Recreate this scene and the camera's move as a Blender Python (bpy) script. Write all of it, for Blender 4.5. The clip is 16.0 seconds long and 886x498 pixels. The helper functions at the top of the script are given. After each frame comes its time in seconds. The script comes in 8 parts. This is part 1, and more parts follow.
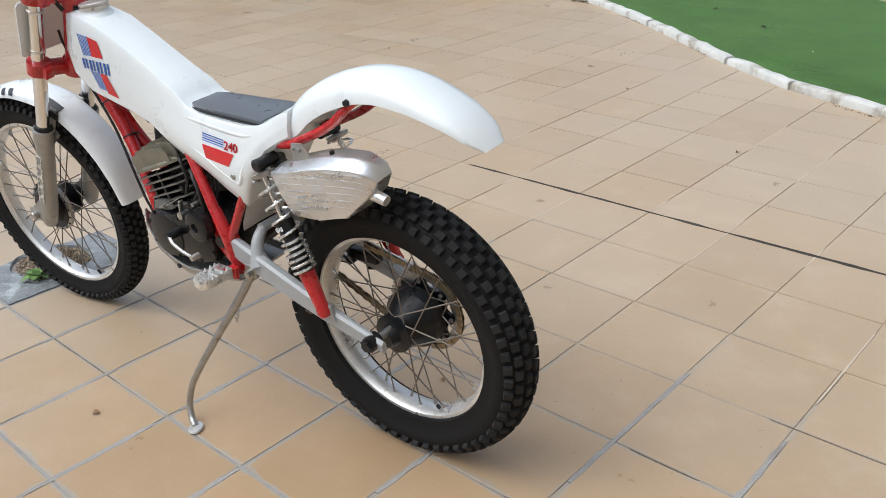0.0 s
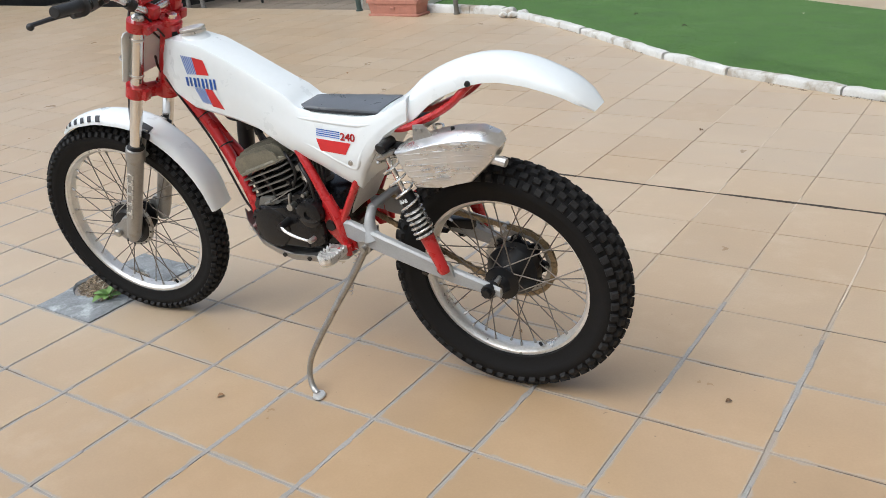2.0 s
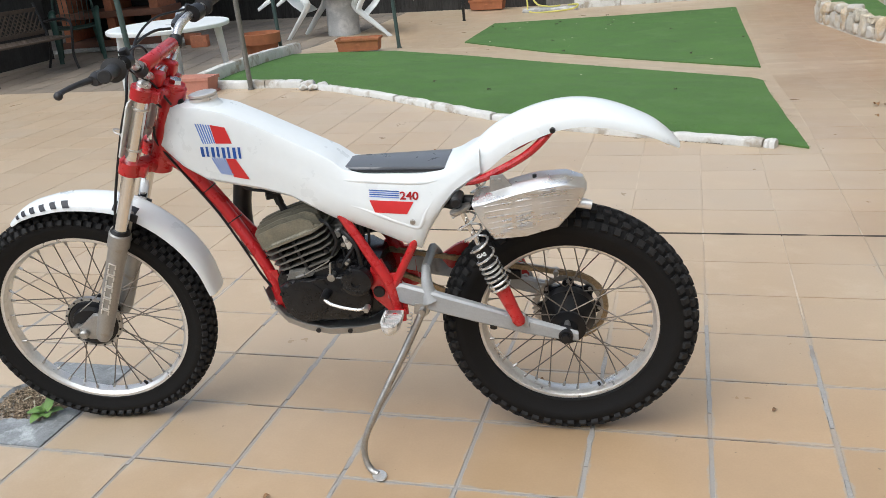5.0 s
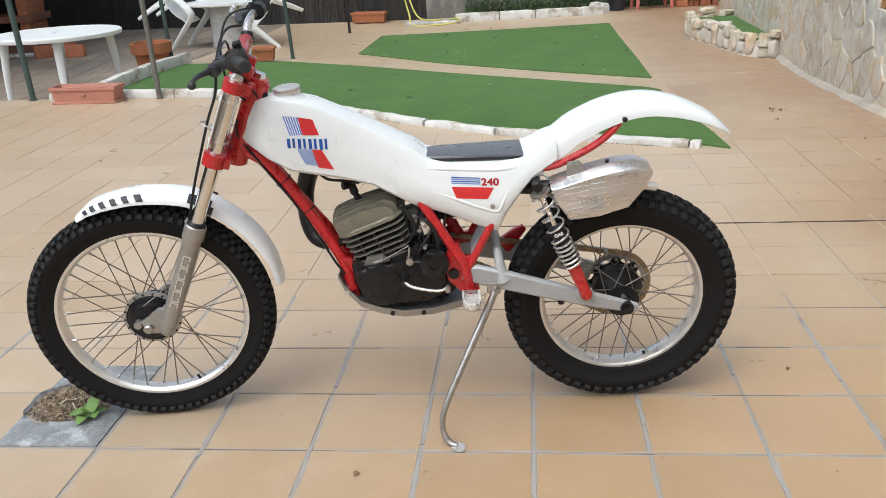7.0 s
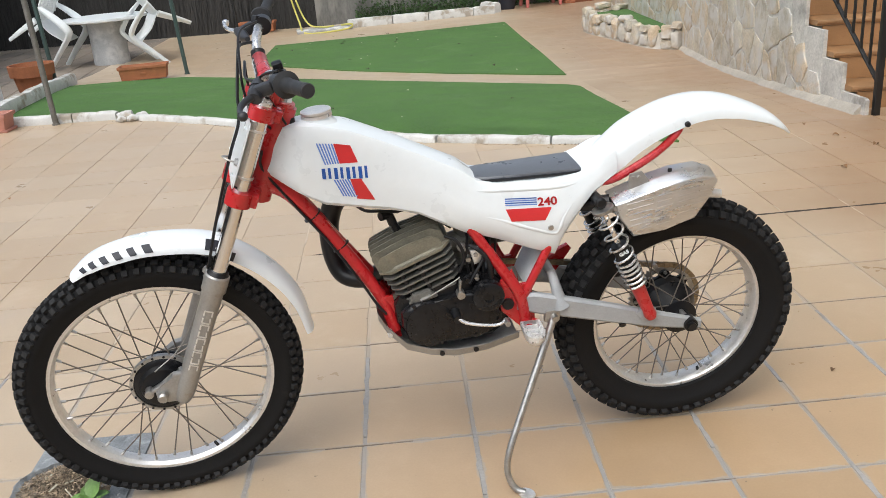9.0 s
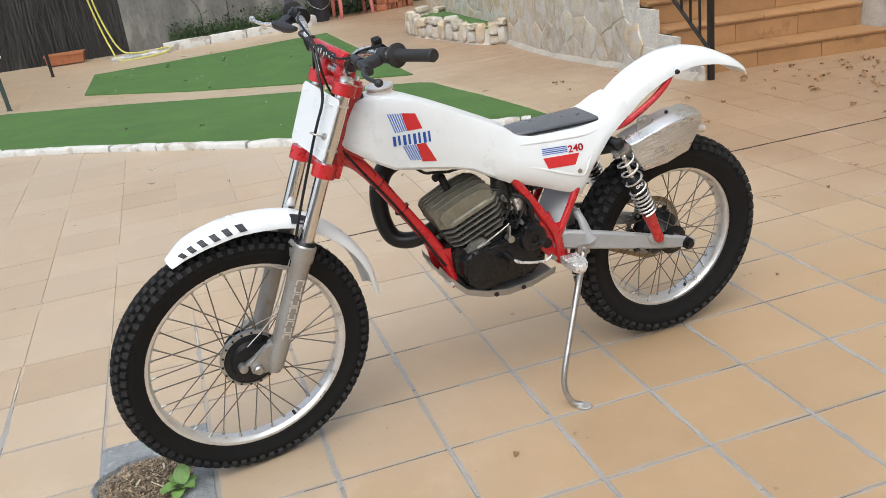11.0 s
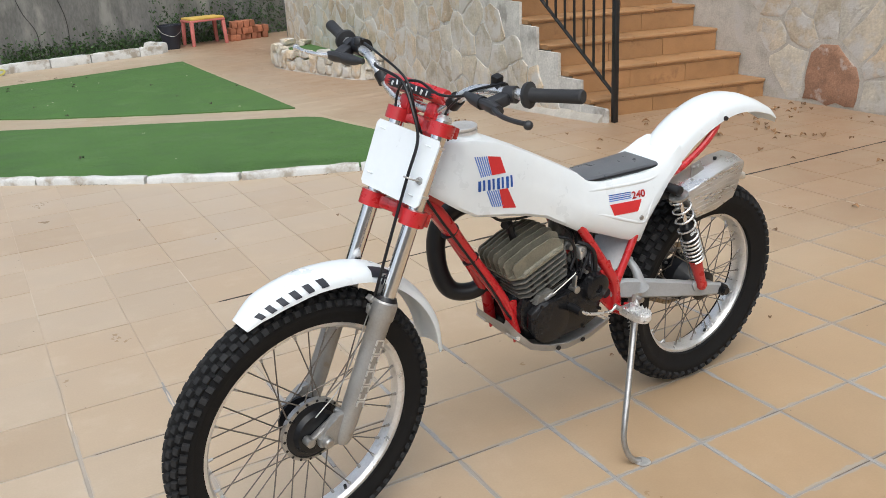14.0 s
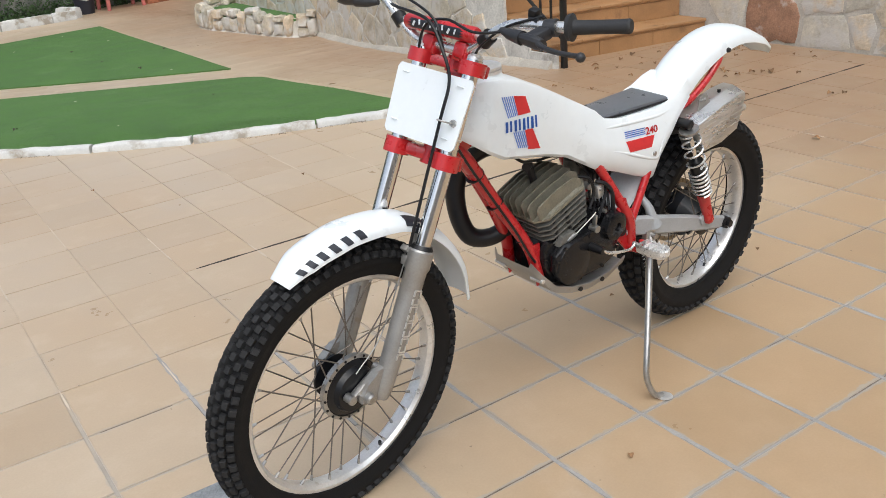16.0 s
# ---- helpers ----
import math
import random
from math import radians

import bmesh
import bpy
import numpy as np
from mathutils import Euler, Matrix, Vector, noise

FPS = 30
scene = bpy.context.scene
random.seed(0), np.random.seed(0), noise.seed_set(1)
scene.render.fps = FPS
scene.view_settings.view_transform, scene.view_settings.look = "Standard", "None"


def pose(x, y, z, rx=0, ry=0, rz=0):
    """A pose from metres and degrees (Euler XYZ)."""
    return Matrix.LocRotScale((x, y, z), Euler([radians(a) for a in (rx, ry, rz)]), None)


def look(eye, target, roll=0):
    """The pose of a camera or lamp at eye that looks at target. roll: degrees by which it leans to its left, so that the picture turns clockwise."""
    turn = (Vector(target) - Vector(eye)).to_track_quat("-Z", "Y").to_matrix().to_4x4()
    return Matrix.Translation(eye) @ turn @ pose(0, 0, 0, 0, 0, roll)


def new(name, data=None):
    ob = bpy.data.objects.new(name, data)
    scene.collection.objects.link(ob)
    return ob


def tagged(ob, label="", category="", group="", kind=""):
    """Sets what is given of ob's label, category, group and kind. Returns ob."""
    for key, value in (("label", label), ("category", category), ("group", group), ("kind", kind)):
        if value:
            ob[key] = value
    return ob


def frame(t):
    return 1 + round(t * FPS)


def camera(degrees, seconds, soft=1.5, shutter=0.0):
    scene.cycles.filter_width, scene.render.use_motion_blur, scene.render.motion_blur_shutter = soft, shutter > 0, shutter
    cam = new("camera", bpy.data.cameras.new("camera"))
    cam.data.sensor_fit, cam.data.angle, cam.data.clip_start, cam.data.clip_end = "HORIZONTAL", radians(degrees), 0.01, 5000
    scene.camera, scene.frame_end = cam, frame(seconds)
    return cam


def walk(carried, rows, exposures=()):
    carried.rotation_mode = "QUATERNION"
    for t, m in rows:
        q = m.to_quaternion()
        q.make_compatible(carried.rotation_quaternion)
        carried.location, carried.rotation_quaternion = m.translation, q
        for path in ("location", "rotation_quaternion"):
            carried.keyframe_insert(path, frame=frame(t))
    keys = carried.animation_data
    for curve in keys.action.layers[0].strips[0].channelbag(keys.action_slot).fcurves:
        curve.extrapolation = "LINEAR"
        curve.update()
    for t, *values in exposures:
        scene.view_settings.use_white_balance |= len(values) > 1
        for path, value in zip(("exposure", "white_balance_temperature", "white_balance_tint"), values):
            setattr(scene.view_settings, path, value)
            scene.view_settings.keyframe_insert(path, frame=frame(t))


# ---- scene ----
cam = camera(53.5, 16.0, 0.4)
PATH = [
    (0, (2.676, -0.849, 1.306), (1.447, 0.469, 0.441), -2.6),
    (0.5, (2.594, -1.038, 1.318), (1.481, 0.388, 0.464), -5.9),
    (1, (2.628, -1.173, 1.312), (1.518, 0.274, 0.491), -5.4),
    (1.5, (2.646, -1.295, 1.328), (1.534, 0.15, 0.507), -5.5),
    (2, (2.536, -1.422, 1.321), (1.459, 0.053, 0.506), -5.9),
    (2.5, (2.388, -1.511, 1.333), (1.457, 0.068, 0.535), -6.0),
    (3, (2.233, -1.445, 1.311), (1.317, 0.135, 0.495), -5.6),
    (3.5, (2.098, -1.388, 1.31), (1.183, 0.193, 0.495), -5.6),
    (4, (1.911, -1.45, 1.334), (1.083, 0.194, 0.552), -7.5),
    (4.5, (1.791, -1.57, 1.336), (1.111, 0.165, 0.609), -6.6),
    (4.7, (1.776, -1.641, 1.327), (1.158, 0.12, 0.608), -5.8),
    (6.8, (1.305, -2.033, 1.352), (1.109, -0.173, 0.644), -2.8),
    (7, (1.22, -2.013, 1.344), (1.02, -0.151, 0.641), -2.9),
    (7.5, (1.038, -1.952, 1.356), (0.967, -0.09, 0.63), -3.9),
    (8, (0.956, -1.772, 1.344), (0.889, 0.091, 0.621), -3.7),
    (8.2, (0.93, -1.725, 1.351), (0.864, 0.139, 0.629), -3.8),
    (10.3, (0.459, -1.929, 1.351), (0.772, -0.082, 0.65), -5.5),
    (10.5, (0.386, -1.937, 1.359), (0.7, -0.096, 0.644), -5.6),
    (11, (0.126, -1.955, 1.357), (0.62, -0.157, 0.633), -7.3),
    (11.5, (-0.066, -2.005, 1.332), (0.479, -0.221, 0.612), -6.1),
    (12, (-0.243, -2.046, 1.342), (0.313, -0.266, 0.62), -5.9),
    (12.5, (-0.381, -1.916, 1.349), (0.42, -0.243, 0.601), -6.4),
    (13, (-0.483, -1.796, 1.379), (0.456, -0.176, 0.675), -5.1),
    (13.5, (-0.448, -1.661, 1.376), (0.495, -0.048, 0.663), -4.2),
    (14, (-0.376, -1.54, 1.389), (0.502, 0.121, 0.702), -3.3),
    (14.5, (-0.373, -1.382, 1.371), (0.501, 0.281, 0.684), -3.4),
    (15, (-0.413, -1.238, 1.376), (0.556, 0.344, 0.63), -5.0),
    (15.5, (-0.453, -1.229, 1.361), (0.537, 0.319, 0.571), -4.9),
    (16, (-0.561, -1.381, 1.361), (0.437, 0.164, 0.575), -4.8),
]
walk(cam, [(t, look(eye, target, roll)) for t, eye, target, roll in PATH], exposures=[(0.0, 0.33, 6150, 8), (1.0, 0.37, 6200, 8), (2.5, 0.39, 6250, 8), (4.5, 0.41, 6250, 8), (7.0, 0.44, 6400, 9), (10.5, 0.45, 6400, 9), (13.0, 0.42, 6350, 9), (14.5, 0.35, 6250, 8), (16.0, 0.37, 6300, 9)])

# ---- world, light ----
world = bpy.data.worlds.new("overcast_sky")
scene.world = world
world.use_nodes = True
wn = world.node_tree.nodes
wl = world.node_tree.links
sky = wn.new("ShaderNodeTexSky")
sky.sky_type, sky.sun_disc = "NISHITA", False
sky.sun_elevation, sky.sun_rotation = radians(58), radians(209)
sky.dust_density, sky.air_density, sky.ozone_density = 4.0, 1.0, 0.6
bw = wn.new("ShaderNodeHueSaturation")
bw.inputs["Saturation"].default_value = 0.6
wl.new(sky.outputs[0], bw.inputs["Color"])
wl.new(bw.outputs[0], wn["Background"].inputs["Color"])
wn["Background"].inputs["Strength"].default_value = 0.15

sun_data = bpy.data.lights.new("sun", "SUN")
sun_data.energy, sun_data.angle, sun_data.color = 1.05, radians(75), (0.89, 0.975, 1.0)
sun = new("sun", sun_data)
SUN_FROM = Vector((-0.28, -0.50, 1.0))
sun.matrix_world = look(SUN_FROM * 20, (0, 0, 0))

# ---- materials ----
def mat(name, color, rough=0.6, metal=0.0, vary=0.12, scale=8.0, fine=120.0, bump=0.15, bump_mm=1.0, stain=None,
        stain_at=0.62, stain_scale=3.0, per_object=0.0, per_island=0.0, coat=0.0, rough_vary=0.1, stretch=(1, 1, 1), hue=0.0, sat=0.06, spec=0.5):
    """A surface with broad mottling, fine grain, stains and relief, in metres."""
    m = bpy.data.materials.new(name)
    m.use_nodes = True
    nd, lk = m.node_tree.nodes, m.node_tree.links
    b = nd["Principled BSDF"]
    tc = nd.new("ShaderNodeTexCoord")
    mp = nd.new("ShaderNodeMapping")
    mp.inputs["Scale"].default_value = stretch
    lk.new(tc.outputs["Object"], mp.inputs[0])
    vec = mp.outputs[0]
    if per_object:
        oi = nd.new("ShaderNodeObjectInfo")
        add = nd.new("ShaderNodeVectorMath")
        add.operation = "MULTIPLY_ADD"
        add.inputs[1].default_value = (37.0, 17.0, 53.0)
        lk.new(oi.outputs["Random"], add.inputs[0])
        lk.new(vec, add.inputs[2])
        vec = add.outputs[0]

    def tex(s, detail):
        n = nd.new("ShaderNodeTexNoise")
        n.inputs["Scale"].default_value, n.inputs["Detail"].default_value = s, detail
        n.inputs["Roughness"].default_value = 0.6
        lk.new(vec, n.inputs["Vector"])
        return n.outputs["Fac"]

    broad, grain = tex(scale, 4), tex(fine, 3)
    def remap(src, lo, hi, a=0.25, z=0.75):
        r = nd.new("ShaderNodeMapRange")
        for i, v in enumerate((a, z, lo, hi)):
            r.inputs[i + 1].default_value = v
        lk.new(src, r.inputs[0])
        return r.outputs[0]
    def mul(a, bb):
        n = nd.new("ShaderNodeMath")
        n.operation = "MULTIPLY"
        for i, v in enumerate((a, bb)):
            if isinstance(v, (int, float)):
                n.inputs[i].default_value = v
            else:
                lk.new(v, n.inputs[i])
        return n.outputs[0]
    val = mul(remap(broad, 1 - vary, 1 + vary), remap(grain, 1 - vary * 0.6, 1 + vary * 0.6))
    if per_object:
        val = mul(val, remap(oi.outputs["Random"], 1 - per_object, 1 + per_object, 0, 1))
    if per_island:
        ge = nd.new("ShaderNodeNewGeometry")
        val = mul(val, remap(ge.outputs["Random Per Island"], 1 - per_island, 1 + per_island, 0, 1))
    hs = nd.new("ShaderNodeHueSaturation")
    hs.inputs["Color"].default_value = (*color, 1)
    lk.new(val, hs.inputs["Value"])
    if hue:
        src = oi.outputs["Random"] if per_object else (ge.outputs["Random Per Island"] if per_island else broad)
        wnz = nd.new("ShaderNodeTexWhiteNoise")
        wnz.noise_dimensions = "1D"
        lk.new(src, wnz.inputs["W"])
        lk.new(remap(wnz.outputs["Value"], 0.5 - hue, 0.5 + hue, 0, 1), hs.inputs["Hue"])
        lk.new(remap(wnz.outputs["Value"], 1 - sat, 1 + sat, 1, 0), hs.inputs["Saturation"])
    out = hs.outputs[0]
    if stain:
        st = tex(stain_scale, 6)
        mx = nd.new("ShaderNodeMix")
        mx.data_type = "RGBA"
        lk.new(remap(st, 0, 1, stain_at, stain_at + 0.12), mx.inputs[0])
        lk.new(out, mx.inputs[6])
        mx.inputs[7].default_value = (*stain, 1)
        out = mx.outputs[2]
    lk.new(out, b.inputs["Base Color"])
    lk.new(remap(broad, max(0.02, rough - rough_vary), min(1, rough + rough_vary)), b.inputs["Roughness"])
    b.inputs["Metallic"].default_value = metal
    b.inputs["Specular IOR Level"].default_value = spec
    b.inputs["Coat Weight"].default_value = coat
    b.inputs["Coat Roughness"].default_value = 0.12
    if bump:
        bp = nd.new("ShaderNodeBump")
        bp.inputs["Strength"].default_value, bp.inputs["Distance"].default_value = bump, bump_mm / 1000
        lk.new(grain, bp.inputs["Height"])
        lk.new(bp.outputs[0], b.inputs["Normal"])
    return m


def tile_mat(name, pale, warm, single, joint=False):
    """Fired tiles: each its own tone, bleached and warm patches over many tiles, browner with growing x and more orange
    along the front right.
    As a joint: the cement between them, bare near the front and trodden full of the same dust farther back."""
    m = bpy.data.materials.new(name)
    m.use_nodes = True
    nd, lk = m.node_tree.nodes, m.node_tree.links
    b = nd["Principled BSDF"]
    ge = nd.new("ShaderNodeNewGeometry")
    if single:
        one = nd.new("ShaderNodeObjectInfo").outputs["Random"]
    else:
        one = ge.outputs["Random Per Island"]

    def tex(s, detail, stretch=(1, 1, 1)):
        mp = nd.new("ShaderNodeMapping")
        mp.inputs["Scale"].default_value = stretch
        lk.new(ge.outputs["Position"], mp.inputs[0])
        n = nd.new("ShaderNodeTexNoise")
        n.inputs["Scale"].default_value, n.inputs["Detail"].default_value, n.inputs["Roughness"].default_value = s, detail, 0.6
        lk.new(mp.outputs[0], n.inputs["Vector"])
        return n.outputs["Fac"]

    def remap(src, a, z, lo, hi):
        r = nd.new("ShaderNodeMapRange")
        for i, v in enumerate((a, z, lo, hi)):
            r.inputs[i + 1].default_value = v
        lk.new(src, r.inputs[0])
        return r.outputs[0]

    def calc(op, a, c):
        n = nd.new("ShaderNodeMath")
        n.operation = op
        for i, v in enumerate((a, c)):
            if isinstance(v, (int, float)):
                n.inputs[i].default_value = v
            else:
                lk.new(v, n.inputs[i])
        return n.outputs[0]

    def mix(f, a, c):
        n = nd.new("ShaderNodeMix")
        n.data_type = "RGBA"
        lk.new(f, n.inputs[0])
        for i, v in ((6, a), (7, c)):
            if isinstance(v, tuple):
                n.inputs[i].default_value = (*v, 1)
            else:
                lk.new(v, n.inputs[i])
        return n.outputs[2]

    broad, blotch, grain = tex(0.55, 3), tex(5.0, 5), tex(150, 3)
    wn1 = nd.new("ShaderNodeTexWhiteNoise")
    wn1.noise_dimensions = "1D"
    lk.new(one, wn1.inputs["W"])
    col = mix(remap(calc("ADD", broad, calc("MULTIPLY", wn1.outputs["Value"], 0.22)), 0.42, 0.78, 0, 1), pale, warm)
    col = mix(remap(blotch, 0.52, 0.72, 0, 0.55), col, (0.50, 0.405, 0.30))
    # scuffs and water marks, drawn out along the slope
    col = mix(remap(tex(2.6, 6, (1.0, 0.45, 1)), 0.60, 0.74, 0, 0.35), col, (0.43, 0.37, 0.305))
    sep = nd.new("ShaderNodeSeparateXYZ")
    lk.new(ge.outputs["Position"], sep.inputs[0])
    # darker brown colour, growing with x, its edge broken up by noise
    brown_tint = remap(calc("ADD", sep.outputs[0], calc("MULTIPLY", tex(0.8, 5), 2.6)), 3.6, 4.7, 0, 0.85)
    col = mix(brown_tint, col, (0.335, 0.215, 0.128))
    # darker, more orange colour along the front, growing with x
    orange_tint = calc("MULTIPLY", remap(calc("ADD", sep.outputs[0], calc("MULTIPLY", tex(1.3, 4), 0.9)), 0.55, 1.5, 0, 1), remap(calc("ADD", sep.outputs[1], calc("MULTIPLY", tex(1.1, 4), 0.9)), 0.75, 1.6, 1, 0))
    col = mix(calc("MULTIPLY", orange_tint, 0.75), col, (0.412, 0.274, 0.152))
    # cement: clean near the front of the patio, full of dust farther back
    bare = remap(calc("ADD", sep.outputs[1], calc("MULTIPLY", tex(2.2, 5), 2.6)), 1.35, 2.9, 1, 0)
    if joint:
        streak = remap(tex(3.5, 5), 0.50, 0.66, 0.06, 0.34)
        cement = mix(remap(tex(5, 5), 0.5, 0.68, 0, 0.7), (0.310, 0.295, 0.278), (0.20, 0.182, 0.165))
        col = mix(bare, mix(streak, col, (0.60, 0.52, 0.42)), cement)
    else:
        for axis in (0, 1):
            near = calc("PINGPONG", sep.outputs[axis], W / 2)
            edge = calc("SUBTRACT", near, calc("MULTIPLY", remap(tex(11 + 4 * axis, 5), 0.45, 0.75, 0, 1), 0.013))
            col = mix(calc("MULTIPLY", bare, remap(edge, 0.0035, 0.0085, 0.75, 0)), col, (0.355, 0.325, 0.285))
    # dark specks of dirt
    col = mix(remap(tex(34, 2), 0.735, 0.77, 0, 0.7), col, (0.16, 0.115, 0.075))
    hs = nd.new("ShaderNodeHueSaturation")
    lk.new(col, hs.inputs["Color"])
    lk.new(calc("MULTIPLY", calc("MULTIPLY", remap(one, 0, 1, 0.955, 1.045), remap(blotch, 0.3, 0.7, 0.955, 1.045)), remap(grain, 0.25, 0.75, 0.965, 1.035)), hs.inputs["Value"])
    lk.new(hs.outputs[0], b.inputs["Base Color"])
    lk.new(remap(blotch, 0.3, 0.7, 0.27, 0.43) if not joint else remap(bare, 0, 1, 0.36, 0.9), b.inputs["Roughness"])
    bp = nd.new("ShaderNodeBump")
    bp.inputs["Strength"].default_value, bp.inputs["Distance"].default_value = 0.2, 0.0006
    lk.new(grain, bp.inputs["Height"])
    lk.new(bp.outputs[0], b.inputs["Normal"])
    return m


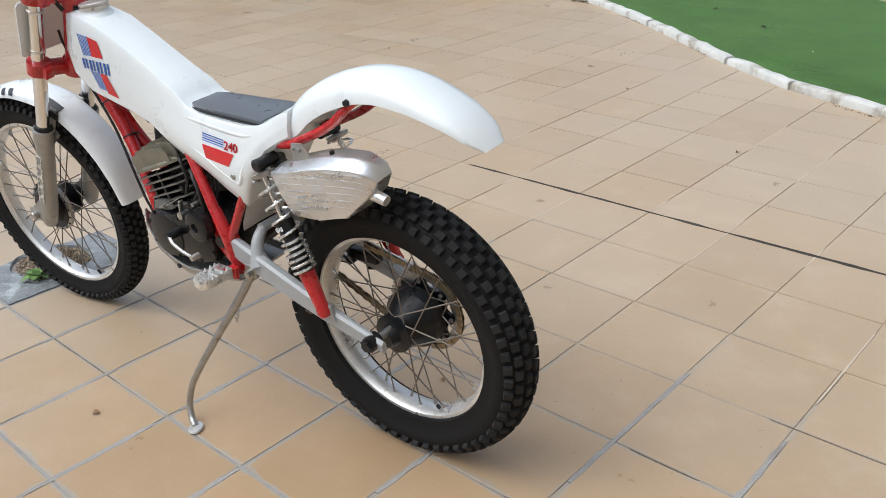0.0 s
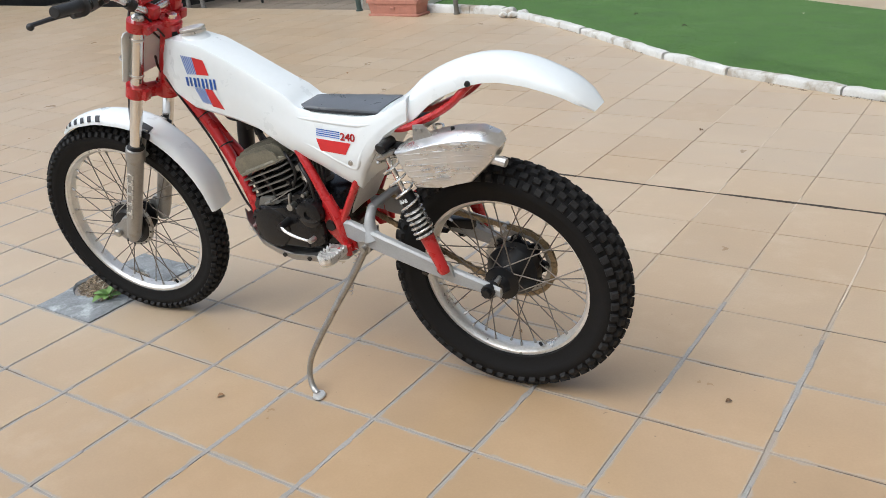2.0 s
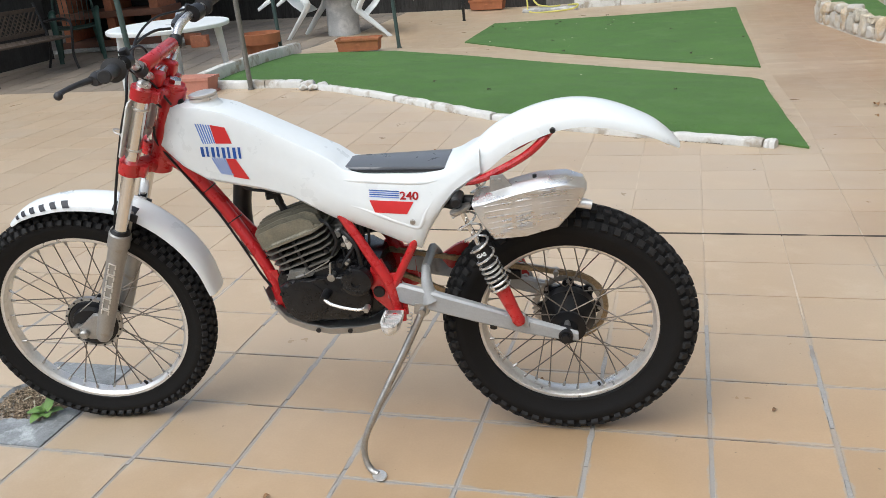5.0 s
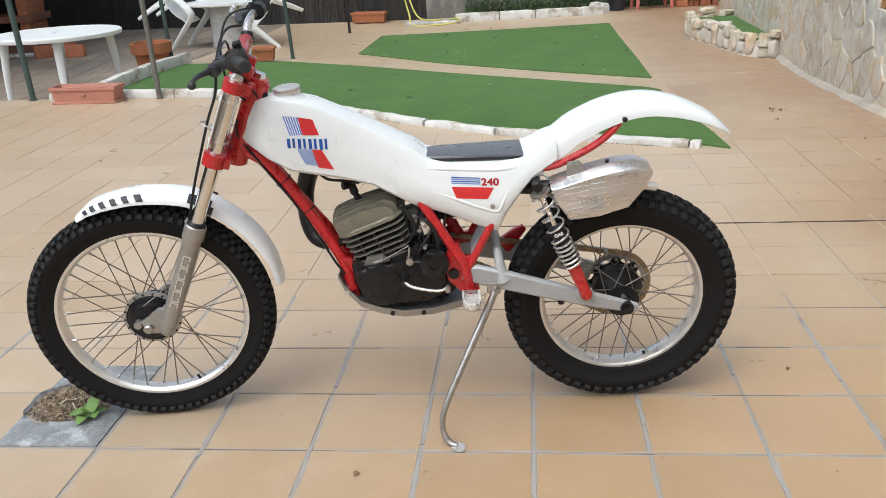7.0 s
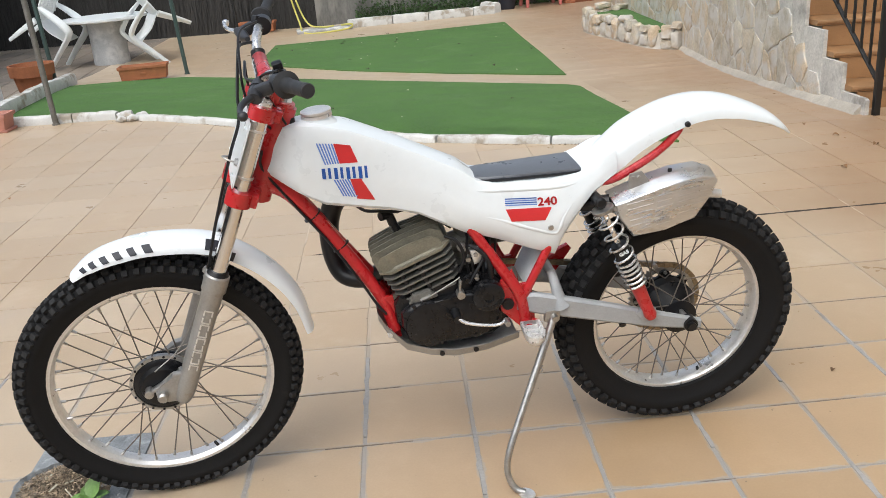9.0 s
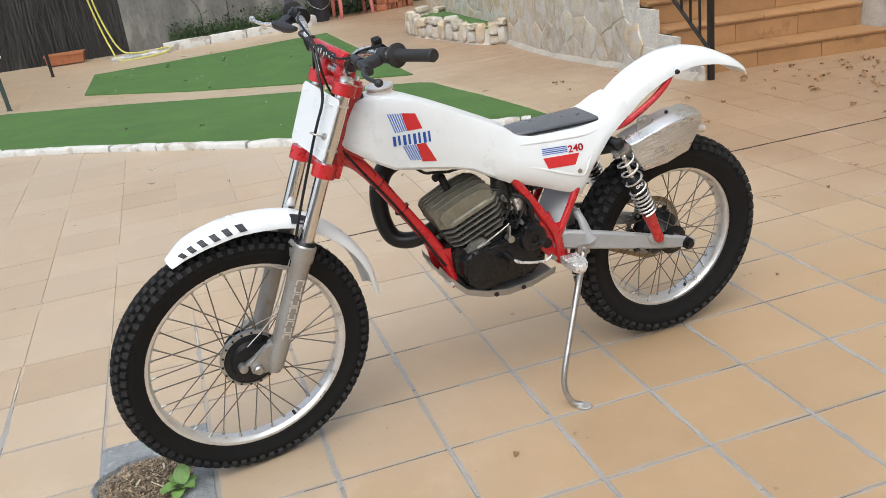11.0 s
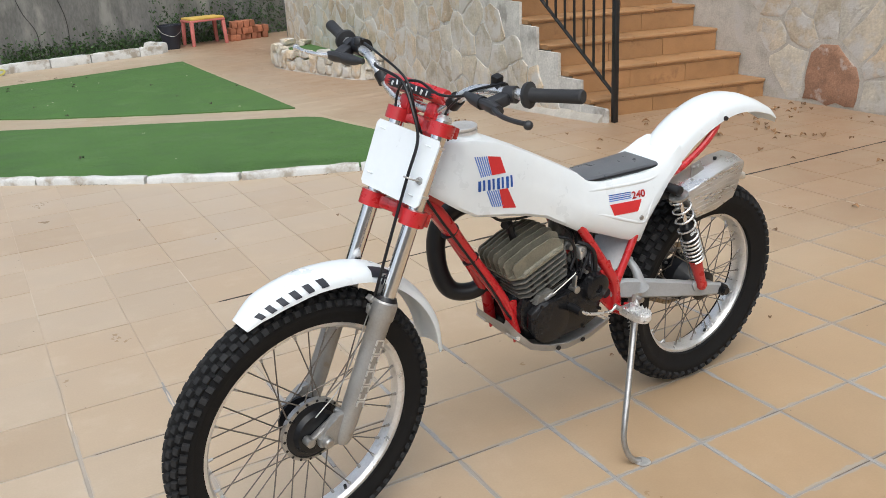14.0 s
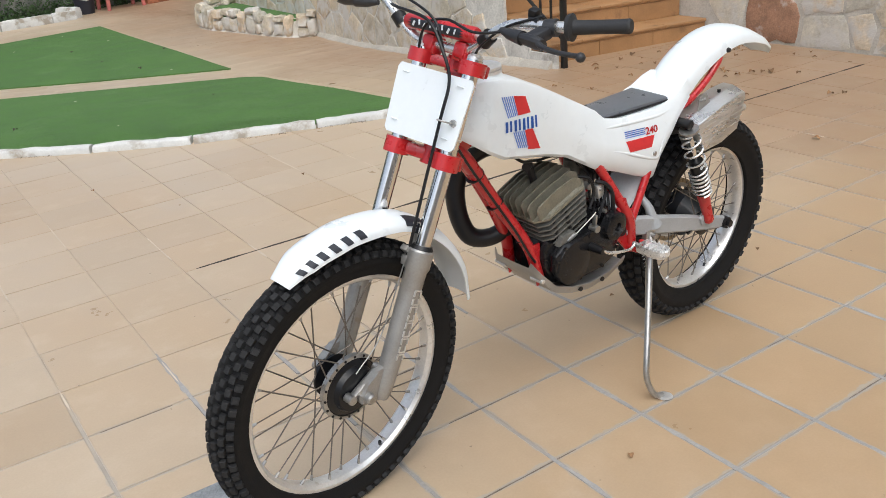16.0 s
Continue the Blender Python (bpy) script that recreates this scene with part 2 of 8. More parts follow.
W = 0.305             # tile pitch
M = dict(
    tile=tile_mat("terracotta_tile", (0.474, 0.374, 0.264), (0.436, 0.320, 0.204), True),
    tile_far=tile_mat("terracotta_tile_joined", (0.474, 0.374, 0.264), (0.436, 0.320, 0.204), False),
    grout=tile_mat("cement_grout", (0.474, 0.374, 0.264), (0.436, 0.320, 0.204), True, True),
    concrete=mat("rough_concrete", (0.36, 0.355, 0.34), 0.9, vary=0.25, scale=14, fine=160, bump=0.8, bump_mm=3, stain=(0.62, 0.61, 0.58), stain_at=0.5, stain_scale=9),
    fillet=mat("cement_fillet", (0.42, 0.38, 0.32), 0.9, vary=0.2, scale=6, fine=70, bump=0.7, bump_mm=3),
    pit=mat("stained_pit_concrete", (0.235, 0.25, 0.26), 0.9, vary=0.32, scale=16, fine=150, bump=0.9, bump_mm=4, stain=(0.50, 0.53, 0.55), stain_at=0.54, stain_scale=11),
    soil=mat("dry_soil", (0.16, 0.115, 0.075), 0.95, vary=0.5, scale=40, fine=220, bump=1.0, bump_mm=5),
    litter=mat("dry_leaf_litter", (0.29, 0.225, 0.155), 0.9, vary=0.3, scale=60, fine=300, per_island=0.8, bump=0.3),
    leaf_dry=mat("fallen_dry_leaf", (0.22, 0.12, 0.055), 0.8, vary=0.3, scale=50, fine=200, per_object=0.4, bump=0.4),
    weed=mat("green_weed", (0.14, 0.255, 0.062), 0.55, vary=0.25, scale=40, fine=200, bump=0.3),
    turf=mat("artificial_turf", (0.066, 0.146, 0.033), 0.9, vary=0.24, scale=3.5, fine=320, bump=0.5, bump_mm=3, stain=(0.082, 0.168, 0.041), stain_at=0.5, stain_scale=1.6),
    blade=mat("turf_blades", (0.075, 0.160, 0.036), 0.9, vary=0.20, scale=3.5, fine=50, per_island=0.14, bump=0),
    kerb=mat("whitewashed_concrete", (0.56, 0.555, 0.53), 0.85, vary=0.14, scale=9, fine=120, bump=0.6, bump_mm=3, stain=(0.33, 0.29, 0.235), stain_at=0.51, stain_scale=6),
    stone=mat("sandstone", (0.50, 0.43, 0.325), 0.9, vary=0.26, scale=6, fine=45, bump=1.0, bump_mm=9, per_object=0.13, hue=0.012, sat=0.30, stain=(0.55, 0.52, 0.47), stain_at=0.47, stain_scale=5),
    stone_red=mat("reddish_stone", (0.33, 0.18, 0.11), 0.85, vary=0.3, scale=10, fine=80, bump=0.8, bump_mm=5, stain=(0.5, 0.42, 0.36), stain_at=0.6, stain_scale=8),
    mortar=mat("lime_mortar", (0.47, 0.43, 0.365), 0.92, vary=0.22, scale=8, fine=70, bump=0.9, bump_mm=6, stain=(0.48, 0.45, 0.41), stain_at=0.56, stain_scale=4),
    plaster=mat("weathered_plaster", (0.54, 0.52, 0.475), 0.9, vary=0.28, scale=5, fine=60, bump=0.7, bump_mm=5, stain=(0.30, 0.28, 0.25), stain_at=0.57, stain_scale=4),
    step=mat("stair_tile", (0.35, 0.190, 0.085), 0.45, vary=0.15, scale=6, fine=140, bump=0.3, per_object=0.10, stain=(0.22, 0.115, 0.055), stain_at=0.6, stain_scale=5),
    iron=mat("black_painted_iron", (0.012, 0.012, 0.013), 0.42, vary=0.2, bump=0.15),
    greypost=mat("green_painted_post", (0.045, 0.075, 0.07), 0.45, vary=0.2, scale=20),
    greypost2=mat("bare_grey_post", (0.16, 0.155, 0.14), 0.5, vary=0.25, scale=18, metal=0.3),
    wall_grey=mat("old_cement_render", (0.16, 0.157, 0.147), 0.95, vary=0.35, scale=2.2, fine=40, bump=0.8, bump_mm=8, stain=(0.27, 0.265, 0.24), stain_at=0.52, stain_scale=2.6, stretch=(1, 1, 0.35)),
    reed=mat("dark_heather_screen", (0.042, 0.040, 0.038), 0.95, vary=0.4, scale=6, fine=90, per_island=0.25, bump=0.6, bump_mm=6, stretch=(1, 1, 0.15)),
    pot=mat("terracotta_plastic", (0.42, 0.185, 0.135), 0.6, vary=0.12, scale=14, fine=120, per_object=0.15),
    pot_clay=mat("clay_pot", (0.34, 0.125, 0.055), 0.8, vary=0.2, scale=14, fine=120),
    plastic=mat("white_garden_plastic", (0.74, 0.77, 0.77), 0.4, vary=0.06, scale=9, bump=0.05, stain=(0.55, 0.56, 0.55), stain_at=0.68),
    timber=mat("red_brown_timber", (0.13, 0.055, 0.032), 0.75, vary=0.3, scale=12, fine=90, stretch=(1, 1, 6), per_object=0.2),
    brick=mat("clay_brick", (0.36, 0.135, 0.07), 0.85, vary=0.25, scale=20, fine=110, per_object=0.25, bump=0.6, bump_mm=3),
    bench=mat("weathered_bench_wood", (0.085, 0.062, 0.046), 0.8, vary=0.25, scale=14, fine=100),
    dark_green=mat("dark_green_plastic", (0.012, 0.04, 0.03), 0.5, vary=0.2),
    pail=mat("black_blue_plastic", (0.018, 0.02, 0.03), 0.5, vary=0.2),
    hose=mat("yellow_hose", (0.55, 0.50, 0.12), 0.5, vary=0.1),
    stool_y=mat("yellow_plastic", (0.62, 0.42, 0.10), 0.5, vary=0.15),
    stool_p=mat("faded_red_plastic", (0.55, 0.17, 0.15), 0.5, vary=0.15),
    pink=mat("pink_cloth", (0.55, 0.28, 0.45), 0.9, vary=0.15),
    ivy=mat("wall_creeper", (0.035, 0.075, 0.02), 0.7, vary=0.4, scale=20, per_island=0.5, bump=0),
    white=mat("white_gloss_plastic", (0.765, 0.805, 0.82), 0.30, vary=0.02, scale=12, fine=60, bump=0.03, coat=0.25, rough_vary=0.05, stain=(0.76, 0.765, 0.75), stain_at=0.76, stain_scale=14),
    red=mat("red_enamel", (0.46, 0.015, 0.018), 0.30, vary=0.10, scale=30, fine=200, bump=0.05, coat=0.4, stain=(0.20, 0.02, 0.015), stain_at=0.68, stain_scale=25),
    rubber=mat("tyre_rubber", (0.0080, 0.0080, 0.0085), 0.70, vary=0.3, scale=25, fine=300, bump=0.35, bump_mm=0.8, spec=0.22, stain=(0.018, 0.017, 0.016), stain_at=0.66, stain_scale=20),
    tread=mat("dusty_tread_rubber", (0.021, 0.021, 0.0215), 0.78, vary=0.3, scale=40, fine=300, bump=0.35, bump_mm=0.8, spec=0.25, per_object=0.2),
    grip=mat("black_grip_rubber", (0.028, 0.028, 0.029), 0.6, vary=0.15, scale=30, fine=300, bump=0.3, spec=0.35),
    alu=mat("polished_rim_alloy", (0.74, 0.73, 0.71), 0.34, metal=0.7, vary=0.12, scale=25, fine=180, bump=0.1, stain=(0.50, 0.45, 0.38), stain_at=0.62, stain_scale=18),
    cast=mat("painted_cast_alloy", (0.36, 0.372, 0.38), 0.45, metal=0.15, vary=0.1, scale=20, fine=200, bump=0.25, stain=(0.30, 0.29, 0.26), stain_at=0.65, stain_scale=16),
    lower=mat("fork_lower_alloy", (0.36, 0.352, 0.335), 0.42, metal=0.65, vary=0.12, scale=25, fine=220, bump=0.3, stain=(0.30, 0.26, 0.2), stain_at=0.6, stain_scale=20),
    chrome=mat("chromed_steel", (0.80, 0.79, 0.78), 0.12, metal=1.0, vary=0.06, scale=40, fine=200, bump=0.02, rough_vary=0.05),
    steel=mat("dull_steel", (0.42, 0.41, 0.39), 0.38, metal=0.9, vary=0.2, scale=40, fine=260, bump=0.15, stain=(0.22, 0.15, 0.10), stain_at=0.64, stain_scale=30),
    spoke=mat("spoke_steel", (0.20, 0.175, 0.15), 0.45, metal=0.7, vary=0.25, scale=60),
    muffler=mat("brushed_aluminium", (0.70, 0.705, 0.71), 0.30, metal=0.85, vary=0.10, scale=14, fine=220, bump=0.12, stain=(0.55, 0.53, 0.49), stain_at=0.64, stain_scale=12, stretch=(1, 1, 4), rough_vary=0.08),
    peg=mat("bright_crimped_alloy", (0.80, 0.80, 0.79), 0.32, metal=0.6, vary=0.2, scale=90, fine=300, bump=0.3),
    drum=mat("pale_cement_drum", (0.46, 0.47, 0.47), 0.85, vary=0.15, scale=12, fine=90, bump=0.5, bump_mm=3, stain=(0.60, 0.60, 0.59), stain_at=0.52, stain_scale=6),
    bar_alloy=mat("satin_bar_alloy", (0.74, 0.735, 0.72), 0.26, metal=0.85, vary=0.10, scale=30, fine=200, bump=0.05),
    control=mat("dark_control_plastic", (0.024, 0.024, 0.026), 0.48, vary=0.2, scale=30, bump=0.15),
    hub=mat("glossy_black_hub", (0.006, 0.0065, 0.008), 0.34, vary=0.2, scale=20, bump=0.1, spec=0.35),
    terrace_tile=mat("worn_terrace_tile", (0.27, 0.225, 0.18), 0.6, vary=0.2, scale=3, fine=120, bump=0.3, per_island=0.10, stain=(0.19, 0.165, 0.14), stain_at=0.5, stain_scale=1.2),
    smear=mat("smeared_cement", (0.320, 0.305, 0.288), 0.9, vary=0.2, scale=7, fine=120, bump=0.5, stain=(0.25, 0.225, 0.20), stain_at=0.60, stain_scale=4),
    streak=mat("lime_streak", (0.56, 0.475, 0.375), 0.8, vary=0.15, scale=9, fine=120, bump=0.2),
    bark=mat("pale_grey_bark", (0.24, 0.225, 0.205), 0.9, vary=0.3, scale=30, fine=160, bump=0.6, bump_mm=3),
    leaf_pale=mat("bleached_leaf", (0.50, 0.47, 0.36), 0.8, vary=0.2, scale=60),
    leaf_dark=mat("dark_rotten_leaf", (0.045, 0.033, 0.022), 0.85, vary=0.3, scale=60),
    grit=mat("dark_foot_dirt", (0.10, 0.078, 0.055), 0.95, vary=0.3, scale=40, per_island=0.5, bump=0),
    crack=mat("open_crack", (0.045, 0.036, 0.029), 0.95, vary=0.4, scale=12, fine=90),
    seam=mat("dark_open_joint", (0.20, 0.16, 0.125), 0.95, vary=0.4, scale=12, fine=90),
    engine=mat("black_engine_paint", (0.0105, 0.0105, 0.0115), 0.20, vary=0.4, scale=30, fine=200, bump=0.3, bump_mm=1.0, spec=0.32, stain=(0.045, 0.042, 0.038), stain_at=0.64, stain_scale=22),
    fin=mat("dark_fin_casting", (0.145, 0.14, 0.125), 0.5, metal=0.2, vary=0.3, scale=30, fine=220, bump=0.4, stain=(0.12, 0.11, 0.085), stain_at=0.64, stain_scale=24),
    head=mat("olive_grey_head_casting", (0.20, 0.185, 0.14), 0.55, metal=0.3, vary=0.25, scale=26, fine=220, bump=0.4, stain=(0.27, 0.24, 0.17), stain_at=0.6, stain_scale=20),
    black=mat("black_satin", (0.008, 0.008, 0.009), 0.42, vary=0.2, bump=0.1, spec=0.4),
    seat=mat("dark_blue_grey_vinyl", (0.108, 0.115, 0.128), 0.32, vary=0.12, scale=18, fine=260, bump=0.25, bump_mm=0.5),
    greyplastic=mat("grey_guard_plastic", (0.60, 0.605, 0.61), 0.5, vary=0.1, scale=14, bump=0.1),
    blue=mat("blue_decal", (0.015, 0.085, 0.36), 0.35, vary=0.05, bump=0),
    paleblue=mat("pale_blue_decal", (0.14, 0.24, 0.60), 0.4, vary=0.08, bump=0),
    decal_red=mat("red_decal", (0.58, 0.028, 0.03), 0.35, vary=0.06, bump=0),
    ink=mat("black_lettering", (0.02, 0.022, 0.03), 0.5, vary=0.15, bump=0),
    chain=mat("oily_chain", (0.33, 0.255, 0.16), 0.40, metal=0.75, vary=0.3, scale=60),
)


# ---- mesh helpers ----
def obj(name, bm, material, parent=None, label="", smooth=30.0):
    me = bpy.data.meshes.new(name)
    bmesh.ops.recalc_face_normals(bm, faces=bm.faces)
    if smooth:
        lim = radians(smooth)
        for f in bm.faces:
            f.smooth = True
        for e in bm.edges:
            if len(e.link_faces) == 2:
                e.smooth = e.calc_face_angle(0) < lim
    bm.to_mesh(me)
    bm.free()
    me.materials.append(material)
    o = new(name, me)
    if parent:
        o.parent = parent
    if label:
        o["label"] = label
    return o


def part(name, bm, material, parent, label="", smooth=30.0):
    return obj(name, bm, material, parent, label, smooth)


def thing(name, label, category, group="", at=None):
    e = new(name)
    e.empty_display_size = 0.1
    if at:
        e.matrix_world = at
    return tagged(e, label, category, group)


def nb():
    return bmesh.new()


def box(bm, lo, hi, bev=0.0, m=None, seg=2):
    r = bmesh.ops.create_cube(bm, size=1.0)
    vs = r["verts"]
    lo, hi = Vector(lo), Vector(hi)
    for v in vs:
        v.co = Vector([(lo[i] + hi[i]) / 2 + v.co[i] * (hi[i] - lo[i]) for i in range(3)])
    if bev:
        es = list({e for v in vs for e in v.link_edges})
        out = bmesh.ops.bevel(bm, geom=es, offset=bev, segments=seg, affect="EDGES", profile=0.5)
        vs = list({v for f in out["faces"] for v in f.verts} | {v for v in vs if v.is_valid})
    if m is not None:
        bmesh.ops.transform(bm, matrix=m, verts=vs)
    return vs


def rings(bm, rs, cap=True, closed=False):
    """A skin over rings of equally many points."""
    rows = [[bm.verts.new(p) for p in r] for r in rs]
    n = len(rows[0])
    seq = list(zip(rows, rows[1:])) + ([(rows[-1], rows[0])] if closed else [])
    for a, b in seq:
        for i in range(n):
            j = (i + 1) % n
            bm.faces.new((a[i], a[j], b[j], b[i]))
    if cap and not closed:
        bm.faces.new(rows[0])
        bm.faces.new(list(reversed(rows[-1])))
    return rows


def smooth_path(pts, n=6):
    """A Catmull-Rom line through the points."""
    p = [Vector(q) for q in pts]
    if len(p) < 3:
        return p
    p = [p[0] * 2 - p[1]] + p + [p[-1] * 2 - p[-2]]
    out = []
    for i in range(1, len(p) - 2):
        a, b, c, d = p[i - 1:i + 3]
        for k in range(n):
            t = k / n
            out.append(0.5 * (2 * b + (c - a) * t + (2 * a - 5 * b + 4 * c - d) * t * t + (3 * b - 3 * c + d - a) * t ** 3))
    out.append(p[-2])
    return out


def tube(bm, pts, r, seg=10, n=6, curved=True, flat=1.0):
    """A tube along a line; r is a radius or one for each given point; flat squeezes its second axis."""
    rr = [r] * len(pts) if isinstance(r, (int, float)) else list(r)
    path = smooth_path(pts, n) if curved else [Vector(q) for q in pts]
    m = len(path)
    k = len(rr) - 1
    rad = []
    for i in range(m):
        u = i / (m - 1) * k
        a = min(int(u), k - 1)
        rad.append(rr[a] + (rr[a + 1] - rr[a]) * (u - a))
    side, rs = None, []
    for i, p in enumerate(path):
        d = (path[min(i + 1, m - 1)] - path[max(i - 1, 0)]).normalized()
        if side is None:
            side = d.orthogonal().normalized()
        side = (side - d * side.dot(d)).normalized()
        up = d.cross(side)
        rs.append([p + (side * math.cos(2 * math.pi * j / seg) + up * math.sin(2 * math.pi * j / seg) * flat) * rad[i] for j in range(seg)])
    rings(bm, rs)


def lathe(bm, prof, axis="Y", centre=(0, 0, 0), seg=48, closed=False):
    """Turns (radius, along) round an axis."""
    c = Vector(centre)
    rs = []
    for r, a in prof:
        ring = []
        for j in range(seg):
            t = 2 * math.pi * j / seg
            u, v = r * math.cos(t), r * math.sin(t)
            ring.append(c + Vector({"Y": (u, a, v), "Z": (u, v, a), "X": (a, u, v)}[axis]))
        rs.append(ring)
    rings(bm, rs, cap=not closed, closed=closed)


def bar(bm, a, b, w, h, bev=0.0, up=(0, 0, 1), taper=1.0):
    """A beam from a to b, w across and h high."""
    a, b = Vector(a), Vector(b)
    d = b - a
    x = d.normalized()
    y = Vector(up).cross(x)
    y = y.normalized() if y.length > 1e-6 else x.orthogonal().normalized()
    z = x.cross(y)
    m = Matrix((x, y, z)).transposed().to_4x4()
    m.translation = a
    vs = box(bm, (0, -w / 2, -h / 2), (d.length, w / 2, h / 2), bev)
    for v in vs:
        k = 1 + (taper - 1) * v.co.x / d.length
        v.co.y *= k
        v.co.z *= k
    bmesh.ops.transform(bm, matrix=m, verts=vs)


def plate(bm, outline, lo, hi, axis="Y", bev=0.0):
    """A flat sheet cut to an outline in the plane across the axis."""
    def at(p, a):
        return {"Y": (p[0], a, p[1]), "Z": (p[0], p[1], a), "X": (a, p[0], p[1])}[axis]
    lower = [bm.verts.new(at(p, lo)) for p in outline]
    upper = [bm.verts.new(at(p, hi)) for p in outline]
    n = len(outline)
    fs = [bm.faces.new(lower), bm.faces.new(list(reversed(upper)))]
    for i in range(n):
        fs.append(bm.faces.new((lower[i], upper[i], upper[(i + 1) % n], lower[(i + 1) % n])))
    if bev:
        es = list(set(fs[0].edges) | set(fs[1].edges))
        bmesh.ops.bevel(bm, geom=es, offset=bev, segments=2, affect="EDGES", profile=0.5)


def lettering(text, size, depth=0.001):
    """Characters as a mesh in the XY plane, from the left end of their base line."""
    cu = bpy.data.curves.new("characters", "FONT")
    cu.body, cu.size, cu.extrude, cu.offset = text, size, depth / 2, 0.0007
    o = bpy.data.objects.new("characters", cu)
    scene.collection.objects.link(o)
    me = bpy.data.meshes.new_from_object(o.evaluated_get(bpy.context.evaluated_depsgraph_get()))
    bm = bmesh.new()
    bm.from_mesh(me)
    bpy.data.objects.remove(o)
    bpy.data.curves.remove(cu)
    bpy.data.meshes.remove(me)
    return bm

# ---- setting ----
rnd = random.Random(7)


def ease(u):
    u = min(1.0, max(0.0, u))
    return u * u * (3 - 2 * u)


def ground_z(x, y):
    """The patio is level up to the kerb; behind it the ground falls away by a hand's width or two."""
    return -0.18 * ease((min(0.0, x - 2.26) * 0.47 + (y - 3.24) * 0.883) / 3.2)


def terrace_z(y):
    """The lower terrace rises a little towards the back fence."""
    return -0.28 + 0.10 * ease((y - 7.2) / 3.0)


def on_ground(x, y, rz=0.0, dz=0.0):
    return pose(x, y, ground_z(x, y) + dz, 0, 0, rz)


def on_terrace(x, y, rz=0.0, dz=0.0):
    return pose(x, y, terrace_z(y) + dz, 0, 0, rz)


def drape(bm, cut=True):
    """Cuts a level sheet into strips and lets it follow the ground."""
    if cut:
        for k in range(1, 14):
            d = 0.25 * k
            for co, no in (((2.26, 3.24 + d / 0.883, 0), (0, 1, 0)), ((2.26, 3.24 + d / 0.883, 0), (0.47, 0.883, 0))):
                bmesh.ops.bisect_plane(bm, geom=bm.verts[:] + bm.edges[:] + bm.faces[:], plane_co=co, plane_no=no)
        bmesh.ops.bisect_plane(bm, geom=bm.verts[:] + bm.edges[:] + bm.faces[:], plane_co=(2.26, 0, 0), plane_no=(1, 0, 0))
        bmesh.ops.triangulate(bm, faces=bm.faces)
    for v in bm.verts:
        v.co.z += ground_z(v.co.x, v.co.y)


bm = nb()
box(bm, (-600, -600, -0.9), (600, 600, -0.52))
tagged(obj("ground", bm, M["soil"], smooth=0), "bare earth ground beneath and around the courtyard", "ground", kind="structure")

bm = nb()
plate(bm, [(-11, -6), (5.18, -6), (5.18, 14.3), (-2.94, 14.3), (-2.94, 8.4), (-2.62, 5.47), (-11, 5.47)], -0.33, -0.0005, "Z")
drape(bm)
patio = tagged(obj("floor", bm, M["grout"], smooth=0), "patio of square orange terracotta tiles with grey cement joints", "floor", kind="structure")

bm = nb()
rs = []
for k in range(37):
    y = 5.475 + 8.8 * k / 36
    z = terrace_z(y) - 0.006
    rs.append([Vector((-11, y, -0.50)), Vector((-11, y, z)), Vector((-2.63, y, z)), Vector((-2.63, y, -0.50))])
rings(bm, rs)
terrace = tagged(obj("terrace_floor", bm, M["grout"], smooth=0), "lower shaded terrace floor of worn terracotta tiles", "floor", kind="structure")

# lawns
LAWN_A = [(-2.50, 5.40), (-1.34, 5.35), (-0.27, 4.66), (0.32, 4.19), (0.87, 3.79), (1.47, 3.52), (1.91, 3.39), (2.26, 3.24), (2.39, 3.15),
          (2.35, 3.87), (2.335, 4.94), (2.345, 5.75), (2.26, 5.93), (1.43, 6.45), (0.44, 7.07), (-0.56, 7.74), (-1.62, 8.34), (-2.28, 8.25), (-2.80, 8.0)]
LAWN_B = [(-0.88, 8.90), (0.25, 7.92), (1.32, 7.19), (2.385, 6.56), (2.39, 7.97), (2.375, 9.45), (2.375, 11.10), (0.85, 10.80), (-0.85, 10.58)]


def inside(p, poly):
    hit = False
    for (x0, y0), (x1, y1) in zip(poly, poly[1:] + poly[:1]):
        if (y0 > p[1]) != (y1 > p[1]) and p[0] < (x1 - x0) * (p[1] - y0) / (y1 - y0) + x0:
            hit = not hit
    return hit


def lawn(poly, count, seed):
    bm = nb()
    plate(bm, poly, -0.003, 0.012, "Z")
    drape(bm)
    o = tagged(obj("lawn", bm, M["turf"], smooth=0), "flat green artificial turf lawn laid over the tiles", "lawn", kind="structure")
    r = random.Random(seed)
    xs, ys = [p[0] for p in poly], [p[1] for p in poly]
    vs, fs = [], []
    while len(fs) < count:
        p = (r.uniform(min(xs), max(xs)), r.uniform(min(ys), max(ys)))
        if not inside(p, poly):
            continue
        a, h, w = r.uniform(0, 6.28), r.uniform(0.001, 0.003), r.uniform(0.003, 0.006)
        ux, uy = math.cos(a) * w, math.sin(a) * w
        lx, ly = r.gauss(0, 0.013), r.gauss(0, 0.013)
        k = len(vs)
        z = ground_z(*p) + 0.011
        vs += [(p[0] - ux, p[1] - uy, z), (p[0] + ux, p[1] + uy, z), (p[0] + lx, p[1] + ly, z + h)]
        fs.append((k, k + 1, k + 2))
    me = bpy.data.meshes.new("turf_pile")
    me.from_pydata(vs, [], fs)
    me.materials.append(M["blade"])
    g = new("turf_pile", me)
    g.parent = o
    g["kind"] = "stuff"
    return o


lawn(LAWN_A, 130000, 1)
lawn(LAWN_B, 80000, 2)


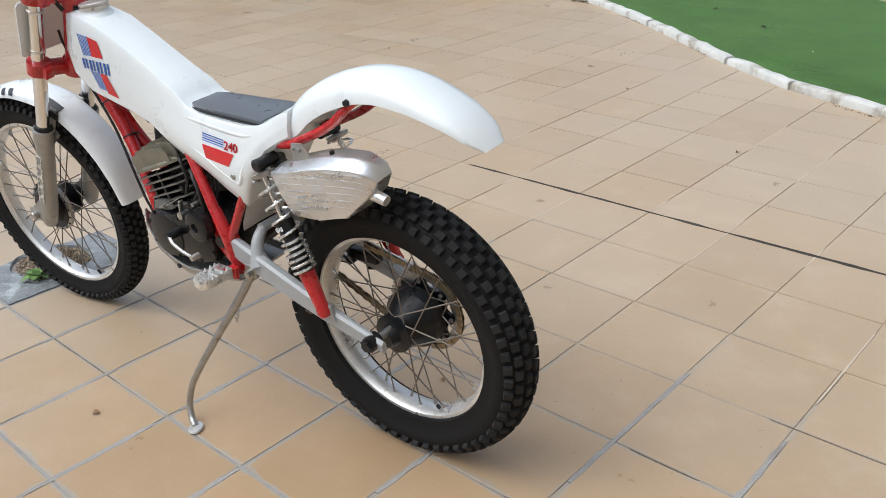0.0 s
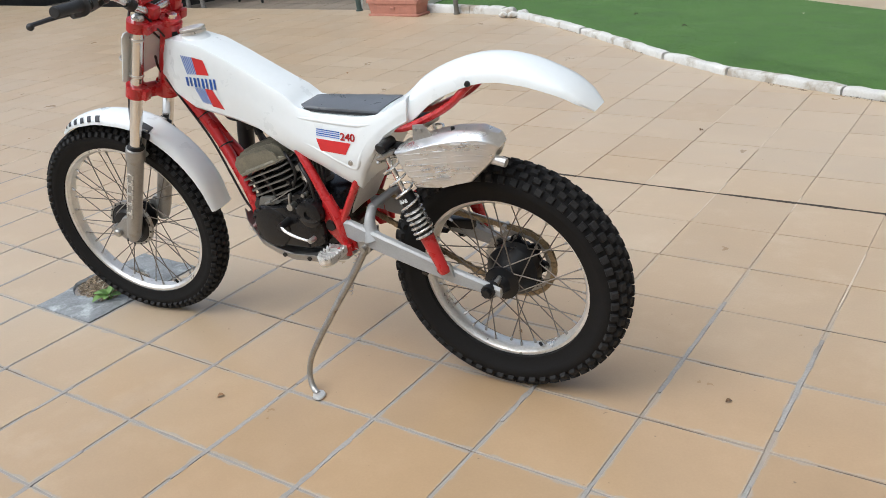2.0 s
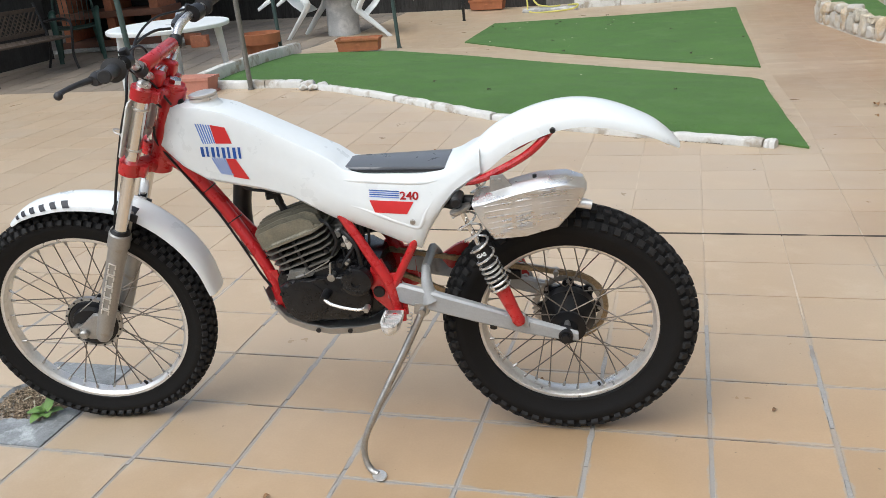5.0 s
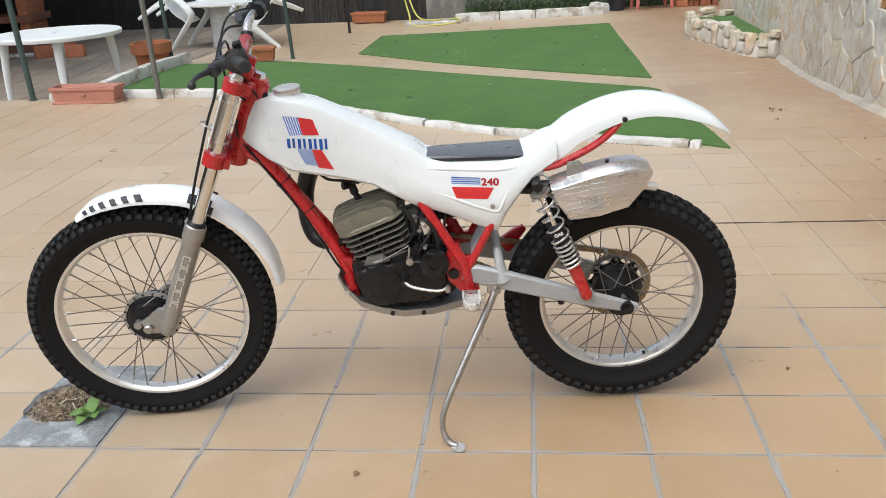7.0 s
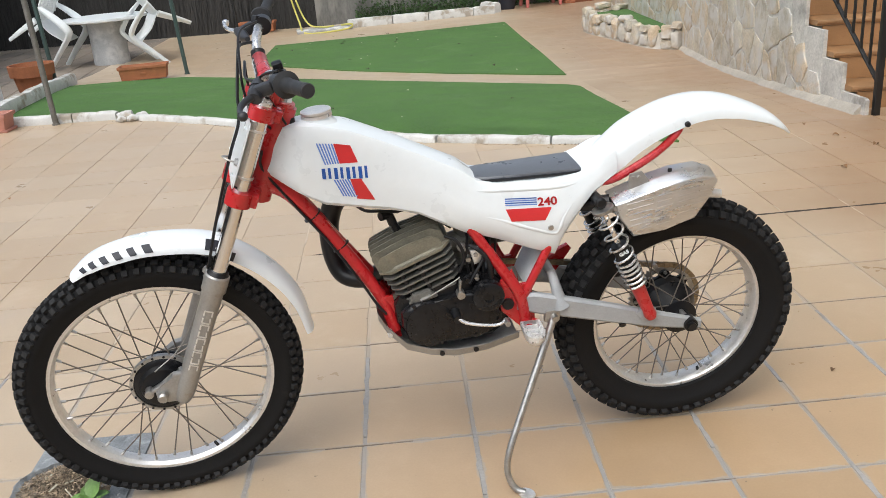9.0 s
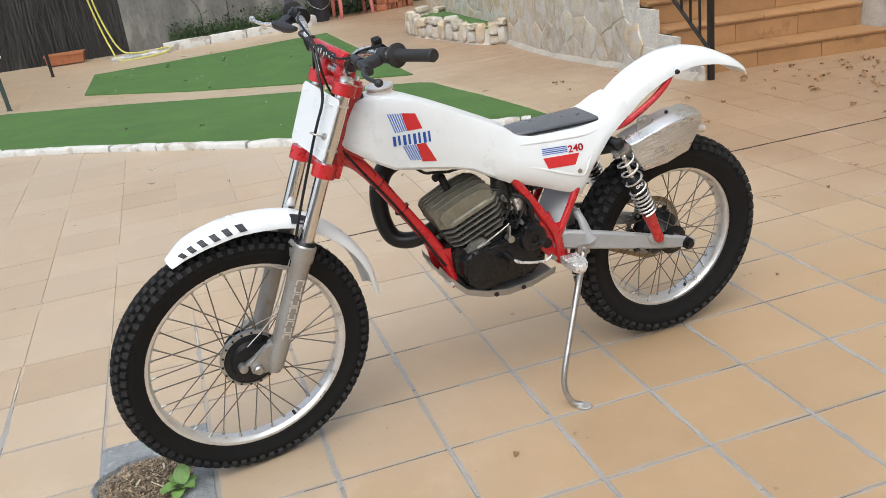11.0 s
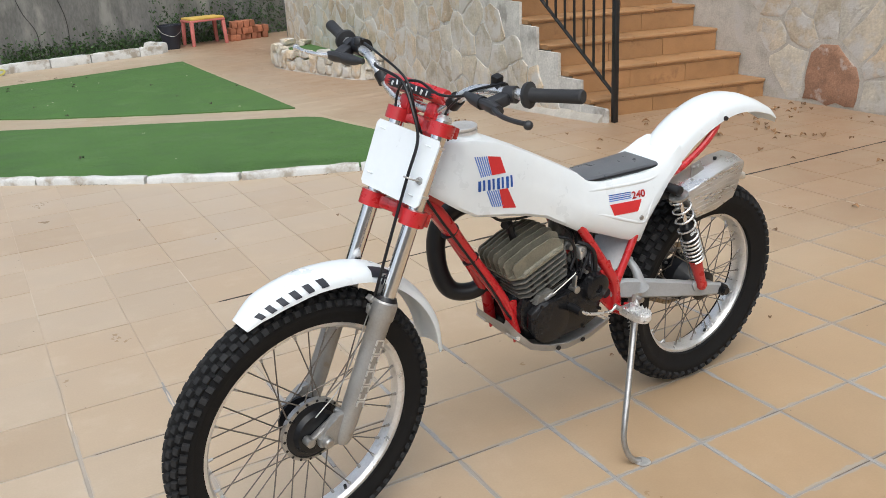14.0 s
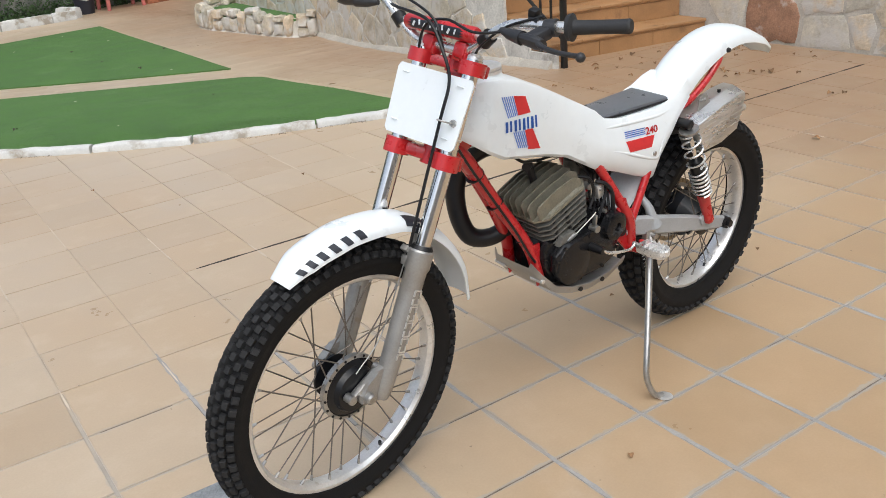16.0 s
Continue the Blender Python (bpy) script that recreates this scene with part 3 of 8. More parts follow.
# painted concrete kerbs, block by block
def kerb_run(name, label, line, height, width, lengths, seed, z0=-0.004):
    r = random.Random(seed)
    e = tagged(new(name), label, "kerb", kind="structure")
    pts = [Vector((*p, 0)) for p in line]
    seglen = [(b - a).length for a, b in zip(pts, pts[1:])]
    total = sum(seglen)

    def at(s):
        for a, b, l in zip(pts, pts[1:], seglen):
            if s <= l:
                return a + (b - a) * (s / l)
            s -= l
        return pts[-1].copy()
    s = 0.0
    while s < total - 0.02:
        l = min(r.uniform(*lengths), total - s)
        a, b = at(s), at(s + l - 0.012)
        d = (b - a).normalized()
        n = Vector((-d.y, d.x, 0))
        bm = nb()
        k = 8
        rs = []
        for i in range(k + 1):
            c = a + (b - a) * (i / k)
            hh = height * (1 + r.uniform(-0.10, 0.06) * (0.3 if width > 0.095 else 1)) * (0.93 if i in (0, k) else 1)
            j = r.uniform(-0.006, 0.006)
            q = width / 2
            prof = [(-q + j, z0), (-q + j, z0 + hh * 0.72), (-q * 0.72 + j, z0 + hh * 0.95), (0 + j, z0 + hh), (q * 0.72 + j, z0 + hh * 0.97), (q + j, z0 + hh * 0.7), (q + j, z0)]
            rs.append([c + n * u + Vector((0, 0, v + ground_z(c.x, c.y))) for u, v in prof])
        rings(bm, rs)
        part("kerb_block", bm, M["kerb"], e, smooth=50)
        s += l
    return e


kerb_run("kerb_lawn_front", "low white-painted worn concrete kerb blocks edging the turf", [(-1.31, 5.27), (-0.79, 4.96), (-0.30, 4.60), (0.30, 4.14), (0.85, 3.735), (1.135, 3.62), (1.45, 3.47), (1.89, 3.335), (2.24, 3.187)], 0.050, 0.066, (0.35, 0.75), 3)
kerb_run("kerb_lawn_side", "low white-painted worn concrete kerb by the flower box", [(-3.01, 5.44), (-2.48, 5.425), (-1.96, 5.41), (-1.475, 5.36)], 0.075, 0.08, (0.5, 0.9), 4)
kerb_run("kerb_terrace", "white-painted low wall between turf and lower terrace", [(-2.555, 5.46), (-2.68, 6.9), (-2.87, 8.40)], 0.13, 0.10, (0.9, 1.2), 5)
kerb_run("kerb_bed", "white-painted concrete block edging of the back bed", [(0.09, 12.06), (0.85, 12.16), (1.65, 12.28), (2.39, 12.42)], 0.137, 0.107, (0.50, 0.74), 6)
kerb_run("kerb_bed_end", "short white-painted kerb return of the back bed", [(2.44, 12.48), (2.25, 12.86)], 0.165, 0.12, (0.4, 0.6), 8)

# broken kerb end
for k, (x, y, s) in enumerate([(-1.39, 5.285, 0.07), (-1.33, 5.225, 0.05), (-1.42, 5.225, 0.045), (-1.27, 5.305, 0.05)]):
    bm = nb()
    bmesh.ops.create_icosphere(bm, subdivisions=2, radius=s)
    for v in bm.verts:
        v.co *= 1 + 0.5 * noise.noise(v.co * 22 + Vector((k, 0, 0)))
        v.co.z *= 0.6
    o = tagged(obj("rubble_lump", bm, M["kerb"], smooth=25), "broken white-painted lump of kerb concrete", "rubble", "kerb rubble")
    o.location = (x, y, s * 0.5)

# back boundary: reed screen, then bare cement wall
def wall_slab(name, label, a, b, h, thick, material, z0=-0.3, mesh_seed=0):
    a, b = Vector((*a, 0)), Vector((*b, 0))
    d = (b - a).normalized()
    n = Vector((-d.y, d.x, 0))
    bm = nb()
    rs = []
    k = max(2, int((b - a).length / 0.25))
    for i in range(k + 1):
        c = a + (b - a) * (i / k)
        top = h + 0.03 * noise.noise(Vector((i * 0.7, mesh_seed, 0)))
        rs.append([c + Vector((0, 0, z0)), c + Vector((0, 0, top)), c + n * thick + Vector((0, 0, top)), c + n * thick + Vector((0, 0, z0))])
    rings(bm, rs)
    return tagged(obj(name, bm, material, smooth=30), label, "wall", kind="structure")


wall_slab("wall_back", "old dark grey cement-rendered boundary wall with stains", (-0.42, 12.62), (5.33, 13.95), 1.9, 0.2, M["wall_grey"])
screen = wall_slab("fence_back", "dark heather screening fence along the boundary", (-11, 13.1), (-0.42, 12.66), 1.9, 0.06, M["reed"])
vs, fs = [], []
for i in range(6400):
    t = rnd.random()
    x = -11 + 10.58 * t
    y = 13.1 - 0.44 * t - rnd.uniform(0.0, 0.045)
    z = rnd.uniform(-0.3, 1.5)
    h, w, tl = rnd.uniform(0.25, 0.6), rnd.uniform(0.004, 0.011), rnd.gauss(0, 0.03)
    k = len(vs)
    vs += [(x - w, y, z), (x + w, y, z), (x + w + tl, y - 0.01, z + h), (x - w + tl, y - 0.01, z + h)]
    fs.append((k, k + 1, k + 2, k + 3))
me = bpy.data.meshes.new("heather_stems")
me.from_pydata(vs, [], fs)
me.materials.append(M["reed"])
o = new("heather_stems", me)
o.parent, o["kind"] = screen, "stuff"
wall_slab("wall_left", "dark boundary hedge screen beside the terrace", (-11, -6), (-11, 13.1), 1.9, -0.1, M["reed"])
wall_slab("wall_behind", "plain rendered house wall behind the patio", (-11, -6.2), (5.18, -6.2), 2.6, 0.2, M["plaster"])

# flat awning added above the view, unseen, to shade the far terrace
bm = nb()
box(bm, (-11, 7.0, 2.45), (-4.9, 12.4, 2.50))
tagged(obj("awning", bm, M["dark_green"], smooth=0), "dark unseen awning added above the far terrace to shade it", "awning", kind="structure")

# ---- stair block and stone walls ----
STEP_H, STEP_D, STEPS = 0.175, 0.265, 7
STEP_0 = -0.035            # the first rise is lower than the others
SX0, SX1 = 3.66, 5.155     # side faces of the flight


def nose_y(x, i):
    return 3.585 - 0.25 * (x - SX0) / (SX1 - SX0) + i * STEP_D


bm = nb()
for i in range(STEPS):
    y0a, y0b = nose_y(SX0, i) + 0.03, nose_y(SX1, i) + 0.03
    z0, z1 = (-0.03 if i == 0 else i * STEP_H + STEP_0 - 0.03), (i + 1) * STEP_H + STEP_0 - 0.034
    lower = [bm.verts.new(p) for p in ((SX0 + 0.02, y0a, z0), (SX1, y0b, z0), (SX1, 6.1, z0), (SX0 + 0.16, 6.1, z0))]
    upper = [bm.verts.new((v.co.x, v.co.y, z1)) for v in lower]
    bm.faces.new(lower)
    bm.faces.new(list(reversed(upper)))
    for j in range(4):
        bm.faces.new((lower[j], upper[j], upper[(j + 1) % 4], lower[(j + 1) % 4]))
stair = tagged(obj("stairs", bm, M["plaster"], smooth=0), "outdoor stairs with brown terracotta treads and bull-nosed edges", "stairs", kind="structure")
for i in range(STEPS):
    # treads: four slabs with a rounded lip, and the riser tiles below
    cuts = [SX0 - 0.03 + 0.035 * max(0, i - 3), SX0 + 0.34, SX0 + 0.72, SX0 + 1.10, SX1 - 0.004]
    for xa, xb in zip(cuts, cuts[1:]):
        rs = []
        for x in (xa + 0.003, xb - 0.003):
            y, z = nose_y(x, i), (i + 1) * STEP_H + STEP_0
            prof = [(y + 0.31, z - 0.03), (y + 0.31, z), (y + 0.012, z), (y + 0.003, z - 0.004), (y, z - 0.012), (y + 0.003, z - 0.021), (y + 0.012, z - 0.025), (y + 0.012, z - 0.034), (y + 0.03, z - 0.036)]
            rs.append([Vector((x, p[0], p[1])) for p in prof])
        bm = nb()
        rings(bm, rs)
        part("tread", bm, M["step"], stair, smooth=40)
    for xa, xb in ((SX0 + 0.015, SX0 + 0.50), (SX0 + 0.505, SX0 + 0.99), (SX0 + 0.995, SX1 - 0.004)):
        bm = nb()
        rs = []
        for x in (xa, xb):
            y, z, low = nose_y(x, i) + 0.018, i * STEP_H + STEP_0, max(-0.02, i * STEP_H + STEP_0 + 0.002)
            rs.append([Vector((x, y, low)), Vector((x, y, z + STEP_H - 0.037)), Vector((x, y + 0.014, z + STEP_H - 0.037)), Vector((x, y + 0.014, low))])
        rings(bm, rs)
        part("riser", bm, M["step"], stair, smooth=0)

# stone wall beside the stairs, with a stepped plastered end, and the tall one beyond
LW = [(3.61, 3.40), (3.575, 4.2), (3.65, 5.1), (3.75, 6.4), (3.82, 7.6), (3.86, 10.85)]   # line of its foot


def lw_x(y):
    for (xa, ya), (xb, yb) in zip(LW, LW[1:]):
        if y <= yb:
            return xa + (xb - xa) * (y - ya) / (yb - ya)
    return LW[-1][0]


def lw_top(y):
    """The wall's top follows the flight, then stays level."""
    return min(1.95, max(0.09, (math.floor((y - 3.42) / STEP_D) + 1) * STEP_H + STEP_0 - 0.04))


bm = nb()
ys = sorted({3.40, *[3.42 + STEP_D * i - 0.0005 for i in range(1, 11)], *[3.42 + STEP_D * i + 0.0005 for i in range(0, 11)], *[6.3 + 0.3 * i for i in range(15)], 10.85})
rs = []
for y in ys:
    x, t = lw_x(y), lw_top(y + 1e-4)
    rs.append([Vector((x, y, -0.25)), Vector((x + 0.015, y, t)), Vector((x + (0.04 if y < 5.3 else 0.30), y, t)), Vector((x + (0.04 if y < 5.3 else 0.30), y, -0.25))])
rings(bm, rs)
wall_stone_left = tagged(obj("wall_stone_stair", bm, M["plaster"], smooth=20), "pale rubble stone wall with lime mortar beside the stairs", "wall", kind="structure")
bm = nb()
box(bm, (5.16, -6, -0.25), (5.48, 10.7, 2.7))
wall_stone_right = tagged(obj("wall_stone_house", bm, M["mortar"], smooth=0), "rubble stone wall of cream sandstone in lime mortar", "wall", kind="structure")
bm = nb()
box(bm, (4.17, 10.72, -0.3), (5.48, 10.9, 2.2))
box(bm, (5.1, 10.91, -0.3), (5.3, 14.3, 2.2))
tagged(obj("wall_corner", bm, M["plaster"], smooth=0), "plain plastered wall closing the far corner", "wall", kind="structure")
# tall wall added out of sight above, to keep skylight off the right side
bm = nb()
box(bm, (5.2, -6, 2.7), (5.5, 10.7, 8.5))
tagged(obj("wall_house_upper", bm, M["plaster"], smooth=0), "plain unseen wall added above the stone wall to block skylight", "wall", kind="structure")

# cement fillet along the foot of the stone wall
bm = nb()
rs = []
for i in range(60):
    y = 3.44 + i * (7.6 - 3.44) / 59
    x, g = lw_x(y), ground_z(3.6, y)
    q = 0.045 + 0.03 * noise.noise(Vector((y * 3, 0, 0)))
    rs.append([Vector((x + 0.03, y, g - 0.004)), Vector((x - q, y, g - 0.004)), Vector((x - q * 0.7, y, g + 0.018)), Vector((x + 0.03, y, g + 0.07 + 0.025 * noise.noise(Vector((y * 4, 5, 0)))))])
rings(bm, rs)
tagged(obj("trim_fillet", bm, M["fillet"], smooth=50), "rough cement fillet along the foot of the stone wall", "trim", kind="structure")

# raised bed: turf inside low stones
bed_line = smooth_path([(3.77, 7.55), (3.58, 7.75), (3.45, 8.23), (3.335, 8.82), (3.23, 9.34), (3.32, 9.74), (3.80, 9.93)], 6)
bm = nb()
plate(bm, [(p[0], p[1]) for p in [Vector((*q, 0)) if len(q) == 2 else q for q in bed_line]] + [(3.84, 9.93), (3.80, 7.55)], -0.19, 0.01, "Z")
bed = tagged(obj("raised_bed", bm, M["turf"], smooth=0), "raised corner bed topped with green turf behind low stones", "bed", kind="structure")

# ---- railing ----
rail = thing("stair_railing", "black painted wrought-iron stair railing with square bars", "railing")
SLOPE = 0.70


def rail_z(y):
    return 0.205 + (y - 3.40) * SLOPE


bm = nb()
box(bm, (3.668, 3.367, -0.02), (3.705, 3.404, 1.12), 0.002)
part("newel_post", bm, M["iron"], rail)
for z, w in ((0.0, 0.026), (0.78, 0.03)):
    bm = nb()
    bar(bm, (3.686, 3.386, rail_z(3.386) + z), (3.686, 5.15, rail_z(5.15) + z), w, 0.014, 0.002)
    part("rail_bar" if z == 0 else "handrail", bm, M["iron"], rail)
y = 3.515
while y < 5.1:
    bm = nb()
    box(bm, (3.679, y - 0.007, rail_z(y)), (3.693, y + 0.007, rail_z(y) + 0.77))
    part("baluster", bm, M["iron"], rail, smooth=0)
    y += 0.115
bm = nb()
for s in (-1, 1):
    tube(bm, [(3.686, 4.36 + s * (0.028 + 0.026 * math.cos(a)), 1.06 + 0.026 * math.sin(a) * s) for a in [k * 0.5 for k in range(0, 11)]], 0.005, 6, 2)
part("scroll", bm, M["iron"], rail)

# ---- garden things ----
def flower_box(at, length=0.62, width=0.2, height=0.145, saucer=True, material="pot"):
    e = thing("flower_box", "empty long terracotta-coloured plastic flower box", "planter", "flower boxes", at)
    bm = nb()
    l, w, h = length / 2, width / 2, height
    def ring(a, b, z):
        return [Vector(p) for p in ((-a, -b, z), (a, -b, z), (a, b, z), (-a, b, z))]
    rings(bm, [ring(l * 0.9, w * 0.8, 0.018), ring(l * 0.955, w * 0.9, h - 0.03), ring(l, w, h - 0.028), ring(l, w, h), ring(l - 0.015, w - 0.015, h), ring(l - 0.025, w - 0.03, h - 0.05), ring(l * 0.86, w * 0.7, 0.03)])
    body = part("body", bm, M[material], e, smooth=0)
    if saucer:
        bm = nb()
        box(bm, (-l * 0.98, -w * 0.95, 0), (l * 0.98, w * 0.95, 0.02), 0.004)
        part("saucer", bm, M[material], e)
    bm = nb()
    box(bm, (-0.025, -w * 0.9 - 0.004, h * 0.42), (0.025, -w * 0.84, h * 0.58), 0.003)
    part("badge", bm, M[material], e)
    bm = nb()
    box(bm, (-l * 0.9, -w * 0.72, h - 0.075), (l * 0.9, w * 0.72, h - 0.05))
    part("earth", bm, M["soil"], e, "dry brown potting earth", smooth=0)
    return e


flower_box(on_ground(-2.58, 5.272, -2), 0.60)
flower_box(on_ground(-2.07, 8.42, 6), 0.54, 0.23, 0.168, saucer=False, material="pot_clay")
flower_box(on_ground(-1.33, 12.42, -4), 0.57, 0.24, 0.172, saucer=False, material="pot_clay")

pot = thing("plant_pot", "large empty brown clay plant pot with a thick rim", "plant pot", at=on_terrace(-3.08, 7.87) @ Matrix.Diagonal((1.05, 1.05, 1.22, 1)))
bm = nb()
lathe(bm, [(0.13, 0), (0.185, 0.27), (0.215, 0.275), (0.222, 0.37), (0.198, 0.37), (0.185, 0.29), (0.12, 0.05)], "Z", seg=32)
part("body", bm, M["pot_clay"], pot)
bm = nb()
lathe(bm, [(0.001, 0.26), (0.178, 0.27), (0.178, 0.24), (0.001, 0.24)], "Z", seg=24)
part("earth", bm, M["soil"], pot, "dry brown potting earth")


def round_table(at, radius, height):
    e = thing("garden_table", "round white plastic garden table with four splayed legs", "table", at=at)
    bm = nb()
    lathe(bm, [(0.02, height - 0.03), (radius - 0.03, height - 0.03), (radius - 0.006, height - 0.045), (radius, height - 0.03), (radius, height - 0.008), (radius - 0.012, height), (0.03, height - 0.003), (0.02, height - 0.01)], "Z", seg=64)
    part("tabletop", bm, M["plastic"], e)
    for a in (35, 125, 215, 305):
        c, s = math.cos(radians(a)), math.sin(radians(a))
        bm = nb()
        tube(bm, [(c * radius * 0.78, s * radius * 0.78, height - 0.03), (c * radius * 0.83, s * radius * 0.83, height * 0.5), (c * radius * 0.86, s * radius * 0.86, 0)], (0.045, 0.036, 0.026), 10, 3, flat=0.75)
        part("leg", bm, M["plastic"], e)
    bm = nb()
    lathe(bm, [(0.012, height - 0.008), (0.03, height - 0.006), (0.03, height + 0.001), (0.012, height + 0.001)], "Z", seg=20)
    part("parasol_hole_ring", bm, M["greyplastic"], e)
    return e


round_table(on_terrace(-3.575, 6.76, -8), 0.64, 0.73)


def plastic_chair(at):
    """A stacking armchair: shell seat, slatted back, arms running into the legs."""
    e = thing("garden_chair", "white plastic stacking armchair tipped against the table", "chair", "white garden chairs", at)
    bm = nb()
    rs = []
    for i in range(9):
        y = -0.22 + 0.44 * i / 8
        z = 0.42 + 0.015 * math.cos(i / 8 * 6.28)
        rs.append([Vector((x, y, z + 0.02 * (x / 0.23) ** 2 - t)) for t, xs in ((0, (-0.23, -0.12, 0, 0.12, 0.23)), (0.012, (0.23, 0.12, 0, -0.12, -0.23))) for x in xs])
    rings(bm, rs)
    part("seat", bm, M["plastic"], e, smooth=60)
    for k in range(7):
        x = -0.18 + 0.06 * k
        bm = nb()
        bar(bm, (x, 0.21, 0.43), (x * 1.08, 0.33, 0.80), 0.052, 0.010, 0.003, up=(1, 0, 0))
        part("back_slat", bm, M["plastic"], e)
    bm = nb()
    tube(bm, [(-0.25, 0.24, 0.52), (-0.24, 0.32, 0.78), (-0.12, 0.35, 0.85), (0.12, 0.35, 0.85), (0.24, 0.32, 0.78), (0.25, 0.24, 0.52)], 0.02, 8, 5, flat=0.7)
    part("back_frame", bm, M["plastic"], e)
    for s in (-1, 1):
        bm = nb()
        tube(bm, [(s * 0.25, 0.27, 0.62), (s * 0.28, 0.05, 0.645), (s * 0.285, -0.16, 0.64), (s * 0.275, -0.24, 0.58), (s * 0.27, -0.27, 0.30), (s * 0.275, -0.30, 0.0)], (0.034, 0.050, 0.058, 0.052, 0.044, 0.034), 8, 5, flat=0.5)
        part("arm", bm, M["plastic"], e)
        bm = nb()
        tube(bm, [(s * 0.24, 0.22, 0.44), (s * 0.26, 0.29, 0.2), (s * 0.27, 0.34, 0.0)], (0.058, 0.048, 0.034), 8, 4, flat=0.5)
        part("leg", bm, M["plastic"], e)
    return e


# a heavy garden table on a concrete drum, with the chairs tipped against it
drum = thing("pedestal_table", "white garden table on a grey concrete drum pedestal", "table", at=on_ground(-2.98, 10.30) @ Matrix.Scale(1.18, 4))
bm = nb()
lathe(bm, [(0.200, -0.005), (0.195, 0.0), (0.190, 0.47), (0.0, 0.47)], "Z", seg=36)
part("pedestal", bm, M["drum"], drum)
bm = nb()
lathe(bm, [(0.18, 0.47), (0.42, 0.472), (0.46, 0.485), (0.46, 0.507), (0.0, 0.51)], "Z", seg=56)
part("tabletop", bm, M["plastic"], drum)
plastic_chair(pose(-3.85, 10.20, 0.022, 45, 0, 84) @ Matrix.Scale(0.95, 4))
plastic_chair(pose(-2.10, 10.16, 0.028, 52, 0, -62) @ Matrix.Scale(0.92, 4))


def post(at, r, h, material, label, lean=(0, 0), base=True):
    e = thing("garden_post", label, "post", "garden posts", at)
    bm = nb()
    tube(bm, [(0, 0, 0), (lean[0] * h, lean[1] * h, h)], r, 14, curved=False)
    part("tube", bm, M[material], e)
    if base:
        bm = nb()
        lathe(bm, [(r * 1.05, 0), (r * 1.35, 0), (r * 1.35, 0.012), (r * 1.05, 0.014)], "Z", seg=16)
        part("collar", bm, M[material], e)
    return e


post(on_ground(-3.18, 5.43), 0.026, 2.6, "greypost", "dark green painted steel awning post", (-0.045, 0))
post(on_ground(-1.97, 5.33), 0.0225, 2.6, "greypost2", "weathered grey steel awning post", (-0.025, 0))
post(on_terrace(-2.93, 8.08), 0.023, 2.6, "greypost", "dark green painted steel awning post", (-0.045, 0))
post(on_ground(-1.66, 8.70), 0.023, 2.4, "greypost", "dark green painted steel awning post", (-0.05, 0))
post(on_ground(-1.42, 11.15), 0.021, 0.73, "iron", "short dark steel stake", (-0.03, 0))

# brick barbecue with timber shelves
bbq = thing("barbecue", "red-brown brick barbecue with dark open shelves", "barbecue", at=on_terrace(-6.45, 10.10, 8) @ Matrix.Scale(1.02, 4))
for x0, x1 in ((-0.75, -0.62), (0.62, 0.75), (-0.06, 0.06)):
    bm = nb()
    box(bm, (x0, -0.3, 0), (x1, 0.35, 1.25), 0.005)
    part("pier", bm, M["brick"], bbq)
for z in (0.05, 0.45, 0.85, 1.25):
    bm = nb()
    box(bm, (-0.82, -0.36, z), (0.82, 0.35, z + 0.09), 0.006)
    part("shelf", bm, M["timber"], bbq)
bm = nb()
box(bm, (-0.75, 0.33, 0.14), (0.75, 0.40, 1.6))
part("back", bm, M["black"], bbq, smooth=0)
bm = nb()
box(bm, (-0.9, -0.45, 0), (0.95, 0.42, 0.05), 0.01)
part("plinth", bm, M["concrete"], bbq)
for k, (x, y, a) in enumerate([(-4.95, 9.70, 10), (-5.42, 9.72, 40), (-5.20, 9.95, -15)]):
    bm = nb()
    box(bm, (-0.12, -0.06, 0), (0.12, 0.06, 0.16), 0.004)
    o = tagged(obj("clay_block", bm, M["brick"]), "loose orange hollow clay block on the terrace", "brick", "loose clay blocks")
    o.matrix_world = on_terrace(x, y, a)

# bench with lattice back
bench = thing("garden_bench", "weathered garden bench with lattice back and iron sides", "bench", at=on_terrace(-6.50, 7.93, 79) @ Matrix.Scale(1.045, 4))
LB = 1.22
for y in (-0.20, -0.08, 0.04, 0.16):
    bm = nb()
    box(bm, (-LB / 2, y - 0.045, 0.42), (LB / 2, y + 0.045, 0.445), 0.004)
    part("seat_slat", bm, M["bench"], bench)
for z in (0.50, 0.78):
    bm = nb()
    bar(bm, (-LB / 2, 0.22 + (z - 0.5) * 0.3, z), (LB / 2, 0.22 + (z - 0.5) * 0.3, z), 0.022, 0.05, 0.004)
    part("back_rail", bm, M["bench"], bench)
for k in range(17):
    for s in (-1, 1):
        x = -LB / 2 + 0.04 + k * (LB - 0.08) / 16
        x2 = x + s * 0.22
        f = 1.0
        if abs(x2) > LB / 2:
            f = (LB / 2 - abs(x)) / (abs(x2) - abs(x))
            x2 = x + s * 0.22 * f
        if f < 0.1:
            continue
        bm = nb()
        bar(bm, (x, 0.225, 0.52), (x2, 0.225 + 0.075 * f, 0.52 + 0.24 * f), 0.010, 0.022, up=(0, 1, 0))
        part("lattice_bar", bm, M["bench"], bench, smooth=0)
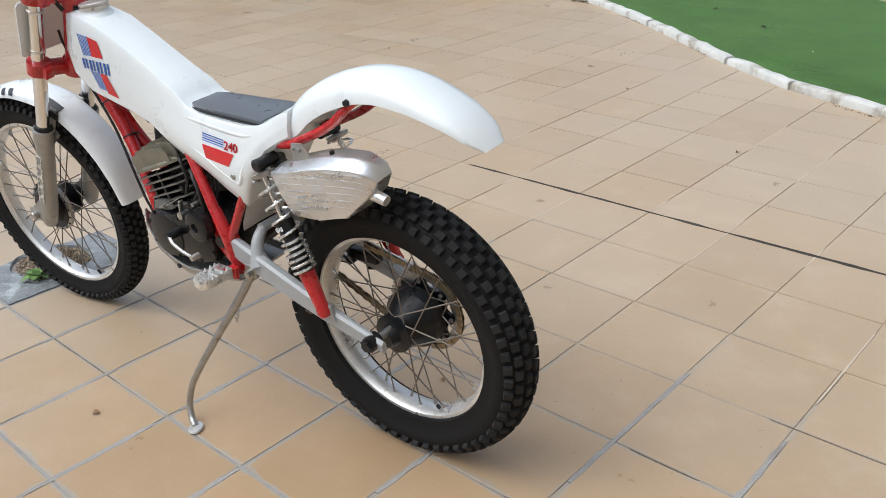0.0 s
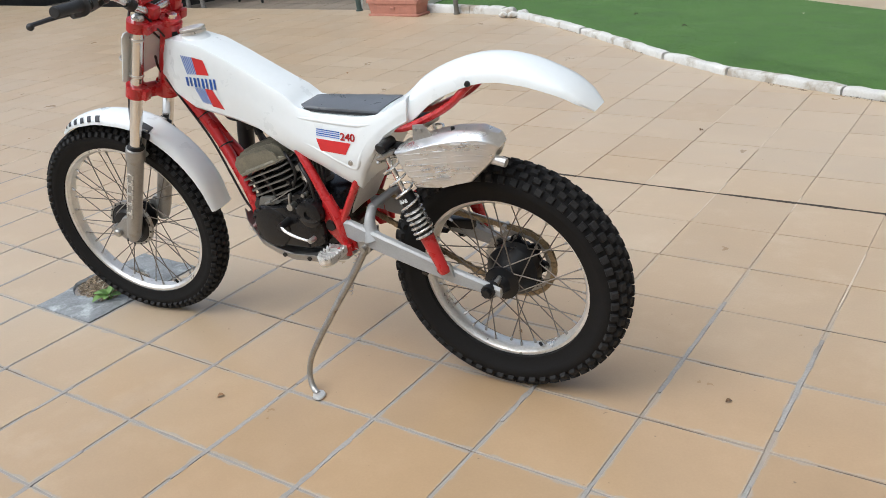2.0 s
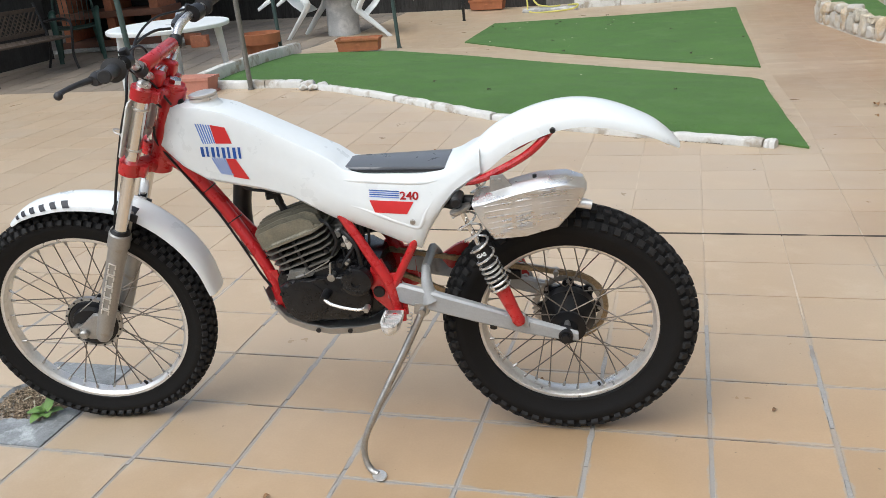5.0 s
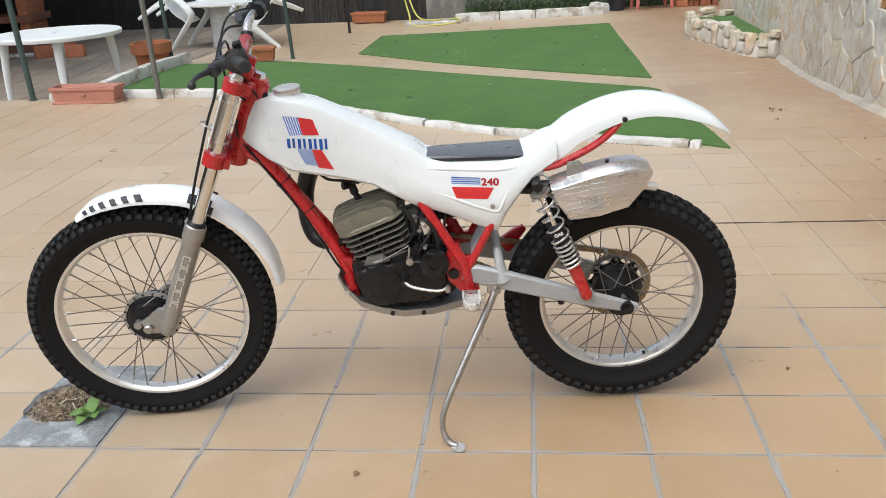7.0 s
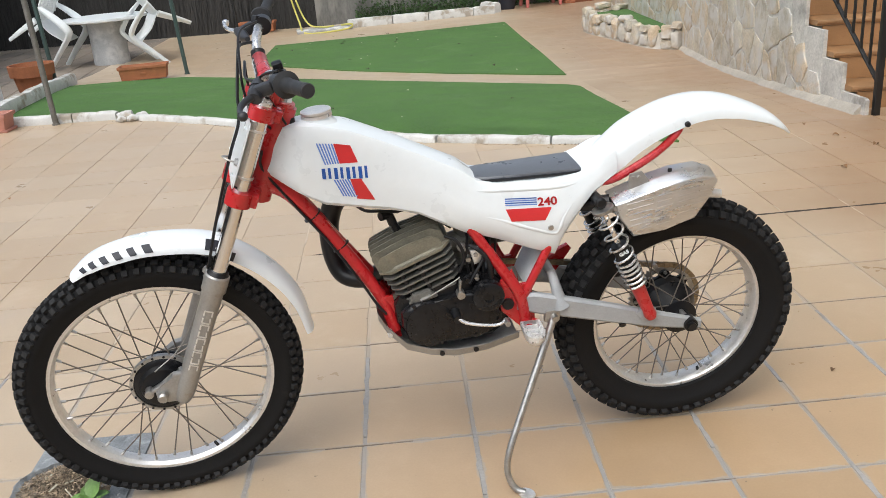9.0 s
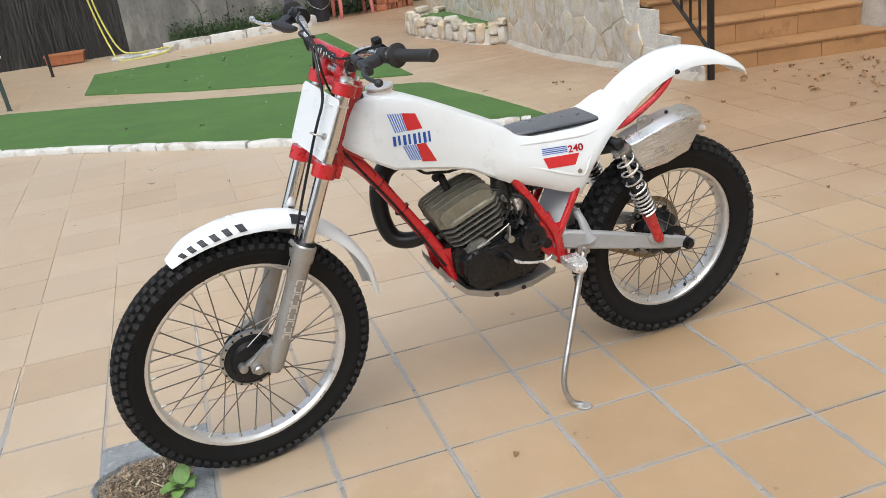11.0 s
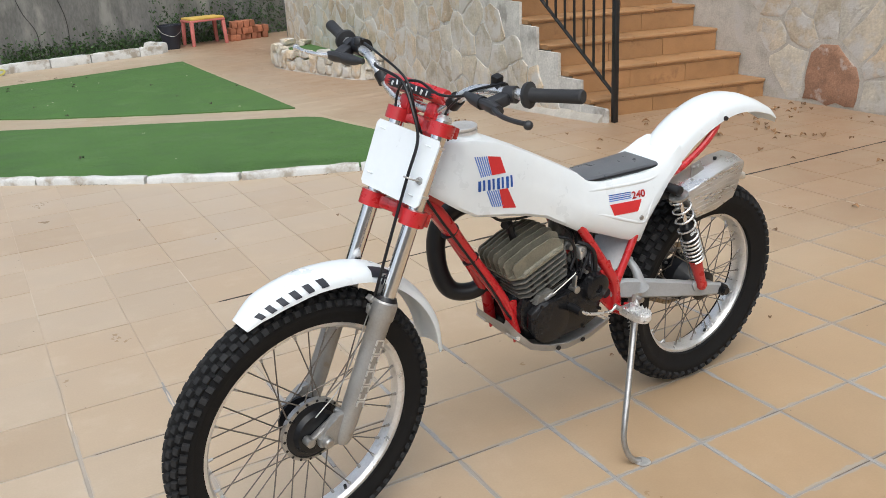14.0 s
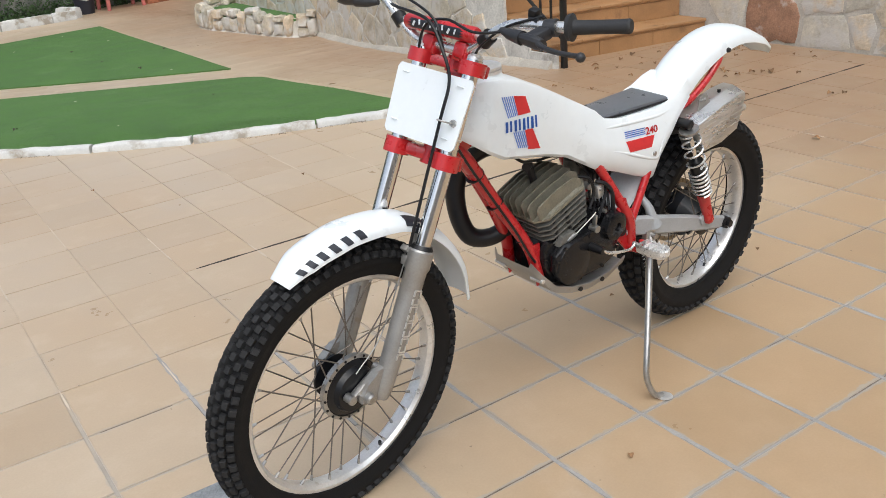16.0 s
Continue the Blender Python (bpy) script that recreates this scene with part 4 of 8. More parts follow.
for x in (-LB / 2, LB / 2):
    bm = nb()
    tube(bm, [(x, -0.25, 0), (x, -0.20, 0.2), (x, -0.24, 0.42), (x, -0.26, 0.60), (x, -0.1, 0.65), (x, 0.2, 0.62)], 0.017, 8, 5)
    tube(bm, [(x, 0.30, 0), (x, 0.20, 0.25), (x, 0.20, 0.45), (x, 0.33, 0.86)], 0.017, 8, 5)
    part("iron_side", bm, M["iron"], bench)

wall_slab("fence_terrace", "tall dark heather screen closing the terrace behind the bench", (-8.05, 5.62), (-7.08, 9.25), 2.3, 0.06, M["reed"], mesh_seed=9)

# old bare shrub against the dark screen
shrub = thing("bare_shrub", "old half-bare shrub with pale twisted stems and dark leaves", "shrub", at=on_terrace(-7.30, 6.75))
rh = random.Random(61)
tips = []
for bx, by, lean in ((-0.16, -0.08, 0.10), (0.22, 0.10, -0.12), (0.02, 0.02, 0.02)):
    pts = [Vector((bx, by, 0)), Vector((bx + lean * 0.2, by, 0.18)), Vector((bx + lean * 1.2, by + 0.04, 0.36)), Vector((bx + lean * 1.6, by + 0.02, 0.60))]
    bm = nb()
    tube(bm, pts, (0.035, 0.026, 0.022, 0.012), 8, 5)
    part("stem", bm, M["bark"], shrub, "pale grey twisted stem")
    for k in range(5):
        a, l = rh.uniform(0, 6.28), rh.uniform(0.2, 0.38)
        q = pts[2].lerp(pts[3], rh.random())
        e = q + Vector((math.cos(a) * l, math.sin(a) * l, rh.uniform(0.05, 0.3)))
        bm = nb()
        tube(bm, [q, q.lerp(e, 0.5) + Vector((0, 0, 0.03)), e], (0.011, 0.008, 0.004), 6, 3)
        part("branch", bm, M["bark"], shrub)
        tips += [e, q.lerp(e, 0.6)]
vs, fs = [], []
for q in tips:
    for k in range(46):
        c = q + Vector((rh.gauss(0, 0.09), rh.gauss(0, 0.09), rh.gauss(0, 0.07)))
        u = Vector((rh.gauss(0, 1), rh.gauss(0, 1), rh.gauss(0, 1))).normalized() * rh.uniform(0.012, 0.028)
        v = Vector((rh.gauss(0, 1), rh.gauss(0, 1), rh.gauss(0, 1))).normalized() * rh.uniform(0.006, 0.014)
        k0 = len(vs)
        vs += [c - u, c + v, c + u, c - v]
        fs.append((k0, k0 + 1, k0 + 2, k0 + 3))
me = bpy.data.meshes.new("leaves")
me.from_pydata(vs, [], fs)
me.materials.append(M["dark_green"])
o = new("leaves", me)
o.parent = shrub

# dark green armchair
gc = plastic_chair(on_terrace(-6.50, 9.13, 37) @ Matrix.Scale(1.03, 4))
gc.name, gc["label"], gc["group"] = "green_armchair", "dark green plastic garden armchair in the shade", "dark garden chairs"
for ch in gc.children:
    ch.data.materials[0] = M["dark_green"]

# bucket, play table, bricks by the back wall
bucket = thing("bucket", "dark blue-black plastic bucket by the wall", "bucket", at=on_ground(2.65, 12.90) @ Matrix.Scale(1.19, 4))
bm = nb()
lathe(bm, [(0.10, 0), (0.15, 0.29), (0.158, 0.29), (0.158, 0.31), (0.142, 0.31), (0.095, 0.02)], "Z", seg=28)
part("body", bm, M["pail"], bucket)
bm = nb()
tube(bm, [(-0.155, 0, 0.29), (-0.12, -0.07, 0.22), (0, -0.155, 0.17), (0.12, -0.07, 0.22), (0.155, 0, 0.29)], 0.004, 6, 5)
part("handle", bm, M["steel"], bucket)

stool = thing("play_table", "small faded red and yellow plastic children's table", "table", at=on_ground(3.22, 13.05, 8) @ Matrix.Scale(1.19, 4))
bm = nb()
box(bm, (-0.24, -0.17, 0.335), (0.24, 0.17, 0.365), 0.012)
part("tabletop", bm, M["stool_y"], stool)
bm = nb()
box(bm, (-0.25, -0.18, 0.31), (0.25, 0.18, 0.335), 0.008)
part("apron", bm, M["stool_p"], stool)
for sx in (-1, 1):
    for sy in (-1, 1):
        bm = nb()
        bar(bm, (sx * 0.22, sy * 0.15, 0.315), (sx * 0.235, sy * 0.165, 0), 0.05, 0.05, 0.008, up=(0, 1, 0), taper=0.8)
        part("leg", bm, M["stool_p"], stool)

for k in range(20):
    col, lev = k % 7, k // 7
    x = 3.66 + col * 0.097 + rnd.uniform(-0.01, 0.01) + lev * 0.03
    if lev == 2 and col > 3:
        continue
    bm = nb()
    box(bm, (-0.043, -0.125, 0), (0.043, 0.125, 0.10), 0.004)
    o = tagged(obj("brick", bm, M["brick"]), "loose orange hollow brick in a stack by the wall", "brick", "stacked bricks")
    o.matrix_world = pose(x, 13.12 + 0.14 * (col / 7) + rnd.uniform(-0.02, 0.02), -0.18 + lev * 0.101, 0, 0, rnd.uniform(-6, 6))

bm = nb()
rs = []
for i in range(15):
    t = i / 14
    y = 10.62 + 0.03 * math.sin(t * 9)
    rs.append([Vector((3.99 + 0.1 * j, y - 0.03 * math.cos(j * 2.3 + t * 5), 1.1 - t * 0.95)) for j in range(3)] + [Vector((3.99 + 0.1 * j, y + 0.012, 1.1 - t * 0.95)) for j in (2, 1, 0)])
rings(bm, rs)
o = tagged(obj("cloth", bm, M["pink"], smooth=60), "pink cloth hanging at the end of the stone wall", "cloth")
bm = nb()
box(bm, (4.45, 12.5, -0.19), (4.55, 12.6, 1.9), 0.004)
tagged(obj("gate_post", bm, M["greypost"]), "dark blue-green gate post in the corner", "post")

# coiled hose on a cement patch
slab = tagged(new("hose_patch"), "small rough cement patch beside the bed", "slab")
bm = nb()
box(bm, (-0.35, -0.16, -0.004), (0.35, 0.16, 0.03), 0.01)
part("slab", bm, M["concrete"], slab)
slab.matrix_world = on_ground(-0.27, 11.98, 8) @ Matrix.Scale(1.19, 4)
hose = thing("garden_hose", "pale yellow garden hose hanging and looped on the ground", "hose", at=on_ground(-0.27, 11.98) @ Matrix.Scale(1.19, 4))
bm = nb()
tube(bm, [(-0.53, 0.3, 1.2), (-0.43, 0.26, 0.55), (-0.32, 0.14, 0.12), (-0.23, -0.2, 0.012), (0.07, -0.28, 0.012), (0.32, -0.22, 0.03), (0.36, -0.06, 0.06), (0.22, 0.08, 0.045)], 0.011, 8, 8)
tube(bm, [(-0.45, 0.28, 1.2), (-0.39, 0.26, 0.6), (-0.23, 0.13, 0.12), (-0.03, 0.02, 0.045), (0.12, 0.06, 0.045)], 0.011, 8, 8)
part("tube", bm, M["hose"], hose)

# creeper and weeds at the foot of the back wall
vs, fs = [], []
for i in range(5200):
    t = rnd.random()
    x = 0.2 + 4.7 * t
    yw = 12.62 + (x + 0.42) * 0.2313 - 0.01
    dense = 0.62 if x > 4.1 else (0.32 if x > 2.45 else 0.15)
    z = abs(rnd.gauss(0, dense))
    if z > 1.6:
        continue
    y = yw - rnd.uniform(0.0, 0.10) * (1 if x > 2.45 else 0.6)
    s = rnd.uniform(0.012, 0.032)
    u = Vector((rnd.gauss(0, 1), rnd.gauss(0, 0.6), rnd.gauss(0, 1))).normalized() * s
    v = Vector((rnd.gauss(0, 1), rnd.gauss(0, 0.6), rnd.gauss(0, 1))).normalized() * s * 0.7
    c = Vector((x, y, z - 0.18))
    k = len(vs)
    vs += [c - u, c + v, c + u, c - v]
    fs.append((k, k + 1, k + 2, k + 3))
me = bpy.data.meshes.new("wall_weeds")
me.from_pydata(vs, [], fs)
me.materials.append(M["ivy"])
tagged(new("wall_weeds", me), "green creeper and weeds at the foot of the cement wall", "weeds", kind="stuff")
for pts in ([(1.00, 12.90, 1.5), (1.06, 12.92, 0.9), (1.18, 12.95, 0.40), (1.16, 12.92, -0.18)], [(0.45, 12.77, 1.2), (0.58, 12.80, 0.6), (0.74, 12.84, 0.25), (0.72, 12.83, -0.18)]):
    bm = nb()
    tube(bm, pts, 0.006, 6, 6)
    tagged(obj("creeper_stem", bm, M["reed"]), "bare dark creeper stem on the cement wall", "stem", "creeper stems")

# planting pit in the patio
PX0, PX1, PY0, PY1 = -0.309, -0.007, 0.006, 0.478      # concrete surround
HX, HY, HA, HB = -0.182, 0.238, 0.138, 0.118           # the hole in it
bm = nb()
inner, mid, outer, low = [], [], [], []
corners = [math.atan2(y - HY, x - HX) % (2 * math.pi) for x in (PX0, PX1) for y in (PY0, PY1)]
for a in sorted([2 * math.pi * i / 72 for i in range(72)] + corners):
    c, s = math.cos(a), math.sin(a)
    sup = (abs(c) ** 2.8 + abs(s) ** 2.8) ** (-1 / 2.8)
    rr = 1 + 0.16 * noise.noise(Vector((c * 1.7, s * 1.7, 0))) + 0.06 * noise.noise(Vector((c * 7, s * 7, 2)))
    p = Vector((HX + HA * c * sup * rr, HY + HB * s * sup * rr, 0.009 + 0.006 * noise.noise(Vector((c * 4, s * 4, 3)))))
    tx = ((PX1 if c > 0 else PX0) - HX) / c if abs(c) > 1e-6 else 9
    ty = ((PY1 if s > 0 else PY0) - HY) / s if abs(s) > 1e-6 else 9
    t = min(tx, ty)
    q = Vector((HX + c * t, HY + s * t, 0.0024)) + Vector((noise.noise(Vector((a * 5, 1, 0))), noise.noise(Vector((a * 5, 4, 0))), 0)) * 0.004
    inner.append(p)
    outer.append(q)
    mid.append([p.lerp(q, f) + Vector((0, 0, 0.005 * (1 - f) + 0.003 * noise.noise(p.lerp(q, f) * 40))) for f in (0.85, 0.65, 0.45, 0.22)])
    low.append(Vector((HX + (p.x - HX) * 0.9, HY + (p.y - HY) * 0.9, -0.06)))
rings(bm, [[Vector((p.x, p.y, -0.1)) for p in outer], outer] + [[m[k] for m in mid] for k in range(4)] + [inner, low, [Vector((p.x, p.y, -0.1)) for p in low]], closed=False, cap=False)
pit = tagged(obj("planting_pit", bm, M["pit"], smooth=40), "rough blue-grey concrete planting pit let into the tiles", "pit", kind="structure")
bm = nb()
tube(bm, [(-0.086, 0.066, -0.002), (-0.086, 0.066, 0.0062)], (0.0085, 0.007), 10, curved=False)
part("bolt_head", bm, M["crack"], pit, "dark round bolt head set in the concrete", smooth=40)
bm = nb()
bmesh.ops.create_grid(bm, x_segments=30, y_segments=30, size=0.16)
for v in bm.verts:
    v.co.z = -0.022 + 0.030 * max(0, 1 - (v.co.length / 0.16) ** 2) + 0.012 * noise.noise(v.co * 30)
    v.co += Vector((HX, HY, 0))
soil = tagged(obj("pit_soil", bm, M["soil"], smooth=60), "dry brown soil filling the planting pit", "soil", kind="structure")
vs, fs = [], []
for i in range(4600):
    a, r0 = rnd.uniform(0, 6.28), math.sqrt(rnd.random())
    bare = math.hypot(r0 * math.cos(a) - 0.75, r0 * math.sin(a) + 0.25)
    if rnd.random() > 0.25 + bare:
        continue
    c = Vector((HX + r0 * math.cos(a) * HA * 1.02, HY + r0 * math.sin(a) * HB * 1.02, -0.010 + 0.034 * (1 - r0 ** 2) + rnd.uniform(-0.004, 0.012)))
    twig = rnd.random() < 0.16
    u = Vector((rnd.gauss(0, 1), rnd.gauss(0, 1), rnd.gauss(0, 0.5))).normalized() * (rnd.uniform(0.010, 0.030) if twig else rnd.uniform(0.002, 0.009))
    v = Vector((rnd.gauss(0, 1), rnd.gauss(0, 1), rnd.gauss(0, 0.5))).normalized() * (rnd.uniform(0.0006, 0.0014) if twig else rnd.uniform(0.001, 0.0035))
    k = len(vs)
    vs += [c - u, c + v, c + u, c - v]
    fs.append((k, k + 1, k + 2, k + 3))
me = bpy.data.meshes.new("leaf_litter")
me.from_pydata(vs, [], fs)
me.materials.append(M["litter"])
tagged(new("leaf_litter", me), "dry shredded bark, leaves and twigs in the planting pit", "litter", kind="stuff")
for x, y, rz, l in ((-0.20, 0.205, 60, 0.014), (-0.165, 0.225, 10, 0.012), (-0.145, 0.17, 130, 0.030), (-0.23, 0.26, 40, 0.010), (-0.13, 0.255, 95, 0.012)):
    bm = nb()
    bar(bm, (-l, 0, 0), (l, 0, 0.004), 0.006 if l < 0.02 else 0.003, 0.002, 0.0007)
    o = tagged(obj("bark_chip", bm, M["leaf_pale"]), "bleached pale bark chip lying on the pit litter", "chip", "pale chips")
    o.matrix_world = pose(x, y, 0.026, 0, 0, rz)
weed = thing("weed", "small broad-leaved bright green weed growing in the pit", "plant", at=pose(-0.088, 0.152, 0.006))
for yaw, rise, l, w in ((200, 30, 0.052, 0.020), (255, 22, 0.050, 0.019), (310, 35, 0.046, 0.018), (65, 62, 0.062, 0.023), (120, 40, 0.044, 0.017), (20, 30, 0.040, 0.016), (228, 60, 0.036, 0.014)):
    bm = nb()
    tube(bm, [(0, 0, -0.01), (0.010, 0, 0.002), (0.018, 0, 0.006)], 0.0012, 6, 3)
    stalk = part("stalk", bm, M["weed"], weed, smooth=60)
    stalk.matrix_local = pose(0, 0, 0, 0, -rise * 0.5, yaw)
    bm = nb()
    rs = []
    for i in range(9):
        t = i / 8
        hw = w * math.sin(math.pi * min(1, 0.06 + t * 0.93)) ** 0.6 + 0.0006
        x, z = 0.014 + l * t * (1 - 0.10 * t), 0.006 - 0.018 * t * t + 0.002 * math.sin(t * 7 + yaw)
        rs.append([Vector((x, -hw, z + 0.30 * hw)), Vector((x, -hw * 0.5, z + 0.10 * hw)), Vector((x, 0, z)), Vector((x, hw * 0.5, z + 0.10 * hw)), Vector((x, hw, z + 0.30 * hw)), Vector((x, 0, z - 0.0010))])
    rings(bm, rs)
    leaf = part("leaf", bm, M["weed"], weed, smooth=60)
    leaf.matrix_local = pose(0, 0, 0, 0, -rise, yaw)

# fallen leaves and specks
def dry_leaf(x, y, s, z=0.002, tone="leaf_dry", label="small curled dry brown leaf on the tiles"):
    s *= 0.75
    bm = nb()
    rs = []
    for i in range(6):
        t = i / 5
        hw = s * 0.35 * math.sin(math.pi * min(1, 0.1 + 0.88 * t)) + 0.0008
        cz = 0.25 * s * math.sin(t * 3.0)
        rs.append([Vector((s * (t - 0.5), -hw, cz + hw * 0.5)), Vector((s * (t - 0.5), 0, cz)), Vector((s * (t - 0.5), hw, cz + hw * 0.4)), Vector((s * (t - 0.5), 0, cz - 0.0008))])
    rings(bm, rs)
    o = tagged(obj("dry_leaf", bm, M[tone], smooth=60), label, "leaf", "fallen leaves")
    o.matrix_world = on_ground(x, y, rnd.uniform(0, 360), z)


for x, y, s in [(2.93, 4.35, 0.07), (2.98, 4.33, 0.05), (2.86, 3.95, 0.04), (3.25, 3.0, 0.05), (3.2, 3.3, 0.04), (3.0, 2.4, 0.045), (3.35, 2.75, 0.05), (4.45, 2.78, 0.06), (4.52, 2.70, 0.05),
                (4.38, 2.62, 0.05), (4.6, 2.86, 0.05), (4.2, 2.55, 0.04), (4.66, 2.66, 0.05), (4.3, 2.25, 0.06), (4.35, 2.2, 0.05), (4.1, 2.3, 0.04), (3.9, 2.6, 0.05), (4.75, 2.9, 0.06), (4.8, 2.8, 0.05),
                (4.1, 1.55, 0.06), (4.16, 1.5, 0.05), (3.8, 1.9, 0.04), (0.76, -0.11, 0.026), (2.0, 0.46, 0.022), (2.35, 0.05, 0.02), (1.2, 2.6, 0.03), (-1.5, 3.2, 0.03), (0.3, 3.2, 0.03), (1.35, 0.55, 0.02), (2.75, 1.1, 0.03),
                (3.3, 1.1, 0.05), (3.7, 0.8, 0.04), (2.6, 0.2, 0.02)]:
    dry_leaf(x, y, s)
rl = random.Random(17)
for k in range(46):
    d = abs(rl.gauss(0, 0.55))
    x, y = rl.uniform(3.75, 5.08), 3.30 - d
    if y > 1.2:
        dry_leaf(x, y, rl.uniform(0.03, 0.075))
for k in range(34):
    while True:
        p = (rnd.uniform(-0.8, 2.4), rnd.uniform(3.5, 11.0))
        if inside(p, LAWN_B) or (k % 3 == 0 and inside(p, LAWN_A)):
            break
    if k % 2:
        dry_leaf(p[0], p[1], rnd.uniform(0.03, 0.06), 0.016, "leaf_dark", "small dark rotten leaf lying on the turf")
    else:
        dry_leaf(p[0], p[1], rnd.uniform(0.018, 0.04), 0.016, "leaf_pale", "small bleached leaf scrap lying on the turf")

# ---- the trials motorcycle ----
# its own axes: x forward from the rear contact point, y to its left, z up in its leaning plane
BIKE = pose(1.465, 0.340, 0.001, 0, 0, 185.6) @ pose(0, 0, 0, -4.2, 0, 0) @ Matrix.Diagonal((1.012, 1.01, 0.999, 1))
bike = thing("motorcycle", "white and red trials motorcycle leaning on its side stand", "motorcycle", at=BIKE)
REAR, FRONT = Vector((0, 0, 0.322)), Vector((1.307, 0, 0.337))
RAKE = math.atan2(0.270, 0.645)
FORK_UP = Vector((-math.sin(RAKE), 0, math.cos(RAKE)))
FORK_FWD = Vector((math.cos(RAKE), 0, math.sin(RAKE)))
FORK0 = Vector((1.249, 0, 0.352))          # a point on the legs' line
HEAD0 = FORK0 - FORK_FWD * 0.052            # a point on the steering axis
STEER = Matrix.Translation(HEAD0) @ Matrix.Rotation(radians(5.5), 4, FORK_UP) @ Matrix.Translation(-HEAD0)


def fk(along, side, ahead=0.0):
    """A point of the fork: along its legs, to the side, ahead of the legs."""
    return FORK0 + FORK_UP * along + Vector((0, side, 0)) + FORK_FWD * ahead


def steered(name, bm, material, parent=None, label="", smooth=30.0):
    bmesh.ops.transform(bm, matrix=STEER, verts=bm.verts)
    return part(name, bm, material, parent or bike, label, smooth)


# wheels
def knob(bm, m, l, w, h):
    vs = []
    for z, k in ((-0.004, 1.0), (h * 0.8, 0.94), (h, 0.84)):
        vs.append([bm.verts.new(m @ Vector((a * l / 2 * k, b * w / 2 * k, z))) for a, b in ((-1, -1), (1, -1), (1, 1), (-1, 1))])
    for a, b in zip(vs, vs[1:]):
        for i in range(4):
            bm.faces.new((a[i], a[(i + 1) % 4], b[(i + 1) % 4], b[i]))
    bm.faces.new(vs[-1])


def tyre(bm, R, rim_r, half):
    """A carcass: R over its blocks, half its half width."""
    h = 0.010
    rc = R - h
    depth = rc - rim_r
    prof = []
    for i in range(25):
        a = radians(-128 + 256 * i / 24)
        y = half * 0.94 * math.sin(a) * (1.0 if abs(a) < 1.57 else (0.72 + 0.28 * abs(math.sin(a))))
        z = rc - depth * 0.5 + depth * 0.5 * math.cos(a) * (1 if abs(a) < 1.57 else 1.0)
        if i in (0, 24):
            z = rim_r - 0.004
        prof.append((z, y))
    prof += [(rim_r - 0.006, half * 0.45), (rim_r - 0.006, -half * 0.45)]
    lathe(bm, prof, "Y", seg=72, closed=True)


def tread(h, R, rim_r, half, pitch, kn):
    """The rubber blocks of a tyre: 300 of them one by one, those past that joined."""
    height = 0.010
    rc = R - height
    depth = rc - rim_r
    cols = [(-62, 0.5), (-36, 0.0), (-12, 0.5), (12, 0.0), (36, 0.5), (62, 0.0)]
    meshes, rest, made = {}, nb(), 0
    for outer in (False, True):
        bm = nb()
        knob(bm, Matrix(), kn[0] * (0.85 if outer else 1.0), kn[1] * (1.15 if outer else 1.0), height * (0.9 if outer else 1.0))
        me = bpy.data.meshes.new("tread_block")
        bm.to_mesh(me)
        bm.free()
        me.materials.append(M["tread"])
        meshes[outer] = me
    for k in range(pitch):
        for ang, ph in cols:
            a = radians(ang)
            y, r = half * 0.94 * math.sin(a), rc - depth * 0.5 + depth * 0.5 * math.cos(a)
            nrm = Vector((0, math.sin(a) * depth * 0.5 / half * 1.1, math.cos(a))).normalized()
            e = Vector((1, 0, 0))
            m = Matrix((e, nrm.cross(e), nrm)).transposed().to_4x4()
            m.translation = Vector((0, y, r))
            m = Matrix.Rotation(2 * math.pi * (k + ph) / pitch, 4, "Y") @ m
            outer = abs(ang) > 50
            made += 1
            if made <= 300:
                o = new("tread_block", meshes[outer])
                o.parent = h
                o.matrix_local = m
            else:
                knob(rest, m, kn[0] * (0.85 if outer else 1.0), kn[1] * (1.15 if outer else 1.0), height * (0.9 if outer else 1.0))
    if rest.verts:
        part("tread_rubber", rest, M["tread"], h, smooth=0)["kind"] = "stuff"
    else:
        rest.free()


spoke_bm = nb()
tube(spoke_bm, [(0, 0, 0), (0, 0, 1)], 0.0017, 6, curved=False)
spoke_me = bpy.data.meshes.new("spoke")
spoke_bm.to_mesh(spoke_me)
spoke_bm.free()
spoke_me.materials.append(M["spoke"])
nip_bm = nb()
tube(nip_bm, [(0, 0, 0), (0, 0, 0.016)], (0.0042, 0.003), 6, curved=False)
nip_me = bpy.data.meshes.new("spoke_nipple")
nip_bm.to_mesh(nip_me)
nip_bm.free()
nip_me.materials.append(M["steel"])


